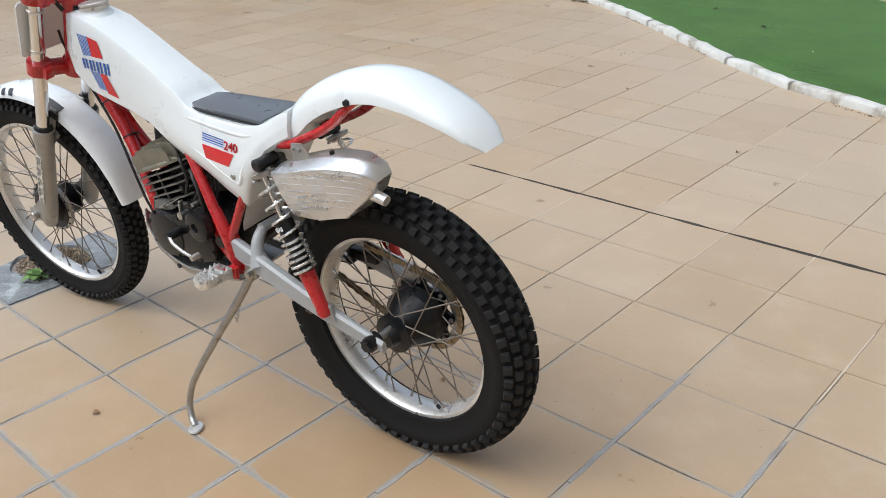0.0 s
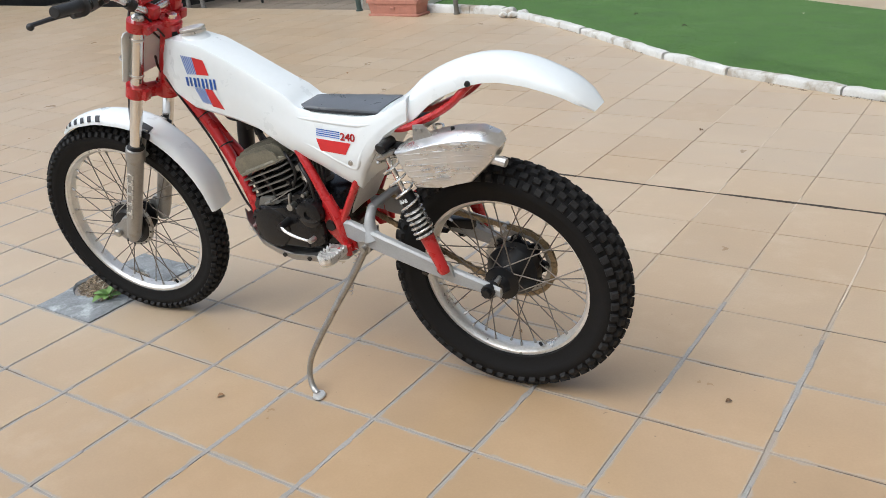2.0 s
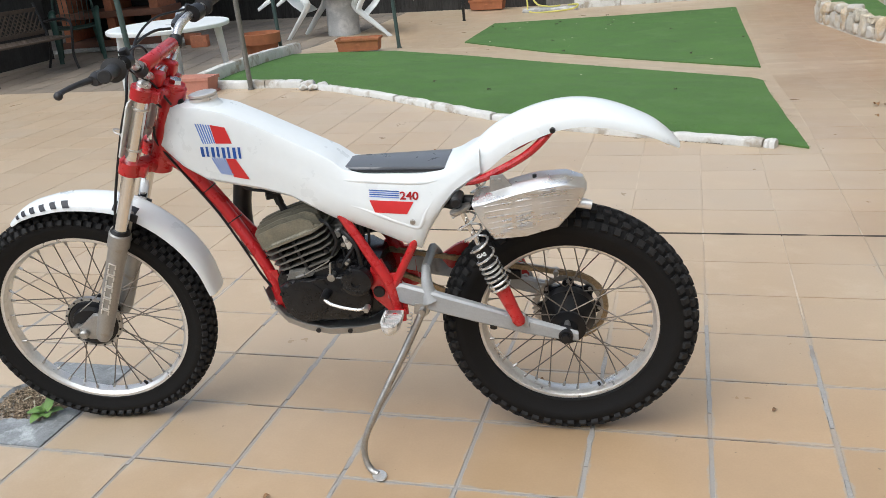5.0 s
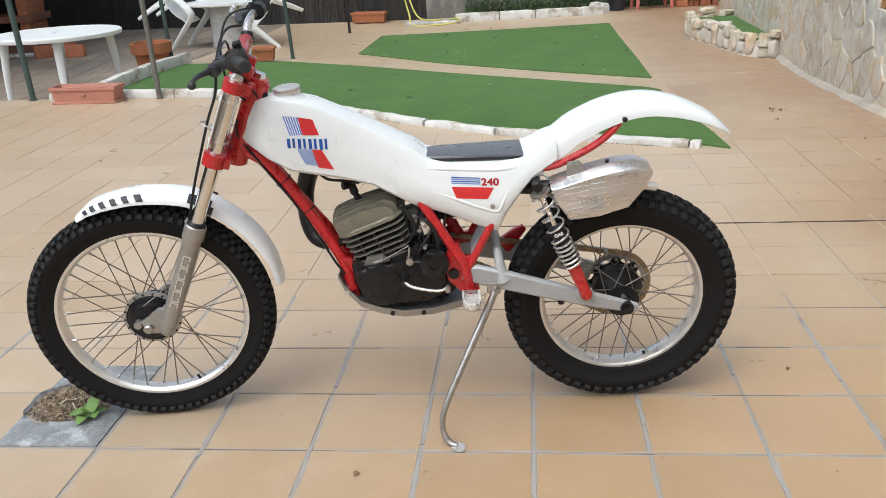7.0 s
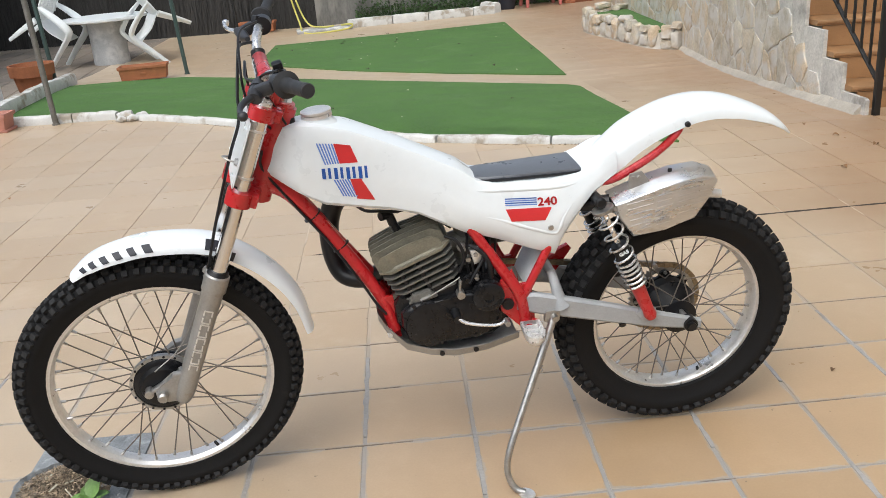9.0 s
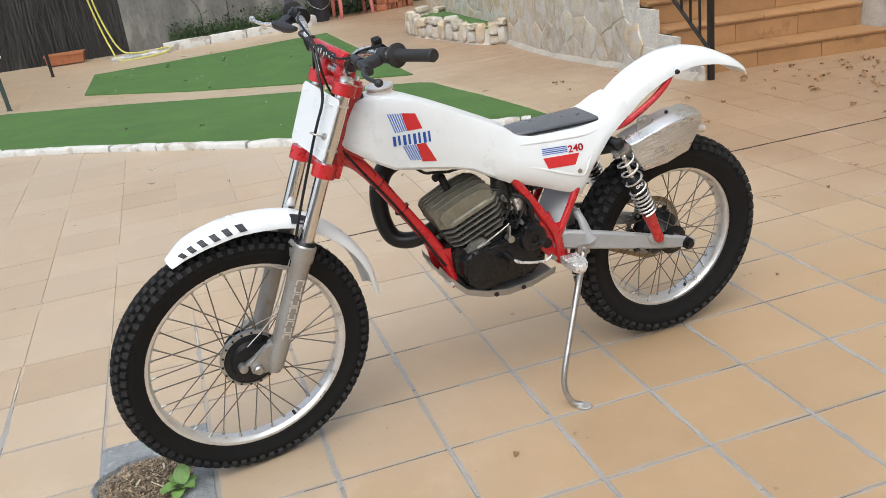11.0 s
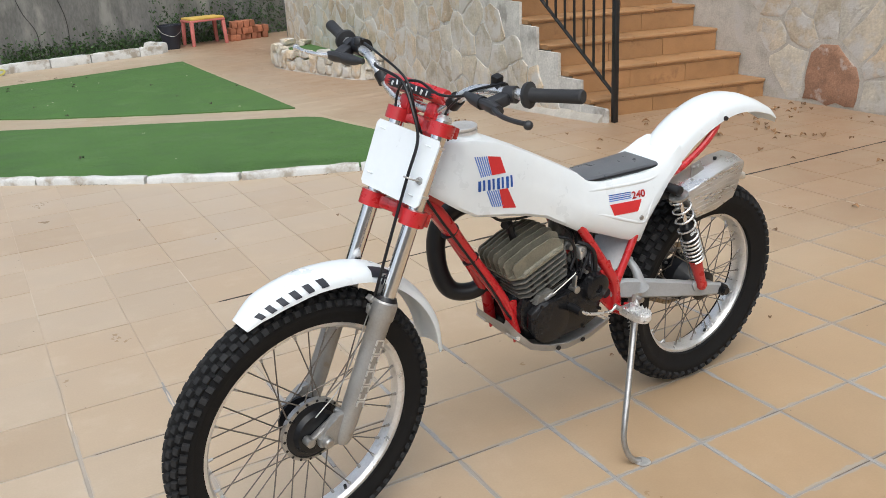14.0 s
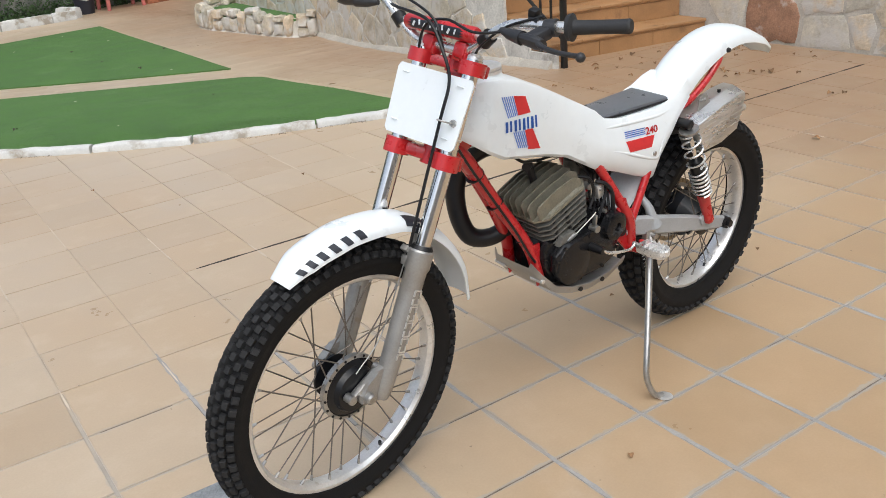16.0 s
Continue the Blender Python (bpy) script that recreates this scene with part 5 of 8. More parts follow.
def wheel(name, centre, R, rim_r, half, pitch, kn, rim_half, hub, flange, turn):
    """hub: lathe profile; flange: (left y, left r, right y, right r) of the spoke holes."""
    at = turn @ Matrix.Translation(centre)
    bm = nb()
    lathe(bm, hub, "Y", seg=40)
    h = part(name, bm, M["hub"], bike, "black hub laced with steel spokes to an alloy rim")
    h.matrix_local = at
    bm = nb()
    tyre(bm, R, rim_r, half)
    part("tyre", bm, M["rubber"], h, "black knobbly trials tyre")
    tread(h, R, rim_r, half, pitch, kn)
    bm = nb()
    w = rim_half
    lathe(bm, [(rim_r - 0.003, -w), (rim_r + 0.002, -w + 0.004), (rim_r - 0.004, -w + 0.007), (rim_r - 0.010, -w * 0.55), (rim_r - 0.014, 0), (rim_r - 0.010, w * 0.55), (rim_r - 0.004, w - 0.007), (rim_r + 0.002, w - 0.004), (rim_r - 0.003, w),
               (rim_r - 0.013, w * 0.97), (rim_r - 0.020, w * 0.62), (rim_r - 0.022, 0), (rim_r - 0.020, -w * 0.62), (rim_r - 0.013, -w * 0.97)], "Y", seg=96, closed=True)
    part("rim", bm, M["alu"], h, "polished alloy rim, dull with age")
    ly, lr, ry, rr = flange
    for k in range(36):
        left = k % 2 == 0
        y0, r0 = (ly, lr) if left else (ry, rr)
        a_rim = 2 * math.pi * (k + 0.5) / 36
        swing = radians(34) * (1 if (k // 2) % 2 == 0 else -1)
        a_hub = a_rim + swing * (0.9 if r0 > 0.05 else 1.5)
        p = Vector((math.cos(a_hub) * r0, y0, math.sin(a_hub) * r0))
        q = Vector((math.cos(a_rim) * (rim_r - 0.018), (0.006 if left else -0.006), math.sin(a_rim) * (rim_r - 0.018)))
        d = q - p
        o = new("spoke", spoke_me)
        o.parent = h
        o.matrix_local = Matrix.Translation(p) @ d.to_track_quat("Z", "Y").to_matrix().to_4x4() @ Matrix.Diagonal((1, 1, d.length, 1))
        o = new("spoke_nipple", nip_me)
        o.parent = h
        o.matrix_local = Matrix.Translation(q) @ (-d).to_track_quat("Z", "Y").to_matrix().to_4x4()
    bm = nb()
    tube(bm, [(-0.35 * rim_r, 0.004, -0.91 * rim_r), (-0.32 * rim_r, 0.012, -0.81 * rim_r)], 0.0042, 8, curved=False)
    part("valve", bm, M["black"], h)
    return h


front = wheel("front_wheel", FRONT, 0.338, 0.268, 0.037, 76, (0.017, 0.0135), 0.022,
              [(0.012, -0.075), (0.028, -0.068), (0.030, -0.045), (0.052, -0.040), (0.052, -0.034), (0.030, -0.028), (0.034, -0.005), (0.066, 0.008), (0.070, 0.012), (0.070, 0.028), (0.064, 0.032), (0.056, 0.034), (0.050, 0.046), (0.02, 0.05)],
              (0.022, 0.069, -0.037, 0.050), STEER)
rear = wheel("rear_wheel", REAR, 0.324, 0.233, 0.055, 58, (0.021, 0.0165), 0.028,
             [(0.014, -0.072), (0.056, -0.066), (0.070, -0.052), (0.070, -0.020), (0.064, -0.012), (0.046, 0.012), (0.034, 0.028), (0.030, 0.034), (0.046, 0.036), (0.046, 0.044), (0.026, 0.050), (0.018, 0.07)],
             (0.040, 0.043, -0.045, 0.069), Matrix())

# front brake: drum ring, plate, arm
bm = nb()
lathe(bm, [(0.071, 0.014), (0.079, 0.016), (0.079, 0.028), (0.071, 0.030)], "Y", FRONT, 44, closed=True)
steered("brake_flange", bm, M["steel"], label="dull steel drum flange with rivets")
bm = nb()
for k in range(18):
    a = 2 * math.pi * k / 18
    lathe(bm, [(0.0032, 0.026), (0.0032, 0.0305), (0.001, 0.0315)], "Y", FRONT + Vector((math.cos(a) * 0.075, 0, math.sin(a) * 0.075)), 8)
steered("flange_rivets", bm, M["black"])
bm = nb()
bar(bm, FRONT + Vector((-0.052, 0.058, 0.044)), FRONT + Vector((0.030, 0.062, 0.004)), 0.008, 0.018, 0.003, up=(0, 1, 0))
lathe(bm, [(0.011, 0.050), (0.011, 0.072), (0.006, 0.074)], "Y", FRONT + Vector((0.032, 0, 0.002)), 14)
lathe(bm, [(0.010, 0.050), (0.010, 0.068)], "Y", FRONT + Vector((-0.05, 0, 0.043)), 14)
steered("brake_arm", bm, M["steel"])
bm = nb()
lathe(bm, [(0.013, 0.052), (0.013, 0.094), (0.009, 0.098), (0.004, 0.098)], "Y", FRONT, 18)
steered("axle_nut", bm, M["steel"])
bm = nb()
lathe(bm, [(0.012, -0.098), (0.012, -0.05)], "Y", FRONT, 18)
steered("axle_end", bm, M["steel"])

# fork
for s in (1, -1):
    bm = nb()
    tube(bm, [fk(0.25, s * 0.074), fk(0.716, s * 0.074)], 0.0178, 20, curved=False)
    steered("fork_stanchion", bm, M["chrome"], label="chromed fork tube")
    bm = nb()
    rs = []
    for al, r, sq in ((-0.045, 0.016, 1.0), (-0.03, 0.0215, 1.0), (0.02, 0.0235, 1.0), (0.18, 0.0238, 1.0), (0.255, 0.0245, 1.0), (0.262, 0.0285, 1.0), (0.300, 0.0285, 1.0), (0.304, 0.026, 1.0)):
        rs.append([fk(al, s * 0.074) + FORK_FWD * (r * math.cos(2 * math.pi * j / 24)) + Vector((0, r * math.sin(2 * math.pi * j / 24), 0)) for j in range(24)])
    rings(bm, rs)
    # axle lug ahead of the leg
    plate(bm, [(FRONT.x + 0.014, FRONT.z - 0.014), (FRONT.x + 0.016, FRONT.z + 0.010), (FRONT.x - 0.004, FRONT.z + 0.024), (FRONT.x - 0.030, FRONT.z + 0.052), (FRONT.x - 0.060, FRONT.z + 0.055), (FRONT.x - 0.045, FRONT.z - 0.026), (FRONT.x - 0.008, FRONT.z - 0.022)], s * 0.074 - 0.012, s * 0.074 + 0.008, "Y", 0.005)
    leg = steered("fork_lower", bm, M["lower"], label="dull cast-alloy fork lower leg")
    bm = nb()
    tube(bm, [fk(0.303, s * 0.074), fk(0.313, s * 0.074)], (0.026, 0.021), 20, curved=False)
    steered("dust_seal", bm, M["black"], leg)
    if s == 1:
        bm = nb()
        for k in range(9):
            a = 0.055 + k * 0.0185
            bar(bm, fk(a, 0.074 + 0.0235, -0.009), fk(a + 0.013, 0.074 + 0.0235, -0.009 + (0.002 if k % 2 else 0)), 0.0035, 0.003)
            bar(bm, fk(a, 0.074 + 0.0235, 0.009), fk(a + 0.013, 0.074 + 0.0235, 0.009), 0.0035, 0.003)
            bar(bm, fk(a + (0 if k % 2 else 0.013), 0.074 + 0.0235, -0.009), fk(a + (0 if k % 2 else 0.013), 0.074 + 0.0235, 0.009), 0.0035, 0.003)
        steered("raised_casting_marks", bm, M["alu"], leg)
    bm = nb()
    tube(bm, [fk(0.716, s * 0.074), fk(0.722, s * 0.074), fk(0.728, s * 0.074)], (0.0165, 0.0165, 0.009), 18, curved=False)
    steered("fork_cap", bm, M["alu"])
    for a in (0.545, 0.655):
        bm = nb()
        tube(bm, [fk(a, s * 0.074), fk(a + 0.005, s * 0.074)], 0.0198, 20, curved=False)
        steered("clip_band", bm, M["alu"])


def yoke(along, thick, label):
    bm = nb()
    for s in (1, -1):
        tube(bm, [fk(along - thick / 2, s * 0.074), fk(along + thick / 2, s * 0.074)], 0.029, 22, curved=False)
        # lug with pinch bolts
        q = fk(along, s * 0.074, -0.030)
        bar(bm, q + Vector((0, -0.013, 0)), q + Vector((0, 0.013, 0)), 0.022, thick * 0.9, 0.003, up=FORK_UP)
        bar(bm, fk(along, s * 0.078, -0.006), fk(along, 0, -0.042), 0.042, thick * 0.85, 0.006, up=FORK_UP)
    tube(bm, [fk(along - thick * 0.6, 0, -0.045), fk(along + thick * 0.6, 0, -0.045)], 0.030, 20, curved=False)
    return steered("yoke", bm, M["red"], label=label)


yoke(0.497, 0.034, "red lower fork yoke")
yoke(0.697, 0.029, "red upper fork yoke")
bm = nb()
tube(bm, [fk(0.48, 0, -0.052), fk(0.705, 0, -0.052)], 0.029, 20, curved=False)
part("head_tube", bm, M["red"], bike, "red steering head tube")
bm = nb()
tube(bm, [fk(0.71, 0, -0.05), fk(0.727, 0, -0.05)], (0.017, 0.015), 6, curved=False)
steered("stem_nut", bm, M["chrome"])

# bar risers, handlebar, cross pad
for s in (1, -1):
    bm = nb()
    base = fk(0.706, s * 0.046 - 0.012, -0.010)
    bar(bm, base, base + FORK_UP * 0.022 + FORK_FWD * 0.006, 0.030, 0.042, 0.006, up=(0, 1, 0))
    bar(bm, base + FORK_UP * 0.022 + Vector((0, -0.017, 0)), base + FORK_UP * 0.022 + Vector((0, 0.017, 0)), 0.046, 0.036, 0.008, up=FORK_UP)
    steered("bar_clamp", bm, M["red"])
BAR0 = fk(0.728, 0, -0.006)
BX, BZ = BAR0.x, BAR0.z
def bar_part(name, bm, material, parent=None, label="", smooth=30.0):
    bmesh.ops.transform(bm, matrix=Matrix.Translation((0, BS, 0)), verts=bm.verts)
    return steered(name, bm, material, parent, label, smooth)


BS = -0.030           # the bar sits a little to the right in its clamps
bar_line = [(BX - 0.056, 0.420, BZ + 0.102), (BX - 0.026, 0.308, BZ + 0.086), (BX - 0.010, 0.205, BZ + 0.078), (BX + 0.0, 0.155, BZ + 0.058), (BX + 0.0, 0.10, BZ + 0.016), (BX, 0.06, BZ), (BX, 0.0, BZ)]
full = bar_line + [(x, -y, z) for x, y, z in reversed(bar_line[:-1])]
bm = nb()
tube(bm, full, 0.0112, 14, 6)
hbar = bar_part("handlebar", bm, M["bar_alloy"], label="polished alloy handlebar")
bm = nb()
tube(bm, [(BX, 0.132, BZ + 0.038), (BX, -0.132, BZ + 0.038)], 0.008, 12, curved=False)
bar_part("crossbar", bm, M["bar_alloy"], hbar)
bm = nb()
tube(bm, [(BX, 0.100, BZ + 0.038), (BX, 0.096, BZ + 0.038), (BX, -0.096, BZ + 0.038), (BX, -0.100, BZ + 0.038)], (0.0155, 0.0175, 0.0175, 0.0155), 18, curved=False)
pad = bar_part("bar_pad", bm, M["red"], hbar, "red padded crossbar sleeve with dark print")
bm = nb()
g = []
for k in range(13):
    a = radians(-24 + 66 * k / 12)
    edge = 0.006 * math.sin(k * 1.9)
    g.append([bm.verts.new((BX + 0.0179 * math.cos(a), y, BZ + 0.038 + 0.0179 * math.sin(a))) for y in (-0.080 + edge, -0.03, 0.03, 0.072 - edge)])
for p, q in zip(g, g[1:]):
    for k in range(3):
        bm.faces.new((p[k], p[k + 1], q[k + 1], q[k]))
bar_part("pad_print", bm, M["ink"], pad, "black printed panel on the sleeve", smooth=60)
for k, (y, ang, lean, wide) in enumerate([(-0.066, 8, 0.5, 0.010), (-0.050, 22, -0.3, 0.008), (-0.034, 4, 0.6, 0.012), (-0.016, 16, 0.2, 0.007), (0.002, 2, 0.7, 0.010), (0.018, 20, -0.2, 0.008), (0.036, 8, 0.5, 0.011), (0.054, 12, 0.3, 0.007)]):
    a = radians(ang)
    c = Vector((BX + 0.0183 * math.cos(a), y, BZ + 0.038 + 0.0183 * math.sin(a)))
    u = Vector((-math.sin(a), lean, math.cos(a))).normalized() * 0.0055
    bm = nb()
    bar(bm, c - u, c + u, wide * 0.5, 0.0012, up=(math.cos(a), 0, math.sin(a)))
    bar_part("pad_print_bar", bm, M["white"], pad, smooth=0)
for s in (1, -1):
    bm = nb()
    tube(bm, [(BX, s * 0.118, BZ + 0.028), (BX, s * 0.136, BZ + 0.046)], 0.0165, 14, curved=False)
    bar_part("crossbar_clamp", bm, M["black"], hbar)
    e, i0 = Vector((BX - 0.056, s * 0.420, BZ + 0.102)), Vector((BX - 0.026, s * 0.308, BZ + 0.086))
    d = (e - i0).normalized()
    bm = nb()
    tube(bm, [i0 + d * t for t in (-0.004, 0.0, 0.008, 0.012, 0.02, 0.06, 0.10, 0.118, 0.122)], (0.012, 0.025, 0.0265, 0.0155, 0.0138, 0.0132, 0.0134, 0.0142, 0.012), 20, 2, curved=False)
    bar_part("grip", bm, M["grip"], hbar, "black rubber grip with a flange")
    # lever with its perch
    p = i0 - d * 0.035
    bm = nb()
    tube(bm, [p - d * 0.012, p + d * 0.012], 0.0175, 14, curved=False)
    bar(bm, p + Vector((0.010, 0, -0.004)), p + Vector((0.048, -s * 0.014, -0.018)), 0.032, 0.024, 0.006)
    tube(bm, [p + Vector((0.040, -s * 0.055, -0.018)), p + Vector((0.047, 0.0, -0.019)), p + Vector((0.05, s * 0.02, -0.02))], (0.012, 0.017, 0.013), 12, 4, flat=0.75)
    tube(bm, [p + Vector((0.034, -s * 0.096, -0.014)), p + Vector((0.039, -s * 0.068, -0.017)), p + Vector((0.043, -s * 0.035, -0.018))], (0.006, 0.0115, 0.0145), 12, curved=False)
    bar_part("lever_perch", bm, M["control"], hbar)
    bm = nb()
    lv = [p + Vector((0.050, s * 0.005, -0.018)), p + Vector((0.072, s * 0.045, -0.018)), p + Vector((0.080, s * 0.084, -0.017)), p + Vector((0.080, s * 0.122, -0.015))]
    tube(bm, lv, (0.0085, 0.0065, 0.0058, 0.006), 10, 5, flat=0.8)
    bmesh.ops.create_icosphere(bm, subdivisions=2, radius=0.0095, matrix=Matrix.Translation(lv[-1] + Vector((-0.003, s * 0.004, -0.002))))
    bar_part("lever", bm, M["control"] if s == 1 else M["bar_alloy"], hbar, "black ball-ended lever" if s == 1 else "bare alloy ball-ended lever")
p = Vector((BX - 0.02, 0.235, BZ + 0.083))
bm = nb()
tube(bm, [p - Vector((0.002, 0.012, 0)), p + Vector((-0.002, 0.012, 0))], 0.0165, 14, curved=False)
bar(bm, p + Vector((-0.003, -0.008, 0.008)), p + Vector((0.001, -0.004, 0.028)), 0.020, 0.020, 0.004, up=(0, 1, 0))
bar_part("kill_switch", bm, M["black"], hbar)
p = Vector((BX - 0.022, -0.245, BZ + 0.083))
bm = nb()
tube(bm, [p + Vector((0, 0.018, 0)), p - Vector((0.004, 0.020, 0))], 0.022, 16, curved=False)
bar(bm, p + Vector((0.0, 0.0, 0.010)), p + Vector((0.018, 0.012, 0.018)), 0.018, 0.02, 0.004)
bar_part("throttle_housing", bm, M["black"], hbar)

# cables
def cable(name, pts, r=0.0030, m="black"):
    bm = nb()
    tube(bm, pts, r, 7, 7)
    return steered(name, bm, M[m], bike)


lp = Vector((BX - 0.032, 0.29, BZ + 0.084)) - Vector((-0.007, 0.034, 0))
cable("clutch_cable", [lp + Vector((0.036, -0.085, -0.016)), (BX + 0.040, 0.10, BZ + 0.058), (BX + 0.036, 0.02, BZ + 0.070), (BX + 0.036, -0.04, BZ + 0.050), (BX + 0.034, -0.065, BZ - 0.01), (BX + 0.020, -0.066, BZ - 0.08), (BX - 0.02, -0.04, BZ - 0.16)])
rp = Vector((BX - 0.032, -0.29, BZ + 0.084)) + Vector((0.007, 0.034, 0))
cable("brake_cable", [rp + Vector((0.036, 0.085, -0.016)), (BX + 0.040, -0.12, BZ + 0.074), (BX + 0.050, -0.02, BZ + 0.064), (BX + 0.062, 0.035, BZ + 0.01), tuple(fk(0.66, 0.058, 0.040)), tuple(fk(0.58, 0.062, 0.040)), tuple(fk(0.42, 0.062, 0.032)), tuple(fk(0.31, 0.058, 0.022)), tuple(fk(0.27, 0.054, 0.020))], 0.0036)
cable("brake_inner_wire", [tuple(fk(0.27, 0.054, 0.020)), tuple(fk(0.10, 0.058, 0.034)), (FRONT.x + 0.01, 0.058, FRONT.z + 0.055)], 0.0014, "steel")
cable("throttle_cable", [(BX - 0.01, -0.24, BZ + 0.10), (BX + 0.034, -0.13, BZ + 0.104), (BX + 0.046, -0.01, BZ + 0.07), (BX + 0.046, 0.022, BZ + 0.0), (BX + 0.022, 0.022, BZ - 0.06), (BX - 0.03, 0.02, BZ - 0.11)])
cable("switch_wire", [(BX - 0.02, 0.225, BZ + 0.10), (BX + 0.012, 0.16, BZ + 0.075), (BX + 0.016, 0.10, BZ + 0.03), (BX - 0.005, 0.06, BZ - 0.01), (BX - 0.03, 0.04, BZ - 0.07)], 0.0028)
bm = nb()
bar(bm, fk(0.262, 0.054, 0.014), fk(0.285, 0.054, 0.018), 0.016, 0.020, 0.003)
steered("cable_stop", bm, M["lower"])
bm = nb()
tube(bm, [fk(0.579, 0.056, 0.040), fk(0.580, 0.070, 0.056), fk(0.580, 0.086, 0.044), fk(0.580, 0.086, 0.026)], 0.0022, 6, 4)
steered("cable_guide", bm, M["steel"])

# number plate
bm = nb()
out = [(-0.103, 0.674), (0.103, 0.674), (0.110, 0.664), (0.104, 0.530), (0.096, 0.522), (-0.096, 0.522), (-0.104, 0.530), (-0.110, 0.664)]
lowr = [bm.verts.new(fk(a, y, 0.0205)) for y, a in out]
uppr = [bm.verts.new(fk(a, y, 0.0240)) for y, a in out]
bm.faces.new(lowr)
bm.faces.new(list(reversed(uppr)))
for i in range(8):
    bm.faces.new((lowr[i], lowr[(i + 1) % 8], uppr[(i + 1) % 8], uppr[i]))
bmesh.ops.bevel(bm, geom=[e for e in bm.edges if e.calc_face_angle(0) > 1.2], offset=0.0012, segments=2, affect="EDGES")
np_ = steered("number_plate", bm, M["white"], label="blank white plastic front number plate")
for y, a in ((0.078, 0.656), (-0.082, 0.656), (-0.080, 0.552), (0.072, 0.545)):
    bm = nb()
    tube(bm, [fk(a, y - 0.008, 0.024), fk(a, y - 0.006, 0.027), fk(a, y + 0.006, 0.027), fk(a, y + 0.008, 0.024)], 0.0016, 6, 3)
    steered("plate_tie", bm, M["white"], np_)
bm = nb()
tube(bm, [fk(0.580, 0.086, 0.024), fk(0.580, 0.086, 0.031)], (0.009, 0.007), 6, curved=False)
steered("plate_bolt", bm, M["steel"], np_)

# front mudguard
def guard(prof, mid, name, material, steer, label, thick=0.003):
    """A curved guard along a line in the middle plane: (x, z, half width, drop of its edges)."""
    line = smooth_path([(p[0], 0, p[1]) for p in prof], 5)
    n = len(line)
    rs = []
    def inter(k, i):
        u = i / (n - 1) * (len(prof) - 1)
        a = min(int(u), len(prof) - 2)
        return prof[a][k] + (prof[a + 1][k] - prof[a][k]) * (u - a)
    for i, p in enumerate(line):
        d = (line[min(i + 1, n - 1)] - line[max(i - 1, 0)]).normalized()
        nr = Vector((-d.z, 0, d.x))
        if nr.dot(p - Vector((mid[0], 0, mid[1]))) < 0:
            nr = -nr
        w, dr = inter(2, i), inter(3, i)
        ring = []
        for t, sgn in ((0.0, 1), (thick, -1)):
            seq = [(-1.0, 1.0), (-0.97, 0.62), (-0.80, 0.28), (-0.45, 0.07), (0, 0), (0.45, 0.07), (0.80, 0.28), (0.97, 0.62), (1.0, 1.0)]
            for u, v in (seq if sgn == 1 else list(reversed(seq))):
                ring.append(p + Vector((0, u * (w - t), 0)) - nr * (v * dr + t * (1 - v * 0.6)))
        rs.append(ring)
    bm = nb()
    rings(bm, rs)
    return (steered if steer else part)(name, bm, M[material], bike, label, 45)


FG = [(1.452, 0.655, 0.030, 0.012), (1.405, 0.692, 0.046, 0.024), (1.340, 0.712, 0.050, 0.028), (1.262, 0.720, 0.051, 0.030), (1.150, 0.704, 0.051, 0.030), (1.070, 0.662, 0.050, 0.030), (0.998, 0.592, 0.050, 0.028), (0.950, 0.507, 0.049, 0.026), (0.932, 0.415, 0.045, 0.020)]
fg = guard(FG, (1.307, 0.337), "front_mudguard", "white", True, "white plastic front mudguard with dark print")
# stays and dark clip at the fork
for s in (1, -1):
    bm = nb()
    bar(bm, fk(0.292, s * 0.058, -0.004), fk(0.355, s * 0.044, 0.0), 0.034, 0.005, 0.002, up=(0, 1, 0))
    bar(bm, fk(0.27, s * 0.052, -0.022), fk(0.30, s * 0.050, 0.03), 0.014, 0.02, 0.003, up=(0, 1, 0))
    steered("mudguard_stay", bm, M["lower"], fg)
    bm = nb()
    bar(bm, (1.09, s * 0.0515, 0.655), (1.125, s * 0.0525, 0.672), 0.002, 0.022, up=(0, 0, 1))
    steered("sticker", bm, M["ink"], fg, "dark blue sticker with bars", smooth=0)
# print on its side, as plain bars


def guard_point(prof, mid, i, u, v, lift):
    """A point on a guard's skin: i along its stations, u and v across it."""
    line = smooth_path([(p[0], 0, p[1]) for p in prof], 5)
    j = min(int(i * 5), len(line) - 2)
    p = line[j].lerp(line[j + 1], i * 5 - j)
    d = (line[j + 1] - line[j]).normalized()
    n = Vector((-d.z, 0, d.x))
    if n.dot(p - Vector((mid[0], 0, mid[1]))) < 0:
        n = -n
    a = min(int(i), len(prof) - 2)
    w, dr = [x + (y - x) * (i - a) for x, y in zip(prof[a][2:], prof[a + 1][2:])]
    return p + Vector((0, u * w, 0)) - n * (v * dr - lift)


def guard_patch(name, material, i0, i1, rows, lean, label=""):
    """A thin print on the left flank of the front guard: rows of (u, v) across it, leaning along it."""
    for s in (1,):
        bm = nb()
        g = []
        for j, (u, v) in enumerate(rows):
            g.append([bm.verts.new(guard_point(FG, (1.307, 0.337), i0 + (i1 - i0) * k / 4 + lean * j, s * u, v, 0.0008) + Vector((0, s * 0.0014, 0))) for k in range(5)])
        for a, b in zip(g, g[1:]):
            for k in range(4):
                bm.faces.new((a[k], a[k + 1], b[k + 1], b[k]))
        steered(name, bm, M[material], fg, label if s == 1 else "", smooth=50)


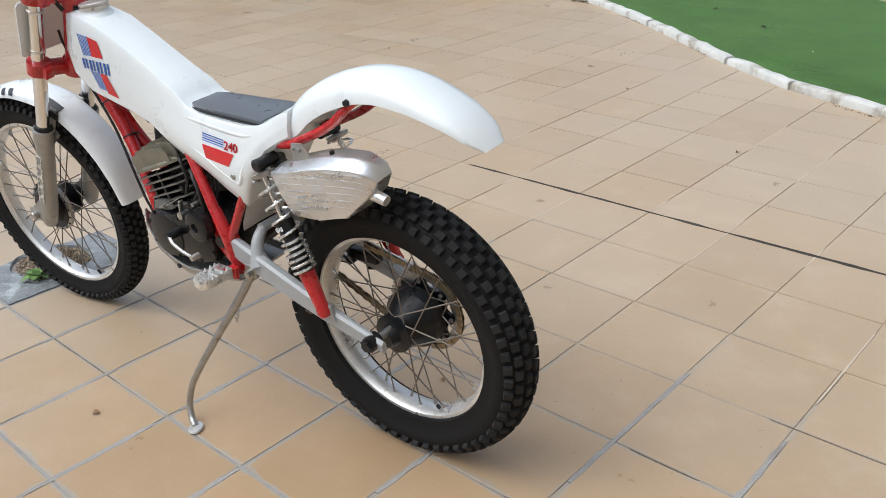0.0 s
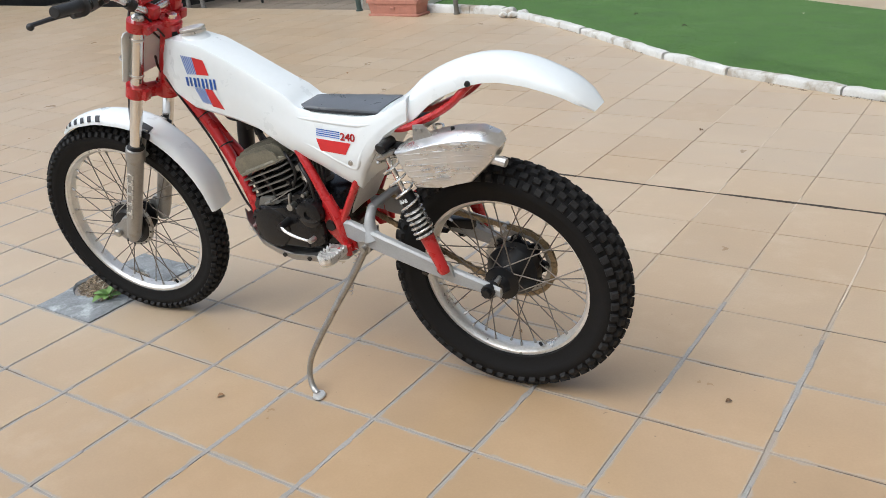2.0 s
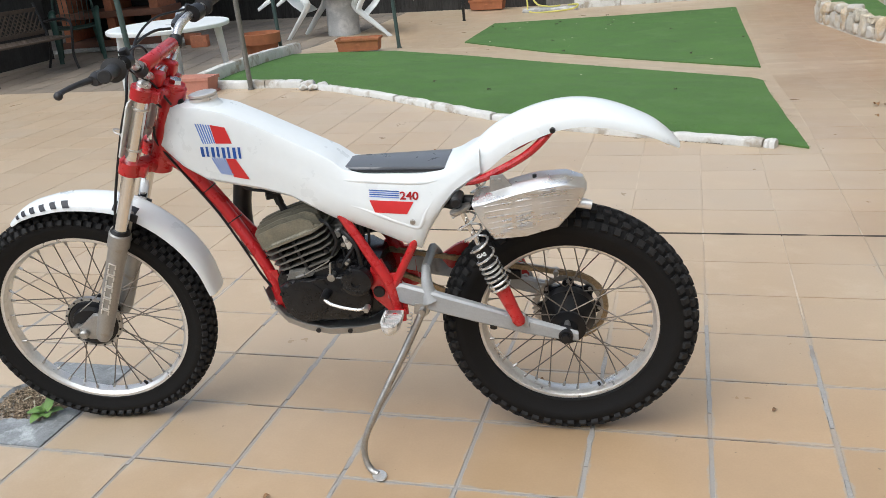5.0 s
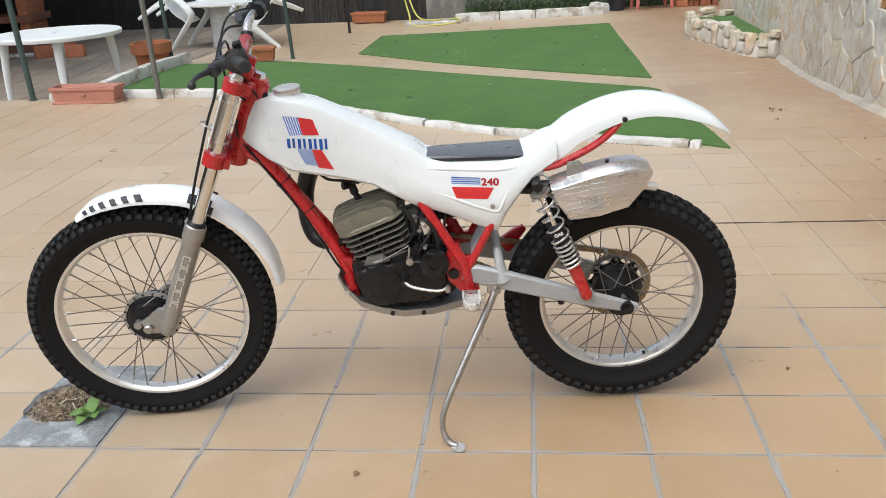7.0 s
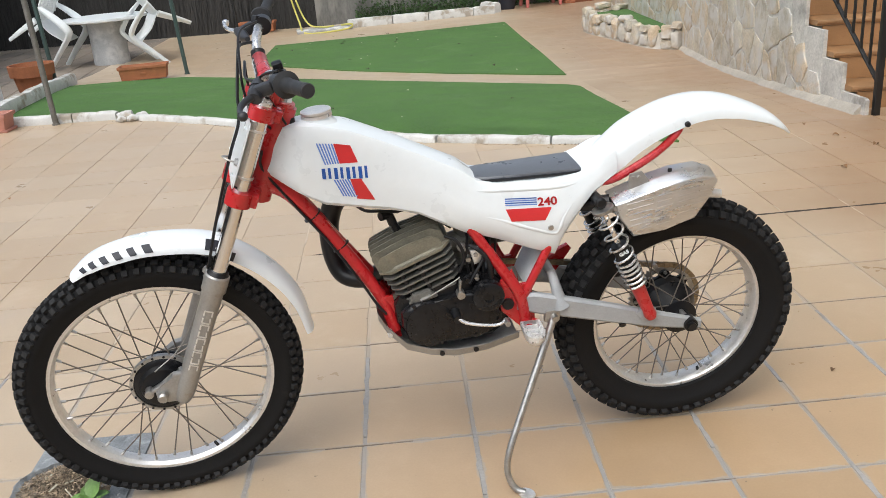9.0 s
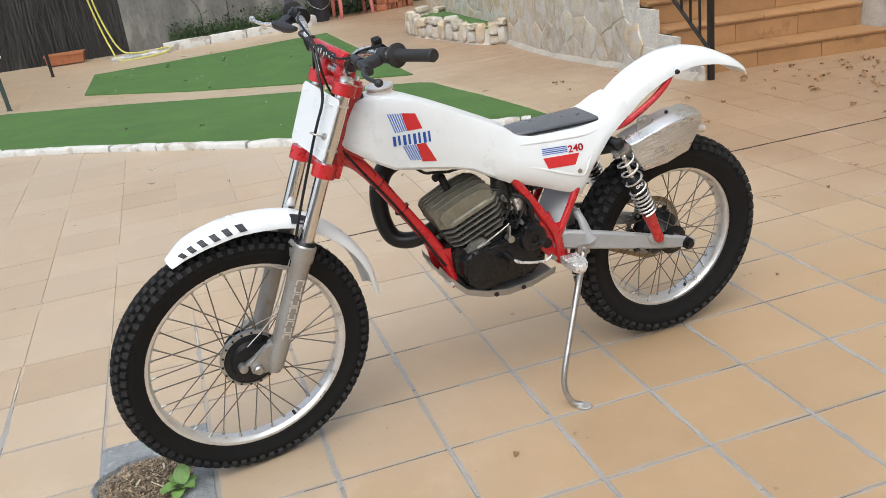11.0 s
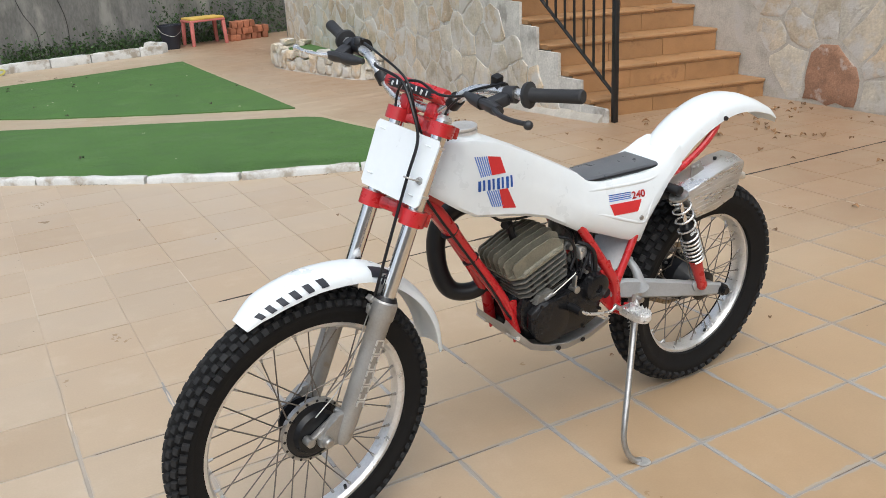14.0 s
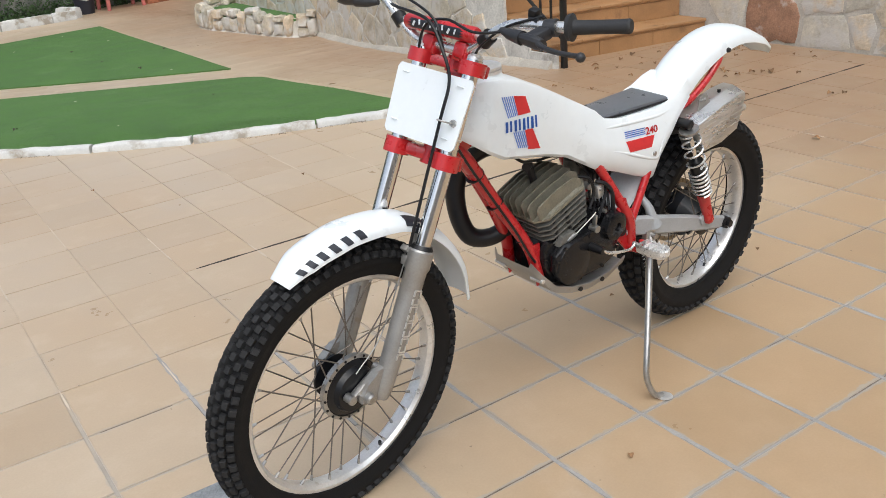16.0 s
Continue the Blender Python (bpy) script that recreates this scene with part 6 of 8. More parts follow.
for k in range(6):
    i0 = 0.62 + k * 0.44
    tall = [(0.98, 0.70), (0.95, 0.56), (0.885, 0.45), (0.80, 0.30), (0.66, 0.20)]
    guard_patch("print_bar", "ink", i0, i0 + 0.22, tall, -0.022, "dark slanted printed bar" if k == 0 else "")
guard_patch("sticker", "ink", 4.05, 4.75, [(0.97, 0.62), (0.885, 0.45), (0.80, 0.28), (0.62, 0.17), (0.45, 0.07)], 0, "dark navy sticker by the fork")
guard_patch("sticker_mark", "greyplastic", 4.28, 4.52, [(0.84, 0.365), (0.80, 0.29), (0.73, 0.245)], 0)

# ---- one-piece white body ----
# stations: x, top z, top half width, shoulder z, shoulder half width, belly z, belly half width, bottom z, bottom half width
ST = [
    (0.984, 0.862, 0.036, 0.857, 0.050, 0.846, 0.056, 0.836, 0.052),
    (0.962, 0.905, 0.039, 0.898, 0.052, 0.850, 0.060, 0.820, 0.055),
    (0.938, 0.944, 0.040, 0.934, 0.053, 0.845, 0.063, 0.803, 0.057),
    (0.905, 0.948, 0.041, 0.937, 0.053, 0.845, 0.062, 0.780, 0.058),
    (0.865, 0.946, 0.042, 0.935, 0.055, 0.835, 0.065, 0.757, 0.062),
    (0.800, 0.931, 0.042, 0.919, 0.055, 0.815, 0.066, 0.744, 0.064),
    (0.726, 0.897, 0.040, 0.884, 0.054, 0.792, 0.066, 0.729, 0.065),
    (0.657, 0.862, 0.038, 0.849, 0.053, 0.758, 0.067, 0.708, 0.066),
    (0.587, 0.825, 0.038, 0.812, 0.055, 0.724, 0.073, 0.668, 0.070),
    (0.552, 0.806, 0.042, 0.793, 0.058, 0.698, 0.078, 0.648, 0.069),
    (0.518, 0.776, 0.046, 0.768, 0.061, 0.686, 0.080, 0.637, 0.069),
    (0.470, 0.765, 0.054, 0.760, 0.066, 0.672, 0.085, 0.620, 0.073),
    (0.400, 0.764, 0.060, 0.759, 0.071, 0.654, 0.093, 0.591, 0.081),
    (0.342, 0.764, 0.064, 0.758, 0.075, 0.640, 0.098, 0.571, 0.087),
    (0.318, 0.766, 0.065, 0.760, 0.077, 0.664, 0.097, 0.622, 0.088),
    (0.280, 0.772, 0.065, 0.765, 0.078, 0.710, 0.093, 0.680, 0.091),
    (0.250, 0.782, 0.063, 0.774, 0.076, 0.738, 0.088, 0.715, 0.087),
    (0.215, 0.804, 0.058, 0.792, 0.071, 0.762, 0.079, 0.738, 0.080),
    (0.188, 0.816, 0.052, 0.802, 0.064, 0.778, 0.071, 0.752, 0.072),
]


def body_ring(x):
    for a, b in zip(ST, ST[1:]):
        if b[0] <= x <= a[0]:
            t = (a[0] - x) / (a[0] - b[0])
            return [p + (q - p) * t for p, q in zip(a, b)]
    return list(ST[0] if x > ST[0][0] else ST[-1])


def body_half(s):
    x, zt, wt, zs, ws, zb, wb, z0, w0 = s
    h = [(0, zt), (wt * 0.6, zt - 0.001), (wt, zt - 0.004), (wt + (ws - wt) * 0.72, zt - (zt - zs) * 0.42), (ws, zs), (ws + (wb - ws) * 0.30, zs + (zb - zs) * 0.36), (wb - (wb - ws) * 0.20, zs + (zb - zs) * 0.72),
         (wb, zb), (wb + (w0 - wb) * 0.4, zb + (z0 - zb) * 0.5), (w0 + 0.001, z0 + 0.008), (w0 - 0.006, z0), (w0 * 0.7, z0 + 0.006), (0, z0 + 0.012)]
    # the cheeks turn in towards the steering head along a slanted edge
    return [(y * (1 - 6.6 * max(0.0, x - 0.884 - 0.29 * (0.937 - z))), z) for y, z in h]


def body_y(x, z):
    h = body_half(body_ring(x))
    for (ya, za), (yb, zb) in zip(h[4:9], h[5:10]):
        if zb <= z <= za:
            return ya + (yb - ya) * (za - z) / max(1e-6, za - zb)
    return h[5][0] if z > h[4][1] else h[8][0]


bm = nb()
rs = []
xs = []
for a, b in zip(ST, ST[1:]):
    k = max(1, round((a[0] - b[0]) / (0.006 if b[0] > 0.83 else 0.02)))
    xs += [a[0] + (b[0] - a[0]) * i / k for i in range(k)]
xs.append(ST[-1][0])
for x in xs:
    h = body_half(body_ring(x))
    ring = [Vector((x, y, z)) for y, z in h] + [Vector((x, -y, z)) for y, z in reversed(h[1:-1])]
    rs.append(ring)
rings(bm, rs)
body = part("tank_and_seat_body", bm, M["white"], bike, "one-piece glossy white plastic tank, seat base and side panels", 40)

# pressed ledge under the seat and turned edge of the side panels
for s in (1, -1):
    for pts in ([(0.548, 0.752), (0.520, 0.748), (0.480, 0.746), (0.400, 0.742), (0.330, 0.741), (0.285, 0.748), (0.255, 0.762)],
                [(0.545, 0.700), (0.520, 0.692), (0.470, 0.676), (0.400, 0.650), (0.352, 0.634), (0.336, 0.640), (0.318, 0.676), (0.285, 0.722), (0.262, 0.744)]):
        line = smooth_path([(x, 0, z) for x, z in pts], 5)
        n = len(line) - 1
        bm = nb()
        tube(bm, [(p.x, s * (body_y(p.x, p.z) - 0.0048), p.z) for p in line], [0.0030 + 0.0036 * min(1, 3 * min(k, n - k) / n) for k in range(n + 1)], 14, 1, curved=False)
        part("pressed_edge", bm, M["white"], body, smooth=80)

# filler cap on its neck
bm = nb()
lathe(bm, [(0.046, -0.012), (0.040, -0.004), (0.034, 0.003), (0.0335, 0.009), (0.012, 0.010)], "Z", seg=30)
bmesh.ops.transform(bm, matrix=pose(0.862, 0, 0.942, 0, 4, 0), verts=bm.verts)
part("filler_neck", bm, M["white"], body, smooth=60)
bm = nb()
lathe(bm, [(0.0315, 0.005), (0.0332, 0.006), (0.0332, 0.0085), (0.0315, 0.0095)], "Z", seg=30)
bmesh.ops.transform(bm, matrix=pose(0.862, 0, 0.942, 0, 4, 0), verts=bm.verts)
part("cap_seal", bm, M["black"], body)
bm = nb()
lathe(bm, [(0.036, -0.010), (0.036, 0.000), (0.032, 0.001), (0.032, 0.004), (0.036, 0.005), (0.036, 0.011), (0.032, 0.0135), (0.027, 0.011), (0.004, 0.0115)], "Z", seg=30)
bmesh.ops.transform(bm, matrix=pose(0.862, 0, 0.9565, 0, 4, 0) @ Matrix.Diagonal((0.96, 0.96, 0.7, 1)), verts=bm.verts)
part("filler_cap", bm, M["alu"], body, "round alloy filler cap")
bm = nb()
tube(bm, [(0.918, 0.012, 0.944), (0.918, 0.012, 0.956)], (0.010, 0.008), 12, curved=False)
part("vent_bung", bm, M["black"], body)

# seat pad
bm = nb()
rs = []
for i in range(25):
    t = (i / 24) ** 1.6
    x = 0.543 - t * (0.543 - 0.272)
    w = (0.044 + 0.016 * t) * math.sqrt(max(0.02, 1 - max(0.0, 1 - t / 0.20) ** 2))
    zc = 0.7665
    hgt = 0.0085 + 0.002 * t if i else 0.006
    rs.append([Vector((x, y * w, zc + z)) for y, z in ((-1.06, -0.012), (-1.06, 0.002), (-1.02, hgt * 0.82), (-0.93, hgt), (0, hgt * 1.06), (0.93, hgt), (1.02, hgt * 0.82), (1.06, 0.002), (1.06, -0.012))])
rings(bm, rs)
part("seat_pad", bm, M["seat"], bike, "thin dark blue-grey vinyl seat pad", 50)
bm = nb()
tube(bm, [(0.272, 0.0645, 0.7675), (0.36, 0.059, 0.7665), (0.45, 0.054, 0.7665), (0.515, 0.047, 0.767), (0.540, 0.026, 0.7675), (0.5465, 0, 0.7675), (0.540, -0.026, 0.7675), (0.515, -0.047, 0.767), (0.45, -0.054, 0.7665), (0.36, -0.059, 0.7665), (0.272, -0.0645, 0.7675)], 0.0032, 7, 5)
part("seat_piping", bm, M["black"], bike, "thin black edge of the seat pad")

# rear mudguard
RG = [(0.225, 0.800, 0.060, 0.060), (0.205, 0.815, 0.062, 0.062), (0.151, 0.857, 0.064, 0.062), (0.066, 0.894, 0.066, 0.058), (-0.020, 0.908, 0.067, 0.050), (-0.106, 0.896, 0.067, 0.042), (-0.195, 0.857, 0.062, 0.026), (-0.240, 0.822, 0.053, 0.015), (-0.266, 0.793, 0.030, 0.006)]
rg = guard(RG, (-0.03, 0.60), "rear_mudguard", "white", False, "swept-up white plastic rear mudguard")
for s in (1, -1):
    bm = nb()
    tube(bm, [(0.018, s * 0.064, 0.855), (0.018, s * 0.072, 0.855)], (0.0075, 0.006), 12, curved=False)
    part("mudguard_bolt", bm, M["black"], rg)
    bm = nb()
    tube(bm, [(0.355, s * 0.092, 0.648), (0.355, s * 0.0995, 0.648)], (0.008, 0.006), 12, curved=False)
    part("panel_screw", bm, M["steel"], body)

# decals on both sides
def decal(name, quad, material, parent, label="", lift=0.0012):
    """A thin patch that follows the body's side: corners in (x, z), clockwise."""
    for s in (1, -1):
        bm = nb()
        n, m = 8, 6
        g = []
        for i in range(n + 1):
            u = i / n
            row = []
            for j in range(m + 1):
                v = j / m
                a = [quad[0][k] + (quad[1][k] - quad[0][k]) * u for k in (0, 1)]
                b = [quad[3][k] + (quad[2][k] - quad[3][k]) * u for k in (0, 1)]
                x, z = a[0] + (b[0] - a[0]) * v, a[1] + (b[1] - a[1]) * v
                row.append(bm.verts.new((x, s * (body_y(x, z) + lift), z)))
            g.append(row)
        for i in range(n):
            for j in range(m):
                bm.faces.new((g[i][j], g[i + 1][j], g[i + 1][j + 1], g[i][j + 1]))
        part(name, bm, material, parent, label if s == 1 else "", 50)


for k in range(6):
    x = 0.871 - k * 0.0064
    decal("blue_stripe", [(x, 0.905 - k * 0.0009), (x - 0.0034, 0.9045 - k * 0.0009), (0.8535 - k * 0.0056, 0.8545), (0.8569 - k * 0.0056, 0.8548)], M["paleblue"], body)
decal("red_flash", [(0.8335, 0.900), (0.797, 0.892), (0.784, 0.852), (0.8245, 0.854)], M["decal_red"], body, "red slanted stripe")
for k in range(6):
    x = 0.842 - k * 0.0060
    decal("blue_stripe", [(x, 0.8185 - k * 0.0004), (x - 0.0036, 0.8182 - k * 0.0004), (x - 0.0206, 0.776 - k * 0.001), (x - 0.017, 0.7765 - k * 0.001)], M["paleblue"], body)
decal("red_flash", [(0.8055, 0.816), (0.781, 0.814), (0.754, 0.759), (0.794, 0.767)], M["decal_red"], body, "red slanted stripe")
for k in range(4):
    for off, wide in ((0.0, 0.0080), (0.0135, 0.0062)):
        x = 0.8655 - k * 0.0268 - off
        decal("blue_block", [(x, 0.8475 - k * 0.0016), (x - wide, 0.8468 - k * 0.0016), (x - wide, 0.8215 - k * 0.0025), (x, 0.8225 - k * 0.0025)], M["blue"], body, "row of blue badge blocks", 0.0016)
for k in range(4):
    z = 0.7265 - k * 0.0048
    decal("blue_stripe", [(0.458, z), (0.384, z - 0.004), (0.384, z - 0.0065), (0.458, z - 0.0025)], M["paleblue"] if k % 2 else M["blue"], body)
decal("red_flash", [(0.458, 0.702), (0.350, 0.697), (0.367, 0.668), (0.446, 0.672)], M["decal_red"], body, "red tapered patch")
for s in (1, -1):
    bm = lettering("240", 0.0255, 0.0008)
    bmesh.ops.transform(bm, matrix=Matrix.Diagonal((1.2 * (1 if s == 1 else -1), 1, 1, 1)), verts=bm.verts)
    for v in bm.verts:
        lx = v.co.x if s == 1 else -v.co.x
        x, z = 0.3825 - lx if s == 1 else 0.3265 + lx, 0.7035 + v.co.y - 0.02 * (lx if s == 1 else -lx)
        v.co = Vector((x, s * (body_y(x, z) + 0.0014 + abs(v.co.z)), z))
    part("model_number", bm, M["decal_red"], body, "red number 240" if s == 1 else "", smooth=0)

# ---- frame ----
bm = nb()
tube(bm, [fk(0.60, 0, -0.065), (0.80, 0, 0.87), (0.60, 0, 0.775), (0.40, 0, 0.72)], 0.022, 14, 5)
part("backbone", bm, M["red"], bike, "red steel frame backbone")
for s in (1, -1):
    bm = nb()
    tube(bm, [fk(0.52, s * 0.003, -0.060), (0.935, s * 0.005, 0.765), (0.850, s * 0.010, 0.638), (0.765, s * 0.038, 0.500), (0.736, s * 0.052, 0.405)], (0.0195, 0.0185, 0.0165, 0.0150, 0.0150), 14, 6)
    part("down_tube", bm, M["red"], bike, "red steel frame down tube")
    bm = nb()
    tube(bm, [(0.60, s * 0.045, 0.735), (0.535, s * 0.062, 0.648), (0.462, s * 0.084, 0.530), (0.432, s * 0.090, 0.475), (0.415, s * 0.088, 0.385)], (0.0115, 0.012, 0.0135, 0.0145, 0.013), 12, 5)
    part("cradle_tube", bm, M["red"], bike, "red steel cradle tube")
    bm = nb()
    tube(bm, [(0.33, s * 0.072, 0.640), (0.358, s * 0.080, 0.590), (0.424, s * 0.088, 0.468)], 0.0105, 12, 4)
    part("seat_strut", bm, M["red"], bike)
    bm = nb()
    plate(bm, [(0.478, 0.520), (0.448, 0.545), (0.432, 0.500), (0.412, 0.505), (0.398, 0.470), (0.394, 0.388), (0.425, 0.378), (0.478, 0.435), (0.484, 0.470)], s * 0.082 - 0.004, s * 0.082 + 0.005, "Y", 0.002)
    part("pivot_plate", bm, M["red"], bike)
    bm = nb()
    tube(bm, [(0.462, s * 0.080, 0.455), (0.462, s * 0.094, 0.455)], (0.0165, 0.014), 18, curved=False)
    part("pivot_cap", bm, M["black"], bike)
    bm = nb()
    tube(bm, [(0.42, s * 0.055, 0.735), (0.30, s * 0.066, 0.742), (0.21, s * 0.068, 0.738), (0.14, s * 0.064, 0.764), (0.075, s * 0.058, 0.800), (0.030, s * 0.05, 0.842), (0.012, s * 0.0, 0.860)], 0.0095, 10, 5)
    part("rear_loop", bm, M["red"], bike, "red rear subframe tube")
    bm = nb()
    plate(bm, [(0.762, 0.50), (0.735, 0.50), (0.722, 0.385), (0.738, 0.378)], s * 0.050 - 0.003, s * 0.050 + 0.003, "Y", 0.001)
    part("engine_plate", bm, M["red"], bike)
bm = nb()
plate(bm, [(1.000, 0.880), (1.02, 0.815), (0.955, 0.775), (0.90, 0.80), (0.90, 0.85)], -0.015, 0.015, "Y", 0.006)
part("head_gusset", bm, M["red"], bike)
line = smooth_path([(0.935, 0.0, 0.765), (0.850, 0.004, 0.638), (0.765, 0.034, 0.500), (0.736, 0.052, 0.405)], 12)
for i, rad in ((5, 0.0235), (13, 0.0225), (22, 0.0172)):
    d = (line[i + 1] - line[i]).normalized() * 0.0017
    bm = nb()
    tube(bm, [line[i] - d, line[i] + d], rad, 18, curved=False)
    part("cable_tie", bm, M["black"], bike)

# loom along the down tube
bm = nb()
tube(bm, [fk(0.60, 0.034, -0.03), (0.995, 0.026, 0.85), (0.945, 0.023, 0.765), (0.872, 0.028, 0.655), (0.812, 0.046, 0.555), (0.778, 0.055, 0.490), (0.755, 0.058, 0.455)], 0.0034, 7, 6)
part("wiring_loom", bm, M["black"], bike)

# ---- swing arm, shocks, stand ----
for s in (1, -1):
    bm = nb()
    rs = []
    for x, z, h, y, w in ((0.44, 0.453, 0.020, 0.083, 0.018), (0.40, 0.450, 0.028, 0.088, 0.022), (0.31, 0.428, 0.0275, 0.097, 0.024), (0.20, 0.398, 0.0255, 0.104, 0.024), (0.10, 0.368, 0.0225, 0.106, 0.022), (0.03, 0.349, 0.019, 0.106, 0.018), (-0.028, 0.335, 0.014, 0.106, 0.014)):
        b = 0.006
        hw = w / 2
        rs.append([Vector((x, s * (y + u), z + v)) for u, v in ((-hw + b, -h), (hw - b, -h), (hw, -h + b), (hw, h - b), (hw - b, h), (-hw + b, h), (-hw, h - b), (-hw, -h + b))])
    rings(bm, rs)
    # upward gusset to the cross brace
    tube(bm, [(0.328, s * 0.094, 0.432), (0.336, s * 0.090, 0.458), (0.341, s * 0.078, 0.486), (0.344, s * 0.055, 0.506)], (0.026, 0.0165, 0.0135, 0.012), 16, 6, flat=0.85)
    arm = part("swing_arm", bm, M["cast"], bike, "silver-grey painted alloy swing arm")
    bm = nb()
    tube(bm, [(0.002, s * 0.094, 0.340), (0.002, s * 0.122, 0.340)], (0.0195, 0.0175), 18, curved=False)
    tube(bm, [(0.002, s * 0.122, 0.340), (0.002, s * 0.132, 0.340)], 0.012, 6, curved=False)
    part("snail_adjuster", bm, M["black"], arm, "dark worn chain adjuster and nut")
    bm = nb()
    plate(bm, [(0.135, 0.375), (0.148, 0.398), (0.128, 0.412), (0.098, 0.405), (0.088, 0.370)], s * 0.118 - 0.006, s * 0.118 + 0.004, "Y", 0.002)
    tube(bm, [(0.113, s * 0.10, 0.392), (0.113, s * 0.133, 0.392)], (0.008, 0.007), 12, curved=False)
    part("shock_lug", bm, M["cast"], arm)
    bm = nb()
    tube(bm, [(0.178, s * 0.095, 0.372), (0.178, s * 0.112, 0.362)], 0.009, 10, curved=False)
    part("stop_bobbin", bm, M["black"], arm)
    # shock absorber
    A, B = Vector((0.114, s * 0.125, 0.393)), Vector((0.243, s * 0.112, 0.705))
    d = (B - A).normalized()
    L = (B - A).length
    bm = nb()
    tube(bm, [A + d * t for t in (-0.012, 0.0, 0.012, 0.055, 0.095)], (0.012, 0.0165, 0.0145, 0.0165, 0.0185), 16, 2, curved=False)
    shock = part("shock_absorber", bm, M["red"], bike, "gas shock with red lower body and chrome spring")
    bm = nb()
    tube(bm, [A + d * 0.095, A + d * 0.175, A + d * 0.176, A + d * 0.215], (0.017, 0.017, 0.0195, 0.0195), 16, curved=False)
    part("body", bm, M["black"], shock)
    bm = nb()
    tube(bm, [A + d * 0.2, B], 0.0065, 10, curved=False)
    part("rod", bm, M["chrome"], shock)
    side = d.orthogonal().normalized()
    up = d.cross(side)
    bm = nb()
    tight = [A + d * (0.098 + 0.078 * i / 84) + (side * math.cos(i * 2 * math.pi / 14) + up * math.sin(i * 2 * math.pi / 14)) * 0.0245 for i in range(85)]
    tube(bm, tight, 0.0034, 7, 1)
    loose = [A + d * (0.178 + 0.132 * i / 56) + (side * math.cos(i * 2 * math.pi / 14) + up * math.sin(i * 2 * math.pi / 14)) * 0.0255 for i in range(57)]
    tube(bm, loose, 0.0031, 7, 1)
    part("coil_spring", bm, M["bar_alloy"], shock, "chromed coil spring")
    bm = nb()
    tube(bm, [B - d * 0.026, B - d * 0.022, B - d * 0.017, B - d * 0.015], (0.024, 0.0265, 0.0265, 0.012), 18, curved=False)
    part("spring_cap", bm, M["steel"], shock, "bare steel spring cap")
    bm = nb()
    tube(bm, [B - d * 0.016, B + d * 0.004], 0.0085, 12, curved=False)
    tube(bm, [B + Vector((0, -s * 0.045, 0)), B + Vector((0, s * 0.010, 0)), B + Vector((0, s * 0.013, 0))], (0.0125, 0.0135, 0.009), 16, curved=False)
    part("top_mount", bm, M["black"], shock)
    if s == 1:
        bm = lettering("GAS", 0.0125, 0.0006)
        m = Matrix((Vector((-d.z, 0, d.x)), Vector((d.x, 0, d.z)), Vector((0, 1, 0)))).transposed().to_4x4()
        m.translation = A + d * 0.190 + Vector((0.013, 0.0202, 0))
        bmesh.ops.transform(bm, matrix=m, verts=bm.verts)
        part("lettering", bm, M["white"], shock, "white word GAS on the damper", smooth=0)
bm = nb()
tube(bm, [(0.344, -0.060, 0.507), (0.344, 0.060, 0.507)], 0.0115, 12, curved=False)
part("swing_arm_brace", bm, M["cast"], bike)
bm = nb()
tube(bm, [REAR + Vector((0, -0.125, 0.018)), REAR + Vector((0, 0.125, 0.018))], 0.0085, 12, curved=False)
part("rear_axle", bm, M["steel"], bike)

# side stand
bm = nb()
tube(bm, [(0.353, 0.104, 0.408), (0.385, 0.130, 0.345), (0.440, 0.178, 0.245), (0.495, 0.225, 0.140), (0.511, 0.241, 0.092), (0.509, 0.254, 0.058), (0.496, 0.264, 0.034), (0.476, 0.274, 0.027)], (0.0095, 0.010, 0.009, 0.0085, 0.008, 0.008, 0.0085, 0.008), 12, 5)
stand = part("side_stand", bm, M["steel"], bike, "bent steel side stand, down on the tiles")
bm = nb()
lathe(bm, [(0.020, -0.003), (0.024, 0.0), (0.022, 0.004), (0.006, 0.006)], "Z", seg=18)
for v in bm.verts:
    v.co.x *= 0.75
bmesh.ops.transform(bm, matrix=pose(0.472, 0.276, 0.0235, 4, 0, 35), verts=bm.verts)
part("foot_pad", bm, M["alu"], stand)
bm = nb()
plate(bm, [(0.335, 0.428), (0.372, 0.428), (0.376, 0.400), (0.352, 0.388), (0.338, 0.400)], 0.090, 0.106, "Y", 0.002)
tube(bm, [(0.352, 0.085, 0.412), (0.352, 0.122, 0.412)], (0.010, 0.008), 10, curved=False)
part("stand_bracket", bm, M["steel"], stand)
bm = nb()
pts = []
for i in range(90):
    t = i / 89
    p = Vector((0.385, 0.098, 0.40)).lerp(Vector((0.398, 0.145, 0.285)), t)
    pts.append(p + Vector((math.cos(i * 0.9) * 0.006, 0, math.sin(i * 0.9) * 0.002)))
tube(bm, pts, 0.0011, 5, 1)
part("stand_spring", bm, M["steel"], stand)

# footpegs
def tooth(bm, x, y, z, lx, ly, h):
    vs = [bm.verts.new((x + a * lx, y + b * ly, z)) for a, b in ((-1, -1), (1, -1), (1, 1), (-1, 1))]
    t = bm.verts.new((x, y, z + h))
    for i in range(4):
        bm.faces.new((vs[i], vs[(i + 1) % 4], t))


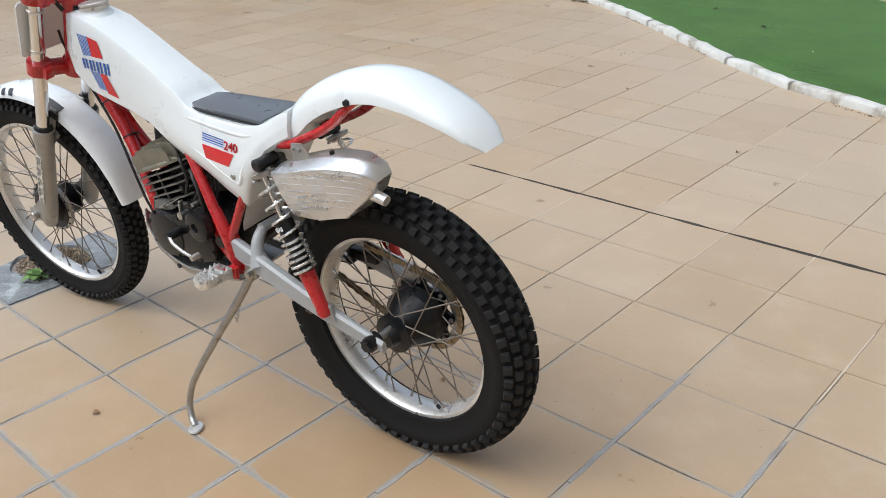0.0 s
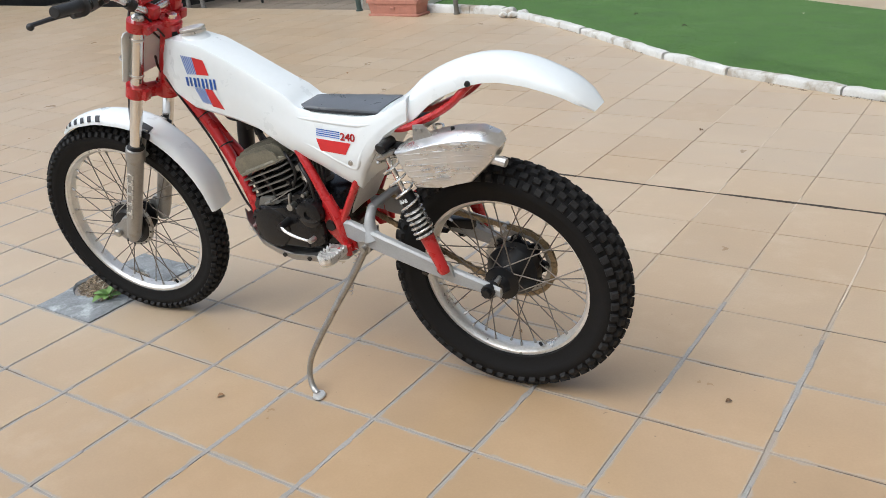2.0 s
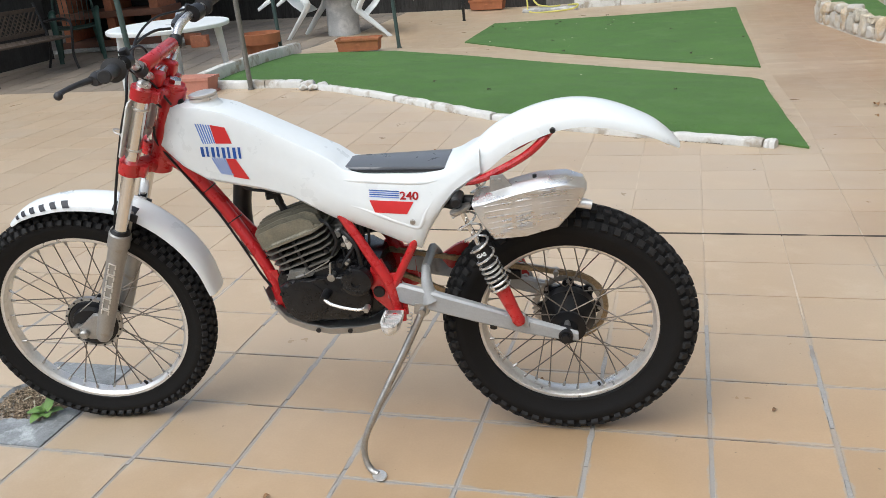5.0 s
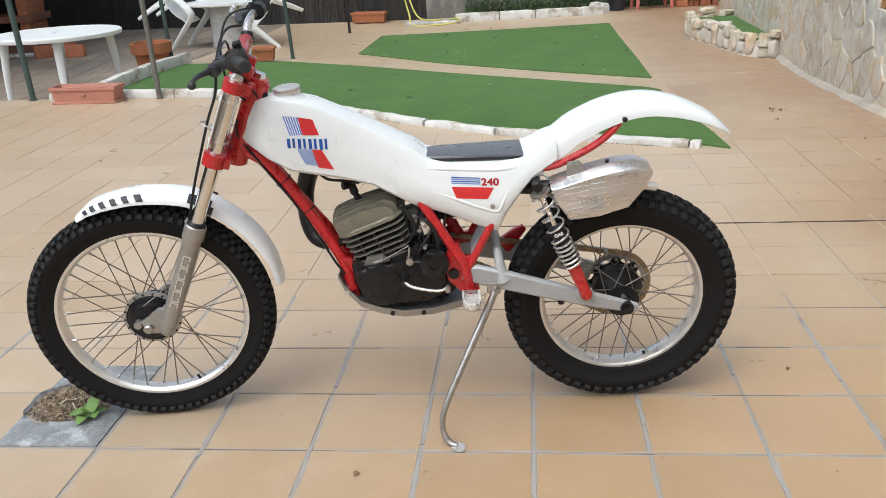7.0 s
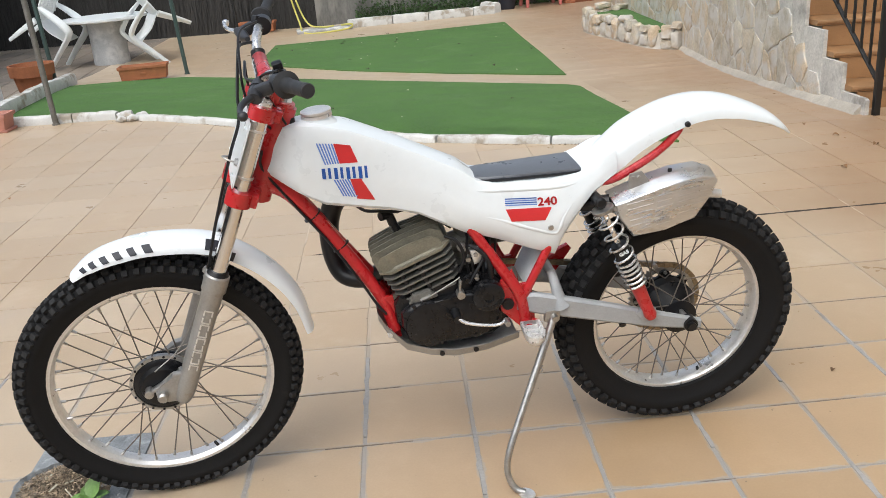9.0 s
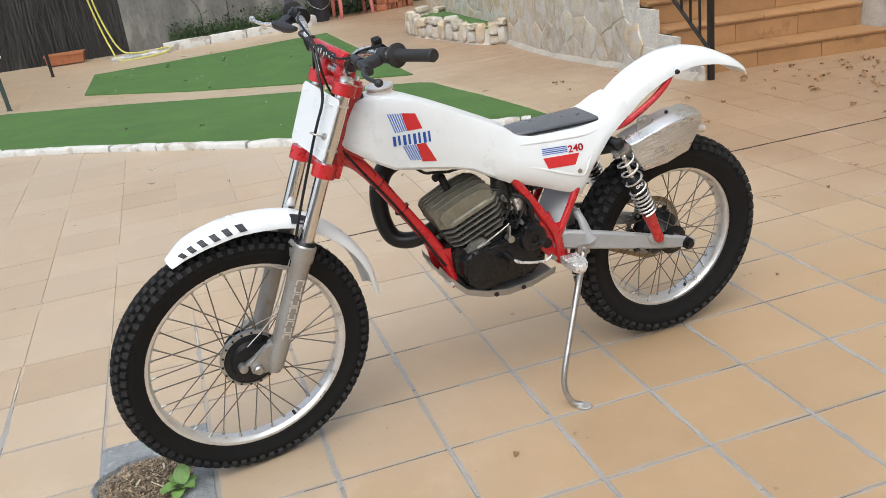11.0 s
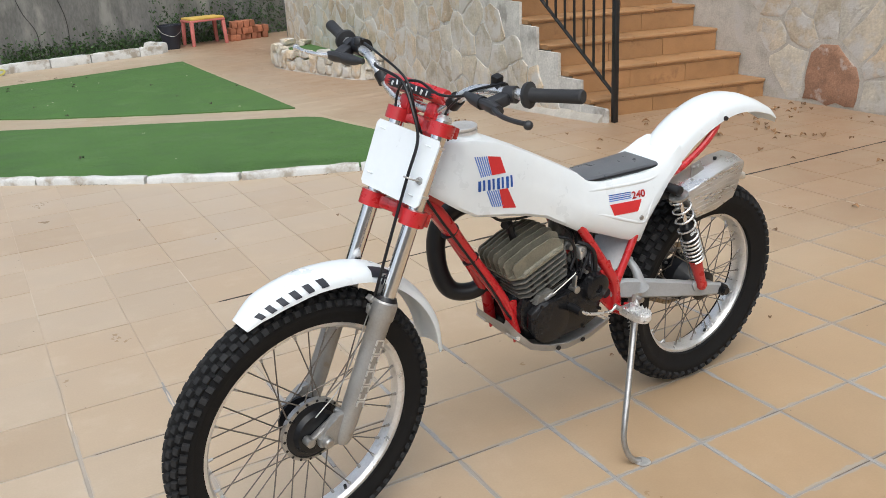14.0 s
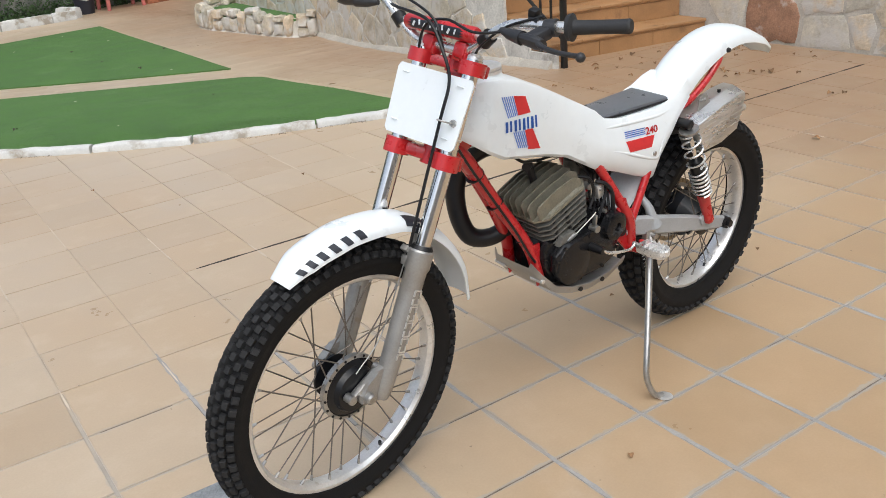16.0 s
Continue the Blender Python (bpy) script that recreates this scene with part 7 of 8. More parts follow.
for s in (1, -1):
    bm = nb()
    # a boat-shaped cast loop with teeth round its rim
    rim = [(0.4415, 0.124), (0.4425, 0.150), (0.4425, 0.180), (0.438, 0.198), (0.429, 0.208), (0.419, 0.2115), (0.409, 0.208), (0.400, 0.198), (0.3955, 0.180), (0.3955, 0.150), (0.3965, 0.124)]
    def inset(f, z):
        return [Vector((0.419 + (x - 0.419) * f, 0.124 + (y - 0.124) * (0.5 + 0.5 * f), z)) for x, y in rim]
    rings(bm, [inset(0.55, 0.392), inset(0.86, 0.398), inset(1.0, 0.408), inset(1.0, 0.421), inset(0.80, 0.421), inset(0.74, 0.404)])
    line = smooth_path([(x, y, 0) for x, y in rim], 2)
    for p in line[1:-1]:
        tooth(bm, 0.419 + (p.x - 0.419) * 0.91, 0.124 + (p.y - 0.124) * 0.955, 0.4205, 0.0032, 0.0038, 0.0095)
    for k in range(3):
        box(bm, (0.402, 0.140 + k * 0.02, 0.404), (0.436, 0.145 + k * 0.02, 0.418))
    for v in bm.verts:
        v.co.y *= s
    peg = part("footpeg", bm, M["peg"], bike, "toothed bare-alloy footpeg", 20)
    bm = nb()
    tube(bm, [(0.420, s * 0.080, 0.395), (0.420, s * 0.128, 0.400)], (0.015, 0.013), 12, curved=False)
    tube(bm, [(0.402, s * 0.112, 0.386), (0.402, s * 0.112, 0.414)], 0.008, 10, curved=False)
    part("peg_hanger", bm, M["red"], peg)

# ---- muffler ----
bm = nb()
MU = [  # x, z low, z high, y inner, y outer
    (0.214, 0.690, 0.722, 0.062, 0.104), (0.204, 0.660, 0.735, 0.052, 0.114), (0.158, 0.618, 0.744, 0.046, 0.120), (0.100, 0.622, 0.757, 0.044, 0.121), (0.055, 0.634, 0.768, 0.043, 0.120), (0.005, 0.650, 0.772, 0.042, 0.116),
    (-0.032, 0.684, 0.768, 0.042, 0.108), (-0.055, 0.722, 0.758, 0.046, 0.096), (-0.066, 0.734, 0.748, 0.052, 0.086)]
# a flat side plate, a bright facet sloping up from it to a ridge, and the inner wall
side_line = [(0.208, 0.695), (0.19, 0.652), (0.16, 0.607), (0.085, 0.616), (0.01, 0.636), (-0.038, 0.684), (-0.055, 0.715), (-0.046, 0.727), (-0.008, 0.738), (0.055, 0.733), (0.105, 0.721), (0.155, 0.707)]
rs = []
for y, lift in ((0.046, 1.0), (0.086, 1.0), (0.120, 0.0)):
    ring = []
    for k, (x, z) in enumerate(side_line):
        up = lift * {6: 0.004, 7: 0.012, 8: 0.016, 9: 0.017, 10: 0.017, 11: 0.015, 0: 0.008}.get(k, 0.0)
        tail = 0.030 * ((0.01 - x) / 0.07) ** 1.3 if x < 0.01 and y > 0.08 else 0.0
        ring.append(Vector((x, y - tail, z + up)))
    rs.append(ring)
rows = rings(bm, rs)
edges = {e for f in bm.faces if set(f.verts) == set(rows[2]) for e in f.edges} | {e for e in bm.edges if e.verts[0] in rows[1] and e.verts[1] in rows[1]}
bmesh.ops.bevel(bm, geom=list(edges), offset=0.0055, segments=3, affect="EDGES", profile=0.5)
muf = part("muffler", bm, M["muffler"], bike, "boxy brushed-aluminium muffler with pressed ribs", 40)


def muf_y(x):
    for a, b in zip(MU, MU[1:]):
        if b[0] <= x <= a[0]:
            t = (a[0] - x) / (a[0] - b[0])
            return [p + (q - p) * t for p, q in zip(a, b)][1:]
    return MU[-1][1:]


for k in range(7):
    za = 0.622 + k * 0.0145
    for xa, xb in ((0.165 + 0.003 * k, 0.116), (0.106, 0.068), (0.052, -0.030)):
        pts = []
        for i in range(10):
            x = xa + (xb - xa) * i / 9
            z0, z1, y0, y1 = muf_y(x)
            z = za + 0.16 * (0.165 - x) - 0.35 * max(0, 0.02 - x) ** 2 * 60 * 0.25
            if z0 + 0.006 < z < z1 - 0.040:
                pts.append((x, 0.1202 - (0.030 * ((0.01 - x) / 0.07) ** 1.3 if x < 0.01 else 0), z))
        if len(pts) > 2:
            bm = nb()
            tube(bm, pts, 0.0017, 6, 1, flat=0.7)
            part("pressed_rib", bm, M["muffler"], muf)
bm = nb()
plate(bm, [(0.168, 0.705), (0.164, 0.757), (0.134, 0.761), (0.108, 0.725)], 0.086, 0.090, "Y", 0.001)
for x in (0.157, 0.142):
    tube(bm, [(x, 0.082, 0.747), (x, 0.096, 0.747)], (0.0055, 0.0045), 10, curved=False)
part("hanger_bracket", bm, M["lower"], muf)
bm = nb()
tube(bm, [(-0.030, 0.082, 0.684), (-0.066, 0.083, 0.676)], (0.013, 0.011), 14, curved=False)
part("tail_pipe", bm, M["alu"], muf)
bm = nb()
tube(bm, [(0.205, 0.075, 0.686), (0.25, 0.055, 0.680), (0.32, 0.0, 0.665), (0.42, -0.04, 0.64)], 0.019, 12, 5)
part("link_pipe", bm, M["black"], muf)
bm = nb()
tube(bm, [(0.062, 0.080, 0.742), (0.062, 0.080, 0.755)], 0.005, 8, curved=False)
part("drain_screw", bm, M["black"], muf)

# exhaust pipe on the far side
bm = nb()
tube(bm, [(0.700, 0.0, 0.565), (0.750, -0.03, 0.530), (0.80, -0.055, 0.502), (0.846, -0.08, 0.512), (0.866, -0.10, 0.570), (0.862, -0.112, 0.650), (0.83, -0.100, 0.715), (0.75, -0.085, 0.735), (0.62, -0.075, 0.70), (0.5, -0.07, 0.66)], (0.020, 0.021, 0.023, 0.024, 0.024, 0.025, 0.027, 0.030, 0.034, 0.03), 16, 7)
part("exhaust_pipe", bm, M["black"], bike, "black painted exhaust pipe looping forward")

# ---- engine ----
TILT_C = Matrix.Translation((0.632, 0, 0.484)) @ Matrix.Rotation(radians(21), 4, "Y")


def eng(bm):
    bmesh.ops.transform(bm, matrix=TILT_C, verts=bm.verts)
    return bm


def fin_plate(bm, z, lx, ly, t, cut=0.02):
    o = [(-lx + cut, -ly), (lx - cut, -ly), (lx, -ly + cut), (lx, ly - cut), (lx - cut, ly), (-lx + cut, ly), (-lx, ly - cut), (-lx, -ly + cut)]
    plate(bm, o, z - t / 2, z + t / 2, "Z")


bm = nb()
lathe(bm, [(0.048, 0.0), (0.048, 0.11), (0.001, 0.11)], "Z", seg=28)
cyl = part("cylinder", eng(bm), M["engine"], bike, "dark finned engine cylinder")
for k in range(6):
    bm = nb()
    z = 0.018 + k * 0.0175
    fin_plate(bm, z, 0.078 + 0.0022 * k, 0.072 + 0.002 * k, 0.0042)
    part("cooling_fin", eng(bm), M["fin"], cyl, smooth=0)
bm = nb()
for x, y in ((0.0, 0.066), (0.045, 0.066)):
    box(bm, (x - 0.005, y - 0.02, 0.012), (x + 0.005, y + 0.008, 0.112), 0.002)
part("fin_damper", eng(bm), M["black"], cyl)
bm = nb()
fin_plate(bm, 0.122, 0.092, 0.084, 0.006, 0.026)
rs = []
for z, k in ((0.125, 0.98), (0.129, 0.94), (0.135, 0.66), (0.137, 0.3)):
    rs.append([Vector((x * k, y * k, z)) for x, y in ((-0.055, -0.078), (0.055, -0.078), (0.080, -0.055), (0.080, 0.055), (0.055, 0.078), (-0.055, 0.078), (-0.078, 0.055), (-0.078, -0.055))])
rings(bm, rs)
hd = part("cylinder_head", eng(bm), M["head"], bike, "olive-grey cast cylinder head with upright fins")
for k in range(8):
    y = -0.070 + k * 0.020
    bm = nb()
    h = 0.182 - 0.10 * (abs(y) / 0.078) ** 2 * 0.18
    f = 0.092 - 0.016 * max(0, abs(y) - 0.05) / 0.03
    plate(bm, [(-f + 0.008, 0.124), (f, 0.124), (f + 0.001, h - 0.014), (f - 0.008, h - 0.004), (0.01, h), (-f + 0.03, h - 0.006), (-f + 0.010, h - 0.022)], y - 0.0020, y + 0.0020, "Y")
    part("head_fin", eng(bm), M["head"], hd, smooth=0)
bm = nb()
tube(bm, [(0.01, 0.0, 0.17), (0.012, 0.0, 0.205)], (0.012, 0.008), 6, curved=False)
tube(bm, [(0.012, 0.0, 0.20), (0.012, 0.0, 0.225), (0.03, 0.012, 0.235)], 0.011, 10, 4)
part("spark_plug_cap", eng(bm), M["black"], hd, "black spark plug cap")
bm = nb()
tube(bm, [(0.70, 0.012, 0.70), (0.745, 0.03, 0.715), (0.778, 0.034, 0.722), (0.800, 0.028, 0.738), (0.825, 0.02, 0.757)], 0.004, 7, 6)
tube(bm, [(0.72, 0.02, 0.705), (0.66, 0.05, 0.715), (0.62, 0.055, 0.690), (0.585, 0.05, 0.66)], 0.0035, 7, 6)
part("ignition_lead", bm, M["black"], bike)

# crankcase and covers
bm = nb()
out = [(0.735, 0.480), (0.722, 0.505), (0.62, 0.510), (0.56, 0.538), (0.505, 0.538), (0.470, 0.515), (0.452, 0.460), (0.456, 0.395), (0.50, 0.362), (0.62, 0.360), (0.70, 0.378), (0.732, 0.43)]
plate(bm, out, -0.085, 0.070, "Y", 0.010)
case = part("crankcase", bm, M["engine"], bike, "black-painted engine crankcase, chipped in places", 35)
bm = nb()
out2 = [(0.722, 0.470), (0.690, 0.492), (0.62, 0.494), (0.575, 0.500), (0.520, 0.505), (0.492, 0.488), (0.480, 0.44), (0.490, 0.395), (0.54, 0.375), (0.63, 0.372), (0.70, 0.395), (0.722, 0.43)]
plate(bm, out2, 0.066, 0.098, "Y", 0.012)
part("side_cover", bm, M["engine"], case, smooth=35)
bm = nb()
lathe(bm, [(0.062, 0.09), (0.058, 0.100), (0.040, 0.104), (0.02, 0.105), (0.001, 0.105)], "Y", (0.655, 0, 0.432), 36)
part("flywheel_cover", bm, M["engine"], case)
bm = nb()
lathe(bm, [(0.040, 0.09), (0.038, 0.112), (0.030, 0.116), (0.012, 0.116), (0.010, 0.110), (0.001, 0.110)], "Y", (0.512, 0, 0.492), 28)
part("sprocket_cover", bm, M["engine"], case)
for x, z in ((0.715, 0.455), (0.69, 0.485), (0.60, 0.49), (0.545, 0.385), (0.63, 0.380), (0.705, 0.405), (0.488, 0.42)):
    bm = nb()
    tube(bm, [(x, 0.096, z), (x, 0.101, z)], (0.0052, 0.0045), 8, curved=False)
    part("cover_screw", bm, M["engine"], case)
bm = nb()
plate(bm, [(0.700, 0.487), (0.690, 0.512), (0.648, 0.516), (0.630, 0.500), (0.655, 0.492)], 0.060, 0.088, "Y", 0.004)
part("ignition_cap", bm, M["fin"], case, "dark grey cast cap")
bm = nb()
bar(bm, (0.576, 0.092, 0.540), (0.580, 0.094, 0.502), 0.006, 0.013, 0.002, up=(0, 1, 0))
tube(bm, [(0.577, 0.080, 0.502), (0.577, 0.104, 0.502)], 0.010, 12, curved=False)
part("clutch_arm", bm, M["steel"], case, "bare alloy clutch arm")
bm = nb()
tube(bm, [(0.655, 0.088, 0.505), (0.648, 0.09, 0.506), (0.588, 0.094, 0.540), (0.577, 0.094, 0.548)], 0.0016, 6, 3)
tube(bm, [(0.672, 0.086, 0.496), (0.648, 0.089, 0.506)], 0.0055, 8, curved=False)
part("clutch_wire", bm, M["steel"], case)
bm = nb()
plate(bm, [(0.545, 0.600), (0.520, 0.605), (0.512, 0.57), (0.535, 0.562)], 0.045, 0.068, "Y", 0.003)
part("cast_bracket", bm, M["alu"], case)

# gear lever
bm = nb()
tube(bm, [(0.594, 0.098, 0.458), (0.594, 0.140, 0.458)], (0.012, 0.010), 12, curved=False)
part("lever_boss", bm, M["black"], bike)
bm = nb()
tube(bm, [(0.592, 0.135, 0.460), (0.575, 0.142, 0.449), (0.535, 0.148, 0.440), (0.500, 0.150, 0.437), (0.482, 0.150, 0.446)], (0.0050, 0.0044, 0.0038, 0.0038, 0.0042), 10, 5)
gl = part("gear_lever", bm, M["bar_alloy"], bike, "chromed folding gear lever")
bm = nb()
tube(bm, [(0.480, 0.144, 0.443), (0.480, 0.166, 0.443)], (0.0075, 0.0065), 12, curved=False)
part("lever_toe", bm, M["steel"], gl)

# carburettor, boot, airbox
bm = nb()
tube(bm, [(0.60, -0.02, 0.585), (0.555, -0.02, 0.592), (0.50, -0.02, 0.60)], (0.026, 0.028, 0.03), 16, 3)
tube(bm, [(0.545, -0.02, 0.545), (0.545, -0.02, 0.655)], (0.026, 0.022), 14, curved=False)
tube(bm, [(0.545, -0.02, 0.525), (0.545, -0.02, 0.55)], 0.033, 14, curved=False)
part("carburettor", bm, M["fin"], bike, "small alloy carburettor, oily")
bm = nb()
tube(bm, [(0.505, -0.02, 0.60), (0.46, -0.015, 0.612), (0.41, -0.01, 0.62)], (0.03, 0.034, 0.04), 14, 3)
part("intake_boot", bm, M["black"], bike)
for k in range(6):
    bm = nb()
    tube(bm, [(0.565 - 0.006 * k, 0.012 + 0.008 * k, 0.655 - 0.004 * k), (0.545 - 0.012 * k, 0.035 + 0.004 * k, 0.63), (0.552 - 0.014 * k, 0.050, 0.575), (0.545 - 0.010 * k, 0.055 + 0.003 * k, 0.52)], 0.0034, 6, 6)
    part("breather_hose", bm, M["black"], bike)
bm = nb()
tube(bm, [(0.545, 0.062, 0.615), (0.525, 0.078, 0.605), (0.505, 0.085, 0.575), (0.500, 0.086, 0.520), (0.503, 0.088, 0.505)], 0.0055, 8, 6)
part("breather_pipe", bm, M["black"], bike)
bm = nb()
box(bm, (0.37, -0.045, 0.63), (0.52, 0.045, 0.73), 0.01)
part("airbox", bm, M["black"], bike, "black airbox under the seat")
bm = nb()
rs = []
for x, z, w in ((0.318, 0.720, 0.066), (0.332, 0.665, 0.072), (0.347, 0.610, 0.074), (0.370, 0.560, 0.072), (0.396, 0.515, 0.068), (0.412, 0.485, 0.060)):
    rs.append([Vector((x - 0.004, -w, z)), Vector((x, -w * 0.86, z)), Vector((x + 0.001, 0, z)), Vector((x, w * 0.86, z)), Vector((x - 0.004, w, z)), Vector((x - 0.007, w, z)), Vector((x - 0.003, 0, z)), Vector((x - 0.007, -w, z))])
rings(bm, rs)
part("inner_guard", bm, M["greyplastic"], bike, "grey inner splash guard ahead of the rear tyre", 50)

for x, y, z, rad, l, m in ((0.560, 0.030, 0.600, 0.011, 0.026, "lower"), (0.548, 0.036, 0.572, 0.008, 0.022, "steel"), (0.532, 0.050, 0.590, 0.007, 0.024, "lower"), (0.590, 0.052, 0.560, 0.009, 0.020, "black"), (0.556, 0.058, 0.528, 0.010, 0.026, "engine"), (0.535, 0.070, 0.536, 0.007, 0.022, "steel")):
    bm = nb()
    lathe(bm, [(rad * 0.6, 0), (rad, 0.002), (rad, l * 0.45), (rad * 0.72, l * 0.5), (rad * 0.72, l), (0.001, l)], "Y", (x, y, z), 14)
    part("fitting", bm, M[m], bike)
for pts in ([(0.60, 0.05, 0.64), (0.575, 0.066, 0.63), (0.560, 0.070, 0.590), (0.575, 0.072, 0.550)], [(0.53, 0.045, 0.655), (0.512, 0.062, 0.63), (0.515, 0.072, 0.58), (0.535, 0.078, 0.548), (0.552, 0.082, 0.520)]):
    bm = nb()
    tube(bm, pts, 0.0042, 8, 6)
    part("hose", bm, M["black"], bike)

# skid plate
bm = nb()
rs = []
for x, z, w in ((0.775, 0.440, 0.060), (0.758, 0.412, 0.078), (0.715, 0.366, 0.090), (0.66, 0.346, 0.096), (0.60, 0.336, 0.100), (0.52, 0.338, 0.096), (0.435, 0.350, 0.080)):
    rs.append([Vector((x, y, zz)) for y, zz in ((-w - 0.006, z + 0.020), (-w, z), (0, z - 0.003), (w, z), (w + 0.006, z + 0.020), (w + 0.002, z + 0.021), (w - 0.006, z + 0.005), (0, z + 0.003), (-w + 0.006, z + 0.005), (-w - 0.002, z + 0.021))])
rings(bm, rs)
skid = part("skid_plate", bm, M["lower"], bike, "bent alloy skid plate under the engine", 35)
for x, z in ((0.632, 0.350), (0.548, 0.348)):
    bm = nb()
    tube(bm, [(x, 0.094, z), (x, 0.1055, z)], (0.0065, 0.0065), 10, curved=False)
    part("skid_bolt", bm, M["black"], skid)
for s in (1, -1):
    bm = nb()
    tube(bm, [(0.752, s * 0.045, 0.408), (0.752, s * 0.085, 0.408)], (0.008, 0.006), 8, curved=False)
    part("mount_bolt", bm, M["alu"], skid)

# ---- final drive on the far side ----
bm = nb()
n = 44
rs = []
for k in range(n * 2):
    a = math.pi * k / n
    u = Vector((math.cos(a), 0, math.sin(a)))
    r = 0.098 if k % 2 else 0.090
    rs.append([REAR + u * q + Vector((0, y, 0)) for q, y in ((0.0775, -0.074), (r, -0.074), (r, -0.069), (0.0775, -0.069))])
rings(bm, rs, cap=False, closed=True)
spr = part("rear_sprocket", bm, M["steel"], bike, "toothed steel rear sprocket", 0)
bm = nb()
o = []
for k in range(80):
    a = 2 * math.pi * k / 80
    r = 0.074 + 0.010 * max(0.0, math.cos(8 * a)) ** 0.5 - 0.006 * max(0.0, -math.cos(8 * a)) ** 0.5
    o.append((REAR.x + r * math.cos(a), REAR.z + r * math.sin(a)))
plate(bm, o, -0.0685, -0.061, "Y")
carrier = part("carrier", bm, M["hub"], spr, "black lobed sprocket carrier")
for k in range(8):
    a = 2 * math.pi * k / 8
    p = REAR + Vector((math.cos(a), 0, math.sin(a))) * 0.079
    bm = nb()
    tube(bm, [p + Vector((0, -0.061, 0)), p + Vector((0, -0.056, 0))], 0.0052, 6, curved=False)
    part("carrier_bolt", bm, M["steel"], carrier, smooth=0)
cb = nb()
path = []
C2, r2, r1 = Vector((0.47, 0, 0.47)), 0.028, 0.0965
d = C2 - REAR
ang = math.atan2(d.z, d.x)
for k in range(25):
    a = ang + radians(80) + radians(200) * k / 24
    path.append(REAR + Vector((math.cos(a), 0, math.sin(a))) * r1)
for k in range(9):
    a = ang - radians(80) + radians(160) * k / 8
    path.append(C2 + Vector((math.cos(a), 0, math.sin(a))) * r2)
tot = []
for a, b in zip(path, path[1:] + path[:1]):
    k = max(1, round((b - a).length / 0.0127))
    tot += [a.lerp(b, i / k) for i in range(k)]
for i, (a, b) in enumerate(zip(tot, tot[1:] + tot[:1])):
    y = -0.0715
    for yy in ((-0.005, 0.005) if i % 2 else (-0.003, 0.003)):
        bar(cb, a + Vector((0, y + yy, 0)), b + Vector((0, y + yy, 0)), 0.0022, 0.0128, up=(0, 0, 1) if abs((b - a).normalized().z) < 0.9 else (1, 0, 0))
part("drive_chain", cb, M["chain"], bike, "oily brown drive chain", 0)
bm = nb()
plate(bm, [(0.335, 0.468), (0.290, 0.500), (0.262, 0.512), (0.252, 0.500), (0.300, 0.432), (0.332, 0.440)], -0.096, -0.080, "Y", 0.002)
part("chain_guard", bm, M["red"], bike, "red chain guard")
bm = nb()
box(bm, (0.12, -0.085, 0.405), (0.20, -0.060, 0.432), 0.005)
box(bm, (0.20, -0.085, 0.385), (0.30, -0.06, 0.40), 0.004)
part("chain_tensioner", bm, M["black"], bike)
bm = nb()
tube(bm, [(0.03, -0.055, 0.425), (0.03, -0.085, 0.425)], 0.007, 10, curved=False)
tube(bm, [(0.02, -0.07, 0.43), (0.13, -0.075, 0.45), (0.28, -0.078, 0.47)], 0.003, 6, 4)
part("brake_rod", bm, M["steel"], bike)

# ---- stones of the walls ----
def clip_cell(seed, seeds, rect):
    x0, y0, x1, y1 = rect
    poly = [(x0, y0), (x1, y0), (x1, y1), (x0, y1)]
    for q in seeds:
        if q == seed or abs(q[0] - seed[0]) > 1.0 or abs(q[1] - seed[1]) > 1.0:
            continue
        mx, my = (q[0] + seed[0]) / 2, (q[1] + seed[1]) / 2
        dx, dy = q[0] - seed[0], q[1] - seed[1]
        out = []
        for (ax, ay), (bx, by) in zip(poly, poly[1:] + poly[:1]):
            da, db = (ax - mx) * dx + (ay - my) * dy, (bx - mx) * dx + (by - my) * dy
            if da <= 0:
                out.append((ax, ay))
            if (da < 0 < db) or (db < 0 < da):
                t = da / (da - db)
                out.append((ax + (bx - ax) * t, ay + (by - ay) * t))
        poly = out
        if len(poly) < 3:
            return []
    return poly


def stone_mesh(poly, gap, proud, r):
    """An uneven stone face over an outline in (along, up), rising by proud from the wall."""
    cx, cy = sum(p[0] for p in poly) / len(poly), sum(p[1] for p in poly) / len(poly)
    pts = []
    for (ax, ay), (bx, by) in zip(poly, poly[1:] + poly[:1]):
        l = math.hypot(bx - ax, by - ay)
        k = max(1, int(l / 0.07))
        for i in range(k):
            pts.append((ax + (bx - ax) * i / k, ay + (by - ay) * i / k))
    ph = r.uniform(0, 50)
    rad = sum(math.hypot(p[0] - cx, p[1] - cy) for p in pts) / len(pts)
    if rad < 0.035 or len(pts) < 4:
        return None
    def scaled(f, h, j):
        out = []
        for i, p in enumerate(pts):
            d = math.hypot(p[0] - cx, p[1] - cy) + 1e-6
            k = max(0.15, (d * f - gap * (1.0 if f > 0.9 else 0.3) * (1 + 2.2 * noise.noise(Vector((p[0] * 11, p[1] * 11, ph))))) / d)
            k *= 0.93 if d > rad * 1.3 else 1.0
            hh = h + j * 0.6 * noise.noise(Vector((p[0] * 7, p[1] * 7, ph + 9)))
            out.append((cx + (p[0] - cx) * k, cy + (p[1] - cy) * k, hh))
        return out
    return [scaled(1.0, -0.012, 0), scaled(0.99, proud * 0.5, 0.003), scaled(0.93, proud * 0.95, 0.006), scaled(0.55, proud, 0.010)], (cx, cy, proud + r.uniform(-0.006, 0.006))


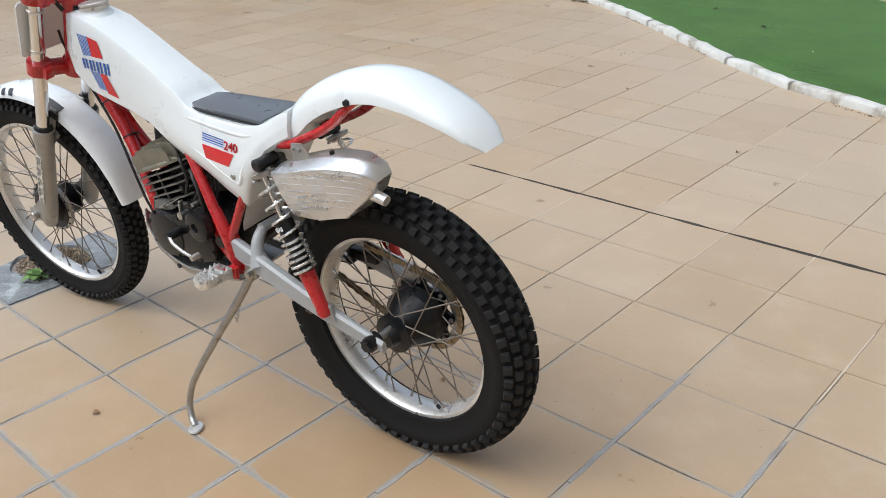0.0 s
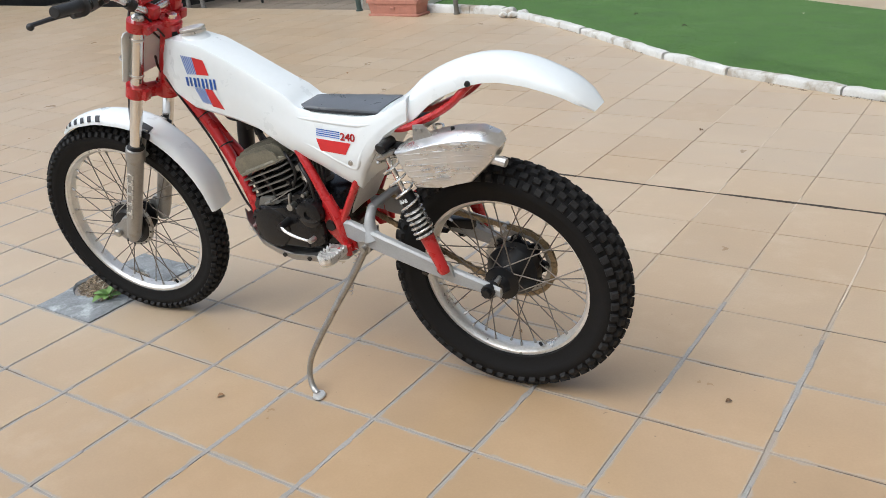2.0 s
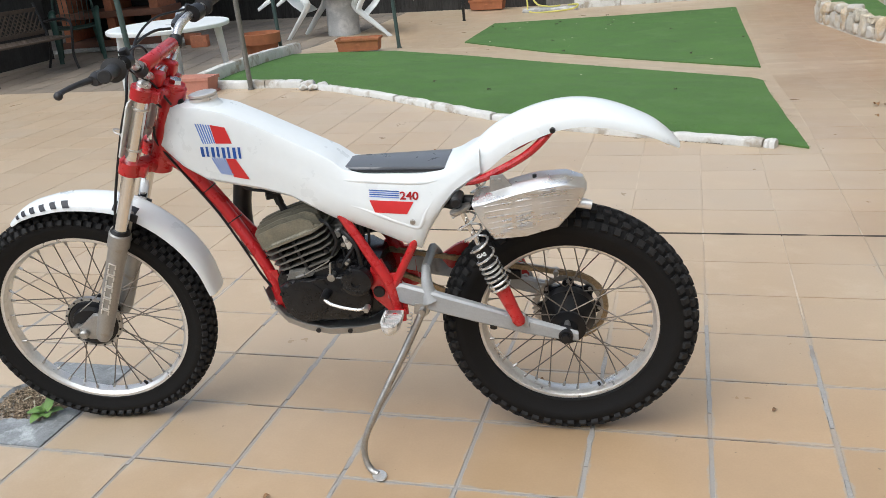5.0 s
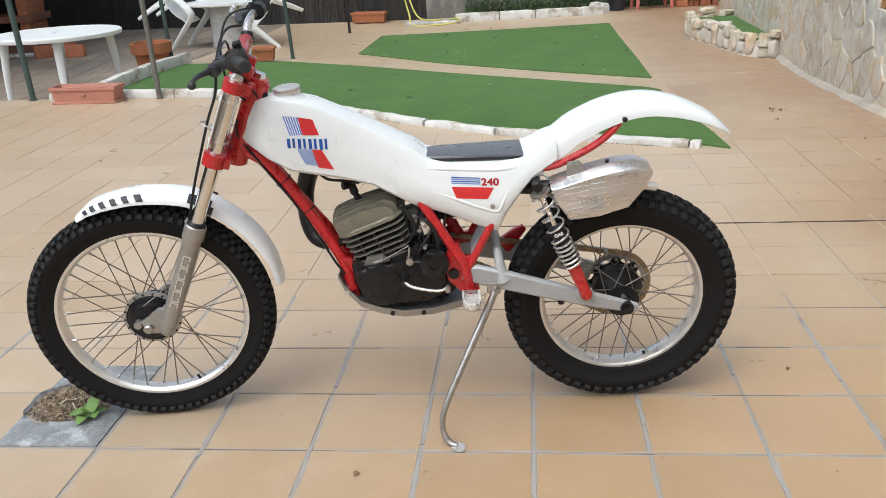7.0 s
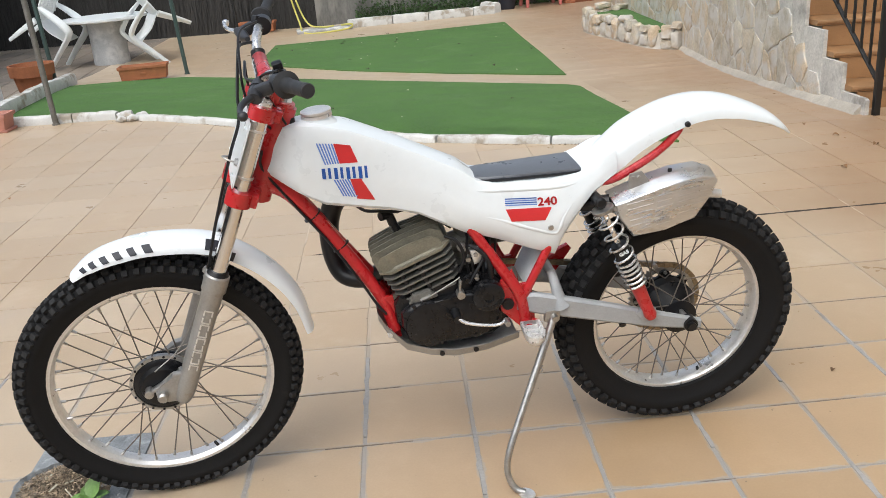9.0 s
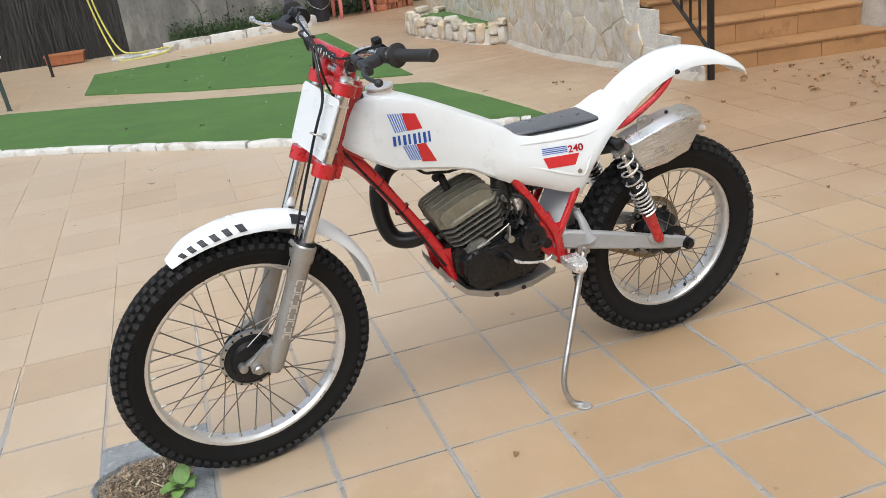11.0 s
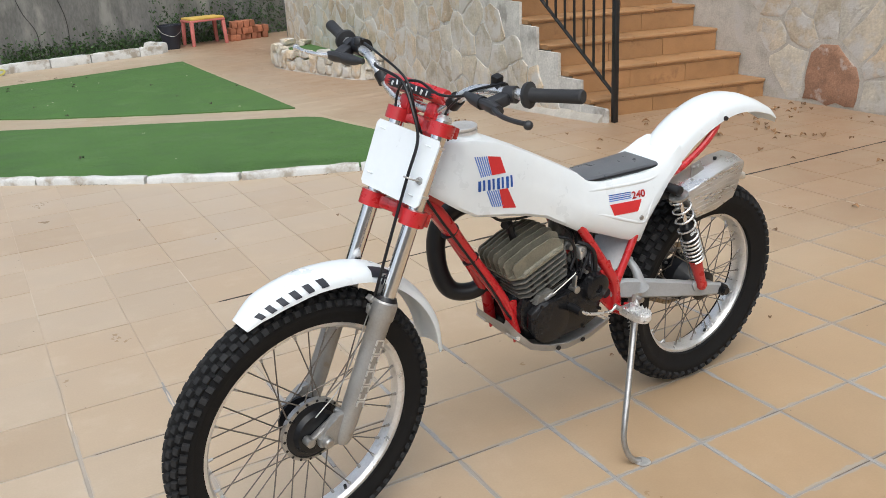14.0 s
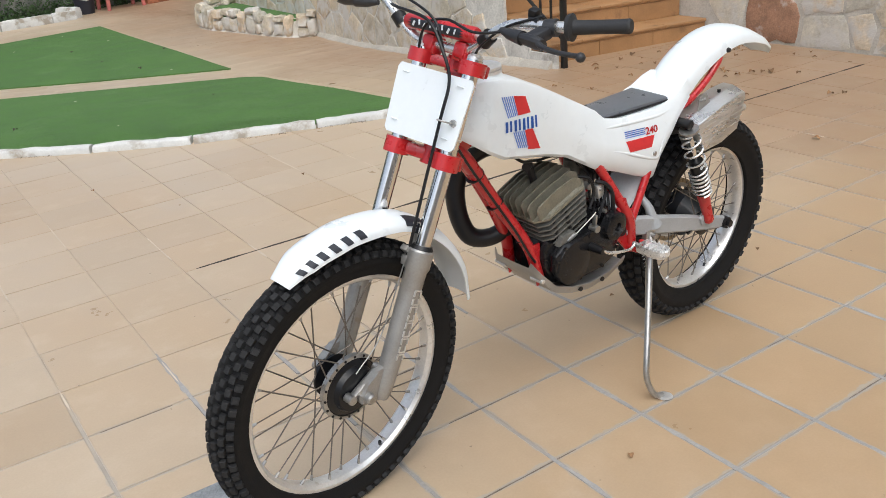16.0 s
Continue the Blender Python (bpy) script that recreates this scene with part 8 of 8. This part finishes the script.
def stone_field(wall, rect, size, place, seed, keep=lambda a, z: True, red=()):
    r = random.Random(seed)
    seeds, tries = [], 0
    while tries < 6000:
        tries += 1
        p = (r.uniform(rect[0], rect[2]), r.uniform(rect[1], rect[3]))
        s = size * r.uniform(0.42, 1.45)
        if all(math.hypot((p[0] - q[0]) * 1.15, p[1] - q[1]) > s for q in seeds):
            seeds.append(p)
    for p in list(red):
        seeds = [q for q in seeds if math.hypot(q[0] - p[0], q[1] - p[1]) > size * 0.95] + [p]
    for p in seeds:
        if not keep(*p):
            continue
        poly = clip_cell(p, seeds, rect)
        if len(poly) < 3:
            continue
        got = stone_mesh(poly, r.uniform(0.004, 0.016), r.uniform(0.002, 0.006) + (0.012 if p in red else 0), r)
        if not got:
            continue
        rs, top = got
        bm = nb()
        rows = [[bm.verts.new(place(*q)) for q in ring] for ring in rs]
        for a, b in zip(rows, rows[1:]):
            for i in range(len(a)):
                j = (i + 1) % len(a)
                bm.faces.new((a[i], a[j], b[j], b[i]))
        c = bm.verts.new(place(*top))
        for i in range(len(rows[-1])):
            bm.faces.new((rows[-1][i], rows[-1][(i + 1) % len(rows[-1])], c))
        o = part("stone", bm, M["stone_red"] if p in red else M["stone"], wall, "reddish brown stone" if p in red else "", smooth=38)


stone_field(wall_stone_left, (3.43, -0.2, 10.85, 1.9), 0.38, lambda a, z, h: (lw_x(a) - h + 0.008 * z, a, z), 11, keep=lambda a, z: z < lw_top(a) - 0.17 - (0.16 if a < 5.4 else 0))
stone_field(wall_stone_right, (-2.5, 0.0, 4.25, 1.9), 0.38, lambda a, z, h: (5.16 - h, a, z), 12, keep=lambda a, z: a < 3.2 or z > (a - 3.1) / STEP_D * STEP_H + 0.25, red=[(2.79, 0.19)])
rb = random.Random(21)
# rubble round the raised bed: uneven upright stones in mortar
i = 0.2
while i < len(bed_line) - 1.1:
    a, b = [Vector((bed_line[int(i) + q][0], bed_line[int(i) + q][1], 0)) for q in (0, 1)]
    step = (b - a).length
    p = a + (b - a) * (i - int(i))
    d = (b - a).normalized()
    n = Vector((-d.y, d.x, 0))
    l = rb.uniform(0.04, 0.10)
    z = 0.0
    top = rb.uniform(0.23, 0.31)
    while z < top - 0.05:
        h = min(rb.uniform(0.05, 0.13), (top - z) / 2)
        if top - z - 2 * h < 0.06:
            h = (top - z) / 2
        bm = nb()
        bmesh.ops.create_icosphere(bm, subdivisions=3, radius=1)
        turn, seed = rb.uniform(-0.15, 0.15), rb.uniform(0, 90)
        for v in bm.verts:
            q = Vector([math.copysign(abs(c) ** 0.55, c) for c in v.co])
            q *= 1 + 0.26 * noise.noise(v.co * 1.9 + Vector((seed, 0, 0))) + 0.06 * noise.noise(v.co * 6 + Vector((seed, 0, 0)))
            u, w = q.x * l * 0.98, q.z * h * 0.98
            v.co = p + d * (u * math.cos(turn) - w * math.sin(turn)) + n * (q.y * 0.066) + Vector((0, 0, -0.18 + z + h + u * math.sin(turn) + w * math.cos(turn)))
        part("stone", bm, M["stone"], bed, smooth=38)
        z += 2 * h + 0.006
    i += (l * 2 + 0.004) / step
bm = nb()
rs = []
for i, q in enumerate(bed_line):
    p = Vector((q[0], q[1], -0.18))
    rs.append([p + Vector((-0.060, -0.02, -0.004)), p + Vector((-0.034, -0.01, 0.02)), p + Vector((-0.016, 0, 0.15 + 0.03 * noise.noise(Vector((i * 0.9, 0, 0))))), p + Vector((0.03, 0, 0.20)), p + Vector((0.06, 0, -0.004))])
rings(bm, rs)
part("bedding_mortar", bm, M["mortar"], bed, smooth=50)

# ---- floor tiles ----
def tile_mesh(dx, dy, soft=1.0):
    """A tile with softened edges, its face at z = 0."""
    bm = nb()
    def ring(i, z):
        return [Vector((i, i, z)), Vector((dx - i, i, z)), Vector((dx - i, dy - i, z)), Vector((i, dy - i, z))]
    rs = [ring(0, -0.012), ring(0, -0.0007 * soft), ring(0.0011 * soft, 0.0)]
    rows = [[bm.verts.new(p) for p in r] for r in rs]
    for a, b in zip(rows, rows[1:]):
        for i in range(4):
            bm.faces.new((a[i], a[(i + 1) % 4], b[(i + 1) % 4], b[i]))
    bm.faces.new(rows[-1])
    me = bpy.data.meshes.new("tile")
    bm.to_mesh(me)
    bm.free()
    me.materials.append(M["tile"])
    return me


GX, GY = 0.011, 0.008
FX, FY = 0.004, 0.003          # the dust-filled joints farther back
shared, shared_back = tile_mesh(W - GX, W - GY), tile_mesh(W - FX, W - FY, 0.4)
far = nb()
rt = random.Random(5)
for i in range(-36, 18):
    for j in range(-20, 46):
        gx, gy, soft = (GX, GY, 1.0) if j < 4 else (FX, FY, 0.4)
        x, y = i * W + gx / 2, j * W + gy / 2
        cx, cy = x + W / 2, y + W / 2
        if (i, j) == (-1, 0):
            continue
        cut = (i, j) == (-1, 1)           # shortened by the pit
        if cut:
            y, cy = 0.481, 0.545
        if cx < -2.70 and cy > 5.50:
            continue
        if cx > 3.68 and cy > 3.60 or cx > 5.16 or cy > 13.9:
            continue
        if cy > 12.55 + 0.2313 * max(0.0, cx + 0.42):
            continue
        if inside((cx, cy), LAWN_A) and min(abs(cx - 2.34), 9) > 0.3 and inside((cx - 0.2, cy - 0.2), LAWN_A) and inside((cx + 0.2, cy + 0.2), LAWN_A):
            continue
        w, d = W - gx, W - gy if not cut else 2 * W - GY / 2 - y
        if x + w > 5.16:
            w = 5.155 - x
        if y + d > 5.47 and x < -2.8:
            d = 5.465 - y
        if w < 0.03 or d < 0.03:
            continue
        dz = rt.uniform(0.0, 0.0006)
        e = 0.1
        fall_x, fall_y = [(ground_z(cx + p, cy + q) - ground_z(cx - p, cy - q)) / (2 * e) for p, q in ((e, 0), (0, e))]
        z0 = ground_z(cx, cy) + dz
        if -4 <= i <= 11 and -5 <= j <= 12 and w > 0.29 and d > 0.29:
            t = new("tile", shared if j < 4 else shared_back)
            t.parent = patio
            tilt = pose(0, 0, 0, math.degrees(fall_y) + rt.uniform(-0.12, 0.12), -math.degrees(fall_x) + rt.uniform(-0.12, 0.12), rt.uniform(-0.15, 0.15))
            t.matrix_local = Matrix.Translation((cx + rt.uniform(-0.001, 0.001), cy + rt.uniform(-0.001, 0.001), z0)) @ tilt @ Matrix.Translation((-W / 2, -W / 2, 0))
            continue
        vs = []
        for z, q in ((-0.010, 0.0), (-0.0007 * soft, 0.0), (0.0, 0.0011 * soft)):
            for a, b, i0, j0 in ((0, 0, q, q), (1, 0, -q, q), (1, 1, -q, -q), (0, 1, q, -q)):
                px, py = x + a * w + i0, y + b * d + j0
                vs.append(far.verts.new((px, py, z0 + z + fall_x * (px - cx) + fall_y * (py - cy))))
        for k in (0, 4):
            for e in range(4):
                far.faces.new((vs[k + e], vs[k + (e + 1) % 4], vs[k + 4 + (e + 1) % 4], vs[k + 4 + e]))
        far.faces.new(vs[8:12])
o = part("tiling", far, M["tile_far"], patio, smooth=0)
o["kind"] = "stuff"
tb = nb()
for i in range(-36, -8):
    for j in range(0, 26):
        x, y = i * W - 0.02, 5.49 + j * W
        if x > -2.95 or y > 12.9:
            continue
        vs = [tb.verts.new((x + a, y + b, terrace_z(y + b))) for a, b in ((0, 0), (W - 0.012, 0), (W - 0.012, W - 0.008), (0, W - 0.008))]
        lo = [tb.verts.new((v.co.x, v.co.y, v.co.z - 0.008)) for v in vs]
        tb.faces.new(vs)
        for e in range(4):
            tb.faces.new((lo[e], lo[(e + 1) % 4], vs[(e + 1) % 4], vs[e]))
o = part("tiling", tb, M["terrace_tile"], terrace, smooth=0)
o["kind"] = "stuff"

# open, darkened joints in the paving
def open_joint(bm, xa, xb, y, w, top=-0.0004):
    rs = []
    n = max(4, int((xb - xa) / 0.03))
    for i in range(n + 1):
        x = xa + (xb - xa) * i / n
        h = max(0.0004, w * (0.5 + 0.6 * noise.noise(Vector((x * 9, y, 0))))) * (0.2 if i in (0, n) else 1)
        m = 0.0012 * noise.noise(Vector((x * 14, y, 5)))
        rs.append([Vector((x, y + m - h, -0.004)), Vector((x, y + m - h, top)), Vector((x, y + m + h, top)), Vector((x, y + m + h, -0.004))])
    rings(bm, rs)


# cement smeared over the tile edges along the wide joints
bm = nb()
for i in range(-6, 8):
    y = -1.6
    while y < 0.9:
        l = rt.uniform(0.12, 0.6)
        rs = []
        n = int(l / 0.015)
        x0 = i * W
        if not inside((x0, y), LAWN_A) and not inside((x0, y + l), LAWN_A) and not (i in (-1, 0) and y < 0.50 and y + l > -0.05):
            for k in range(n + 1):
                yy = y + l * k / n
                f = max(0.0, math.sin(math.pi * k / n)) ** 0.5
                a, b = [0.0048 + f * max(0.0, 0.0020 + 0.009 * noise.noise(Vector((yy * 22, i * 3.7 + q, 0)))) for q in (0, 9)]
                rs.append([Vector((x0 - a, yy, -0.003)), Vector((x0 - a * 0.9, yy, 0.0007)), Vector((x0 + b * 0.9, yy, 0.0007)), Vector((x0 + b, yy, -0.003))])
            rings(bm, rs)
        y += l + rt.uniform(0.03, 0.5)
o = part("smeared_cement", bm, M["smear"], patio, smooth=40)
o["kind"] = "stuff"
bm = nb()
rk = random.Random(44)
for i in range(-9, 12):
    y = 0.9 + rk.uniform(0, 1.0)
    while y < 5.0:
        l = rk.uniform(0.1, 0.45)
        x0 = i * W
        if not any(inside((x0, q), LAWN_A) for q in (y - 0.15, y + l, y + l + 0.25)) and not (x0 > 3.3 and y + l > 3.2):
            n = max(4, int(l / 0.03))
            rs = []
            for k in range(n + 1):
                yy = y + l * k / n
                h = (0.0022 + 0.0045 * max(0.0, noise.noise(Vector((yy * 11, i * 2.3, 4))))) * (0.2 if k in (0, n) else 1)
                rs.append([Vector((x0 - h, yy, -0.002)), Vector((x0 - h, yy, 0.0011)), Vector((x0 + h, yy, 0.0011)), Vector((x0 + h, yy, -0.002))])
            rings(bm, rs)
        y += l + rk.uniform(0.3, 1.8)
drape(bm, False)
part("joint_streak", bm, M["streak"], patio, "pale lime streaks along the joints", smooth=0)["kind"] = "stuff"
bm = nb()
open_joint(bm, 0.35, 4.9, 1.83, 0.0115, 0.0018)
drape(bm, False)
part("crack", bm, M["crack"], patio, "dark open crack running along a tile joint", smooth=0)
bm = nb()
for j in range(-5, 4):
    x = -2.4 + rt.uniform(0, 0.4)
    while x < 4.6:
        l = rt.uniform(0.08, 0.5)
        y = j * W
        if not inside((x, y), LAWN_A) and not inside((x + l, y), LAWN_A) and not (x + l > 3.6 and y > 3.3) and not (j in (0, 1) and -0.4 < x + l and x < 0.05):
            open_joint(bm, x, x + l, y, rt.uniform(0.0007, 0.0024))
        x += l + rt.uniform(0.2, 1.3)
drape(bm, False)
o = part("open_joint", bm, M["seam"], patio, smooth=0)
o["kind"] = "stuff"

# dirt gathered along the foot of the kerb and the stone wall
vs, fs = [], []
rd = random.Random(31)
feet = [(-3.0, 5.30), (-1.4, 5.24), (-0.79, 4.91), (-0.30, 4.55), (0.30, 4.09), (0.85, 3.685), (1.45, 3.42), (1.89, 3.285), (2.24, 3.137)]
for i in range(1500):
    t = rd.random() * (len(feet) - 1)
    a = int(t)
    x = feet[a][0] + (feet[a + 1][0] - feet[a][0]) * (t - a)
    y = feet[a][1] + (feet[a + 1][1] - feet[a][1]) * (t - a) + 0.012
    if noise.noise(Vector((x * 2.5, 3, 0))) < 0.12:
        continue
    c = Vector((x + rd.gauss(0, 0.01), y - abs(rd.gauss(0, 0.014)), rd.uniform(0.001, 0.006)))
    u = Vector((rd.gauss(0, 1), rd.gauss(0, 1), rd.gauss(0, 0.4))).normalized() * rd.uniform(0.002, 0.007)
    v = Vector((rd.gauss(0, 1), rd.gauss(0, 1), rd.gauss(0, 0.4))).normalized() * rd.uniform(0.001, 0.004)
    k = len(vs)
    vs += [c - u, c + v, c + u, c - v]
    fs.append((k, k + 1, k + 2, k + 3))
me = bpy.data.meshes.new("kerb_dirt")
me.from_pydata(vs, [], fs)
me.materials.append(M["grit"])
tagged(new("kerb_dirt", me), "dark leaf crumbs and dirt along the kerb foot", "dirt", kind="stuff")
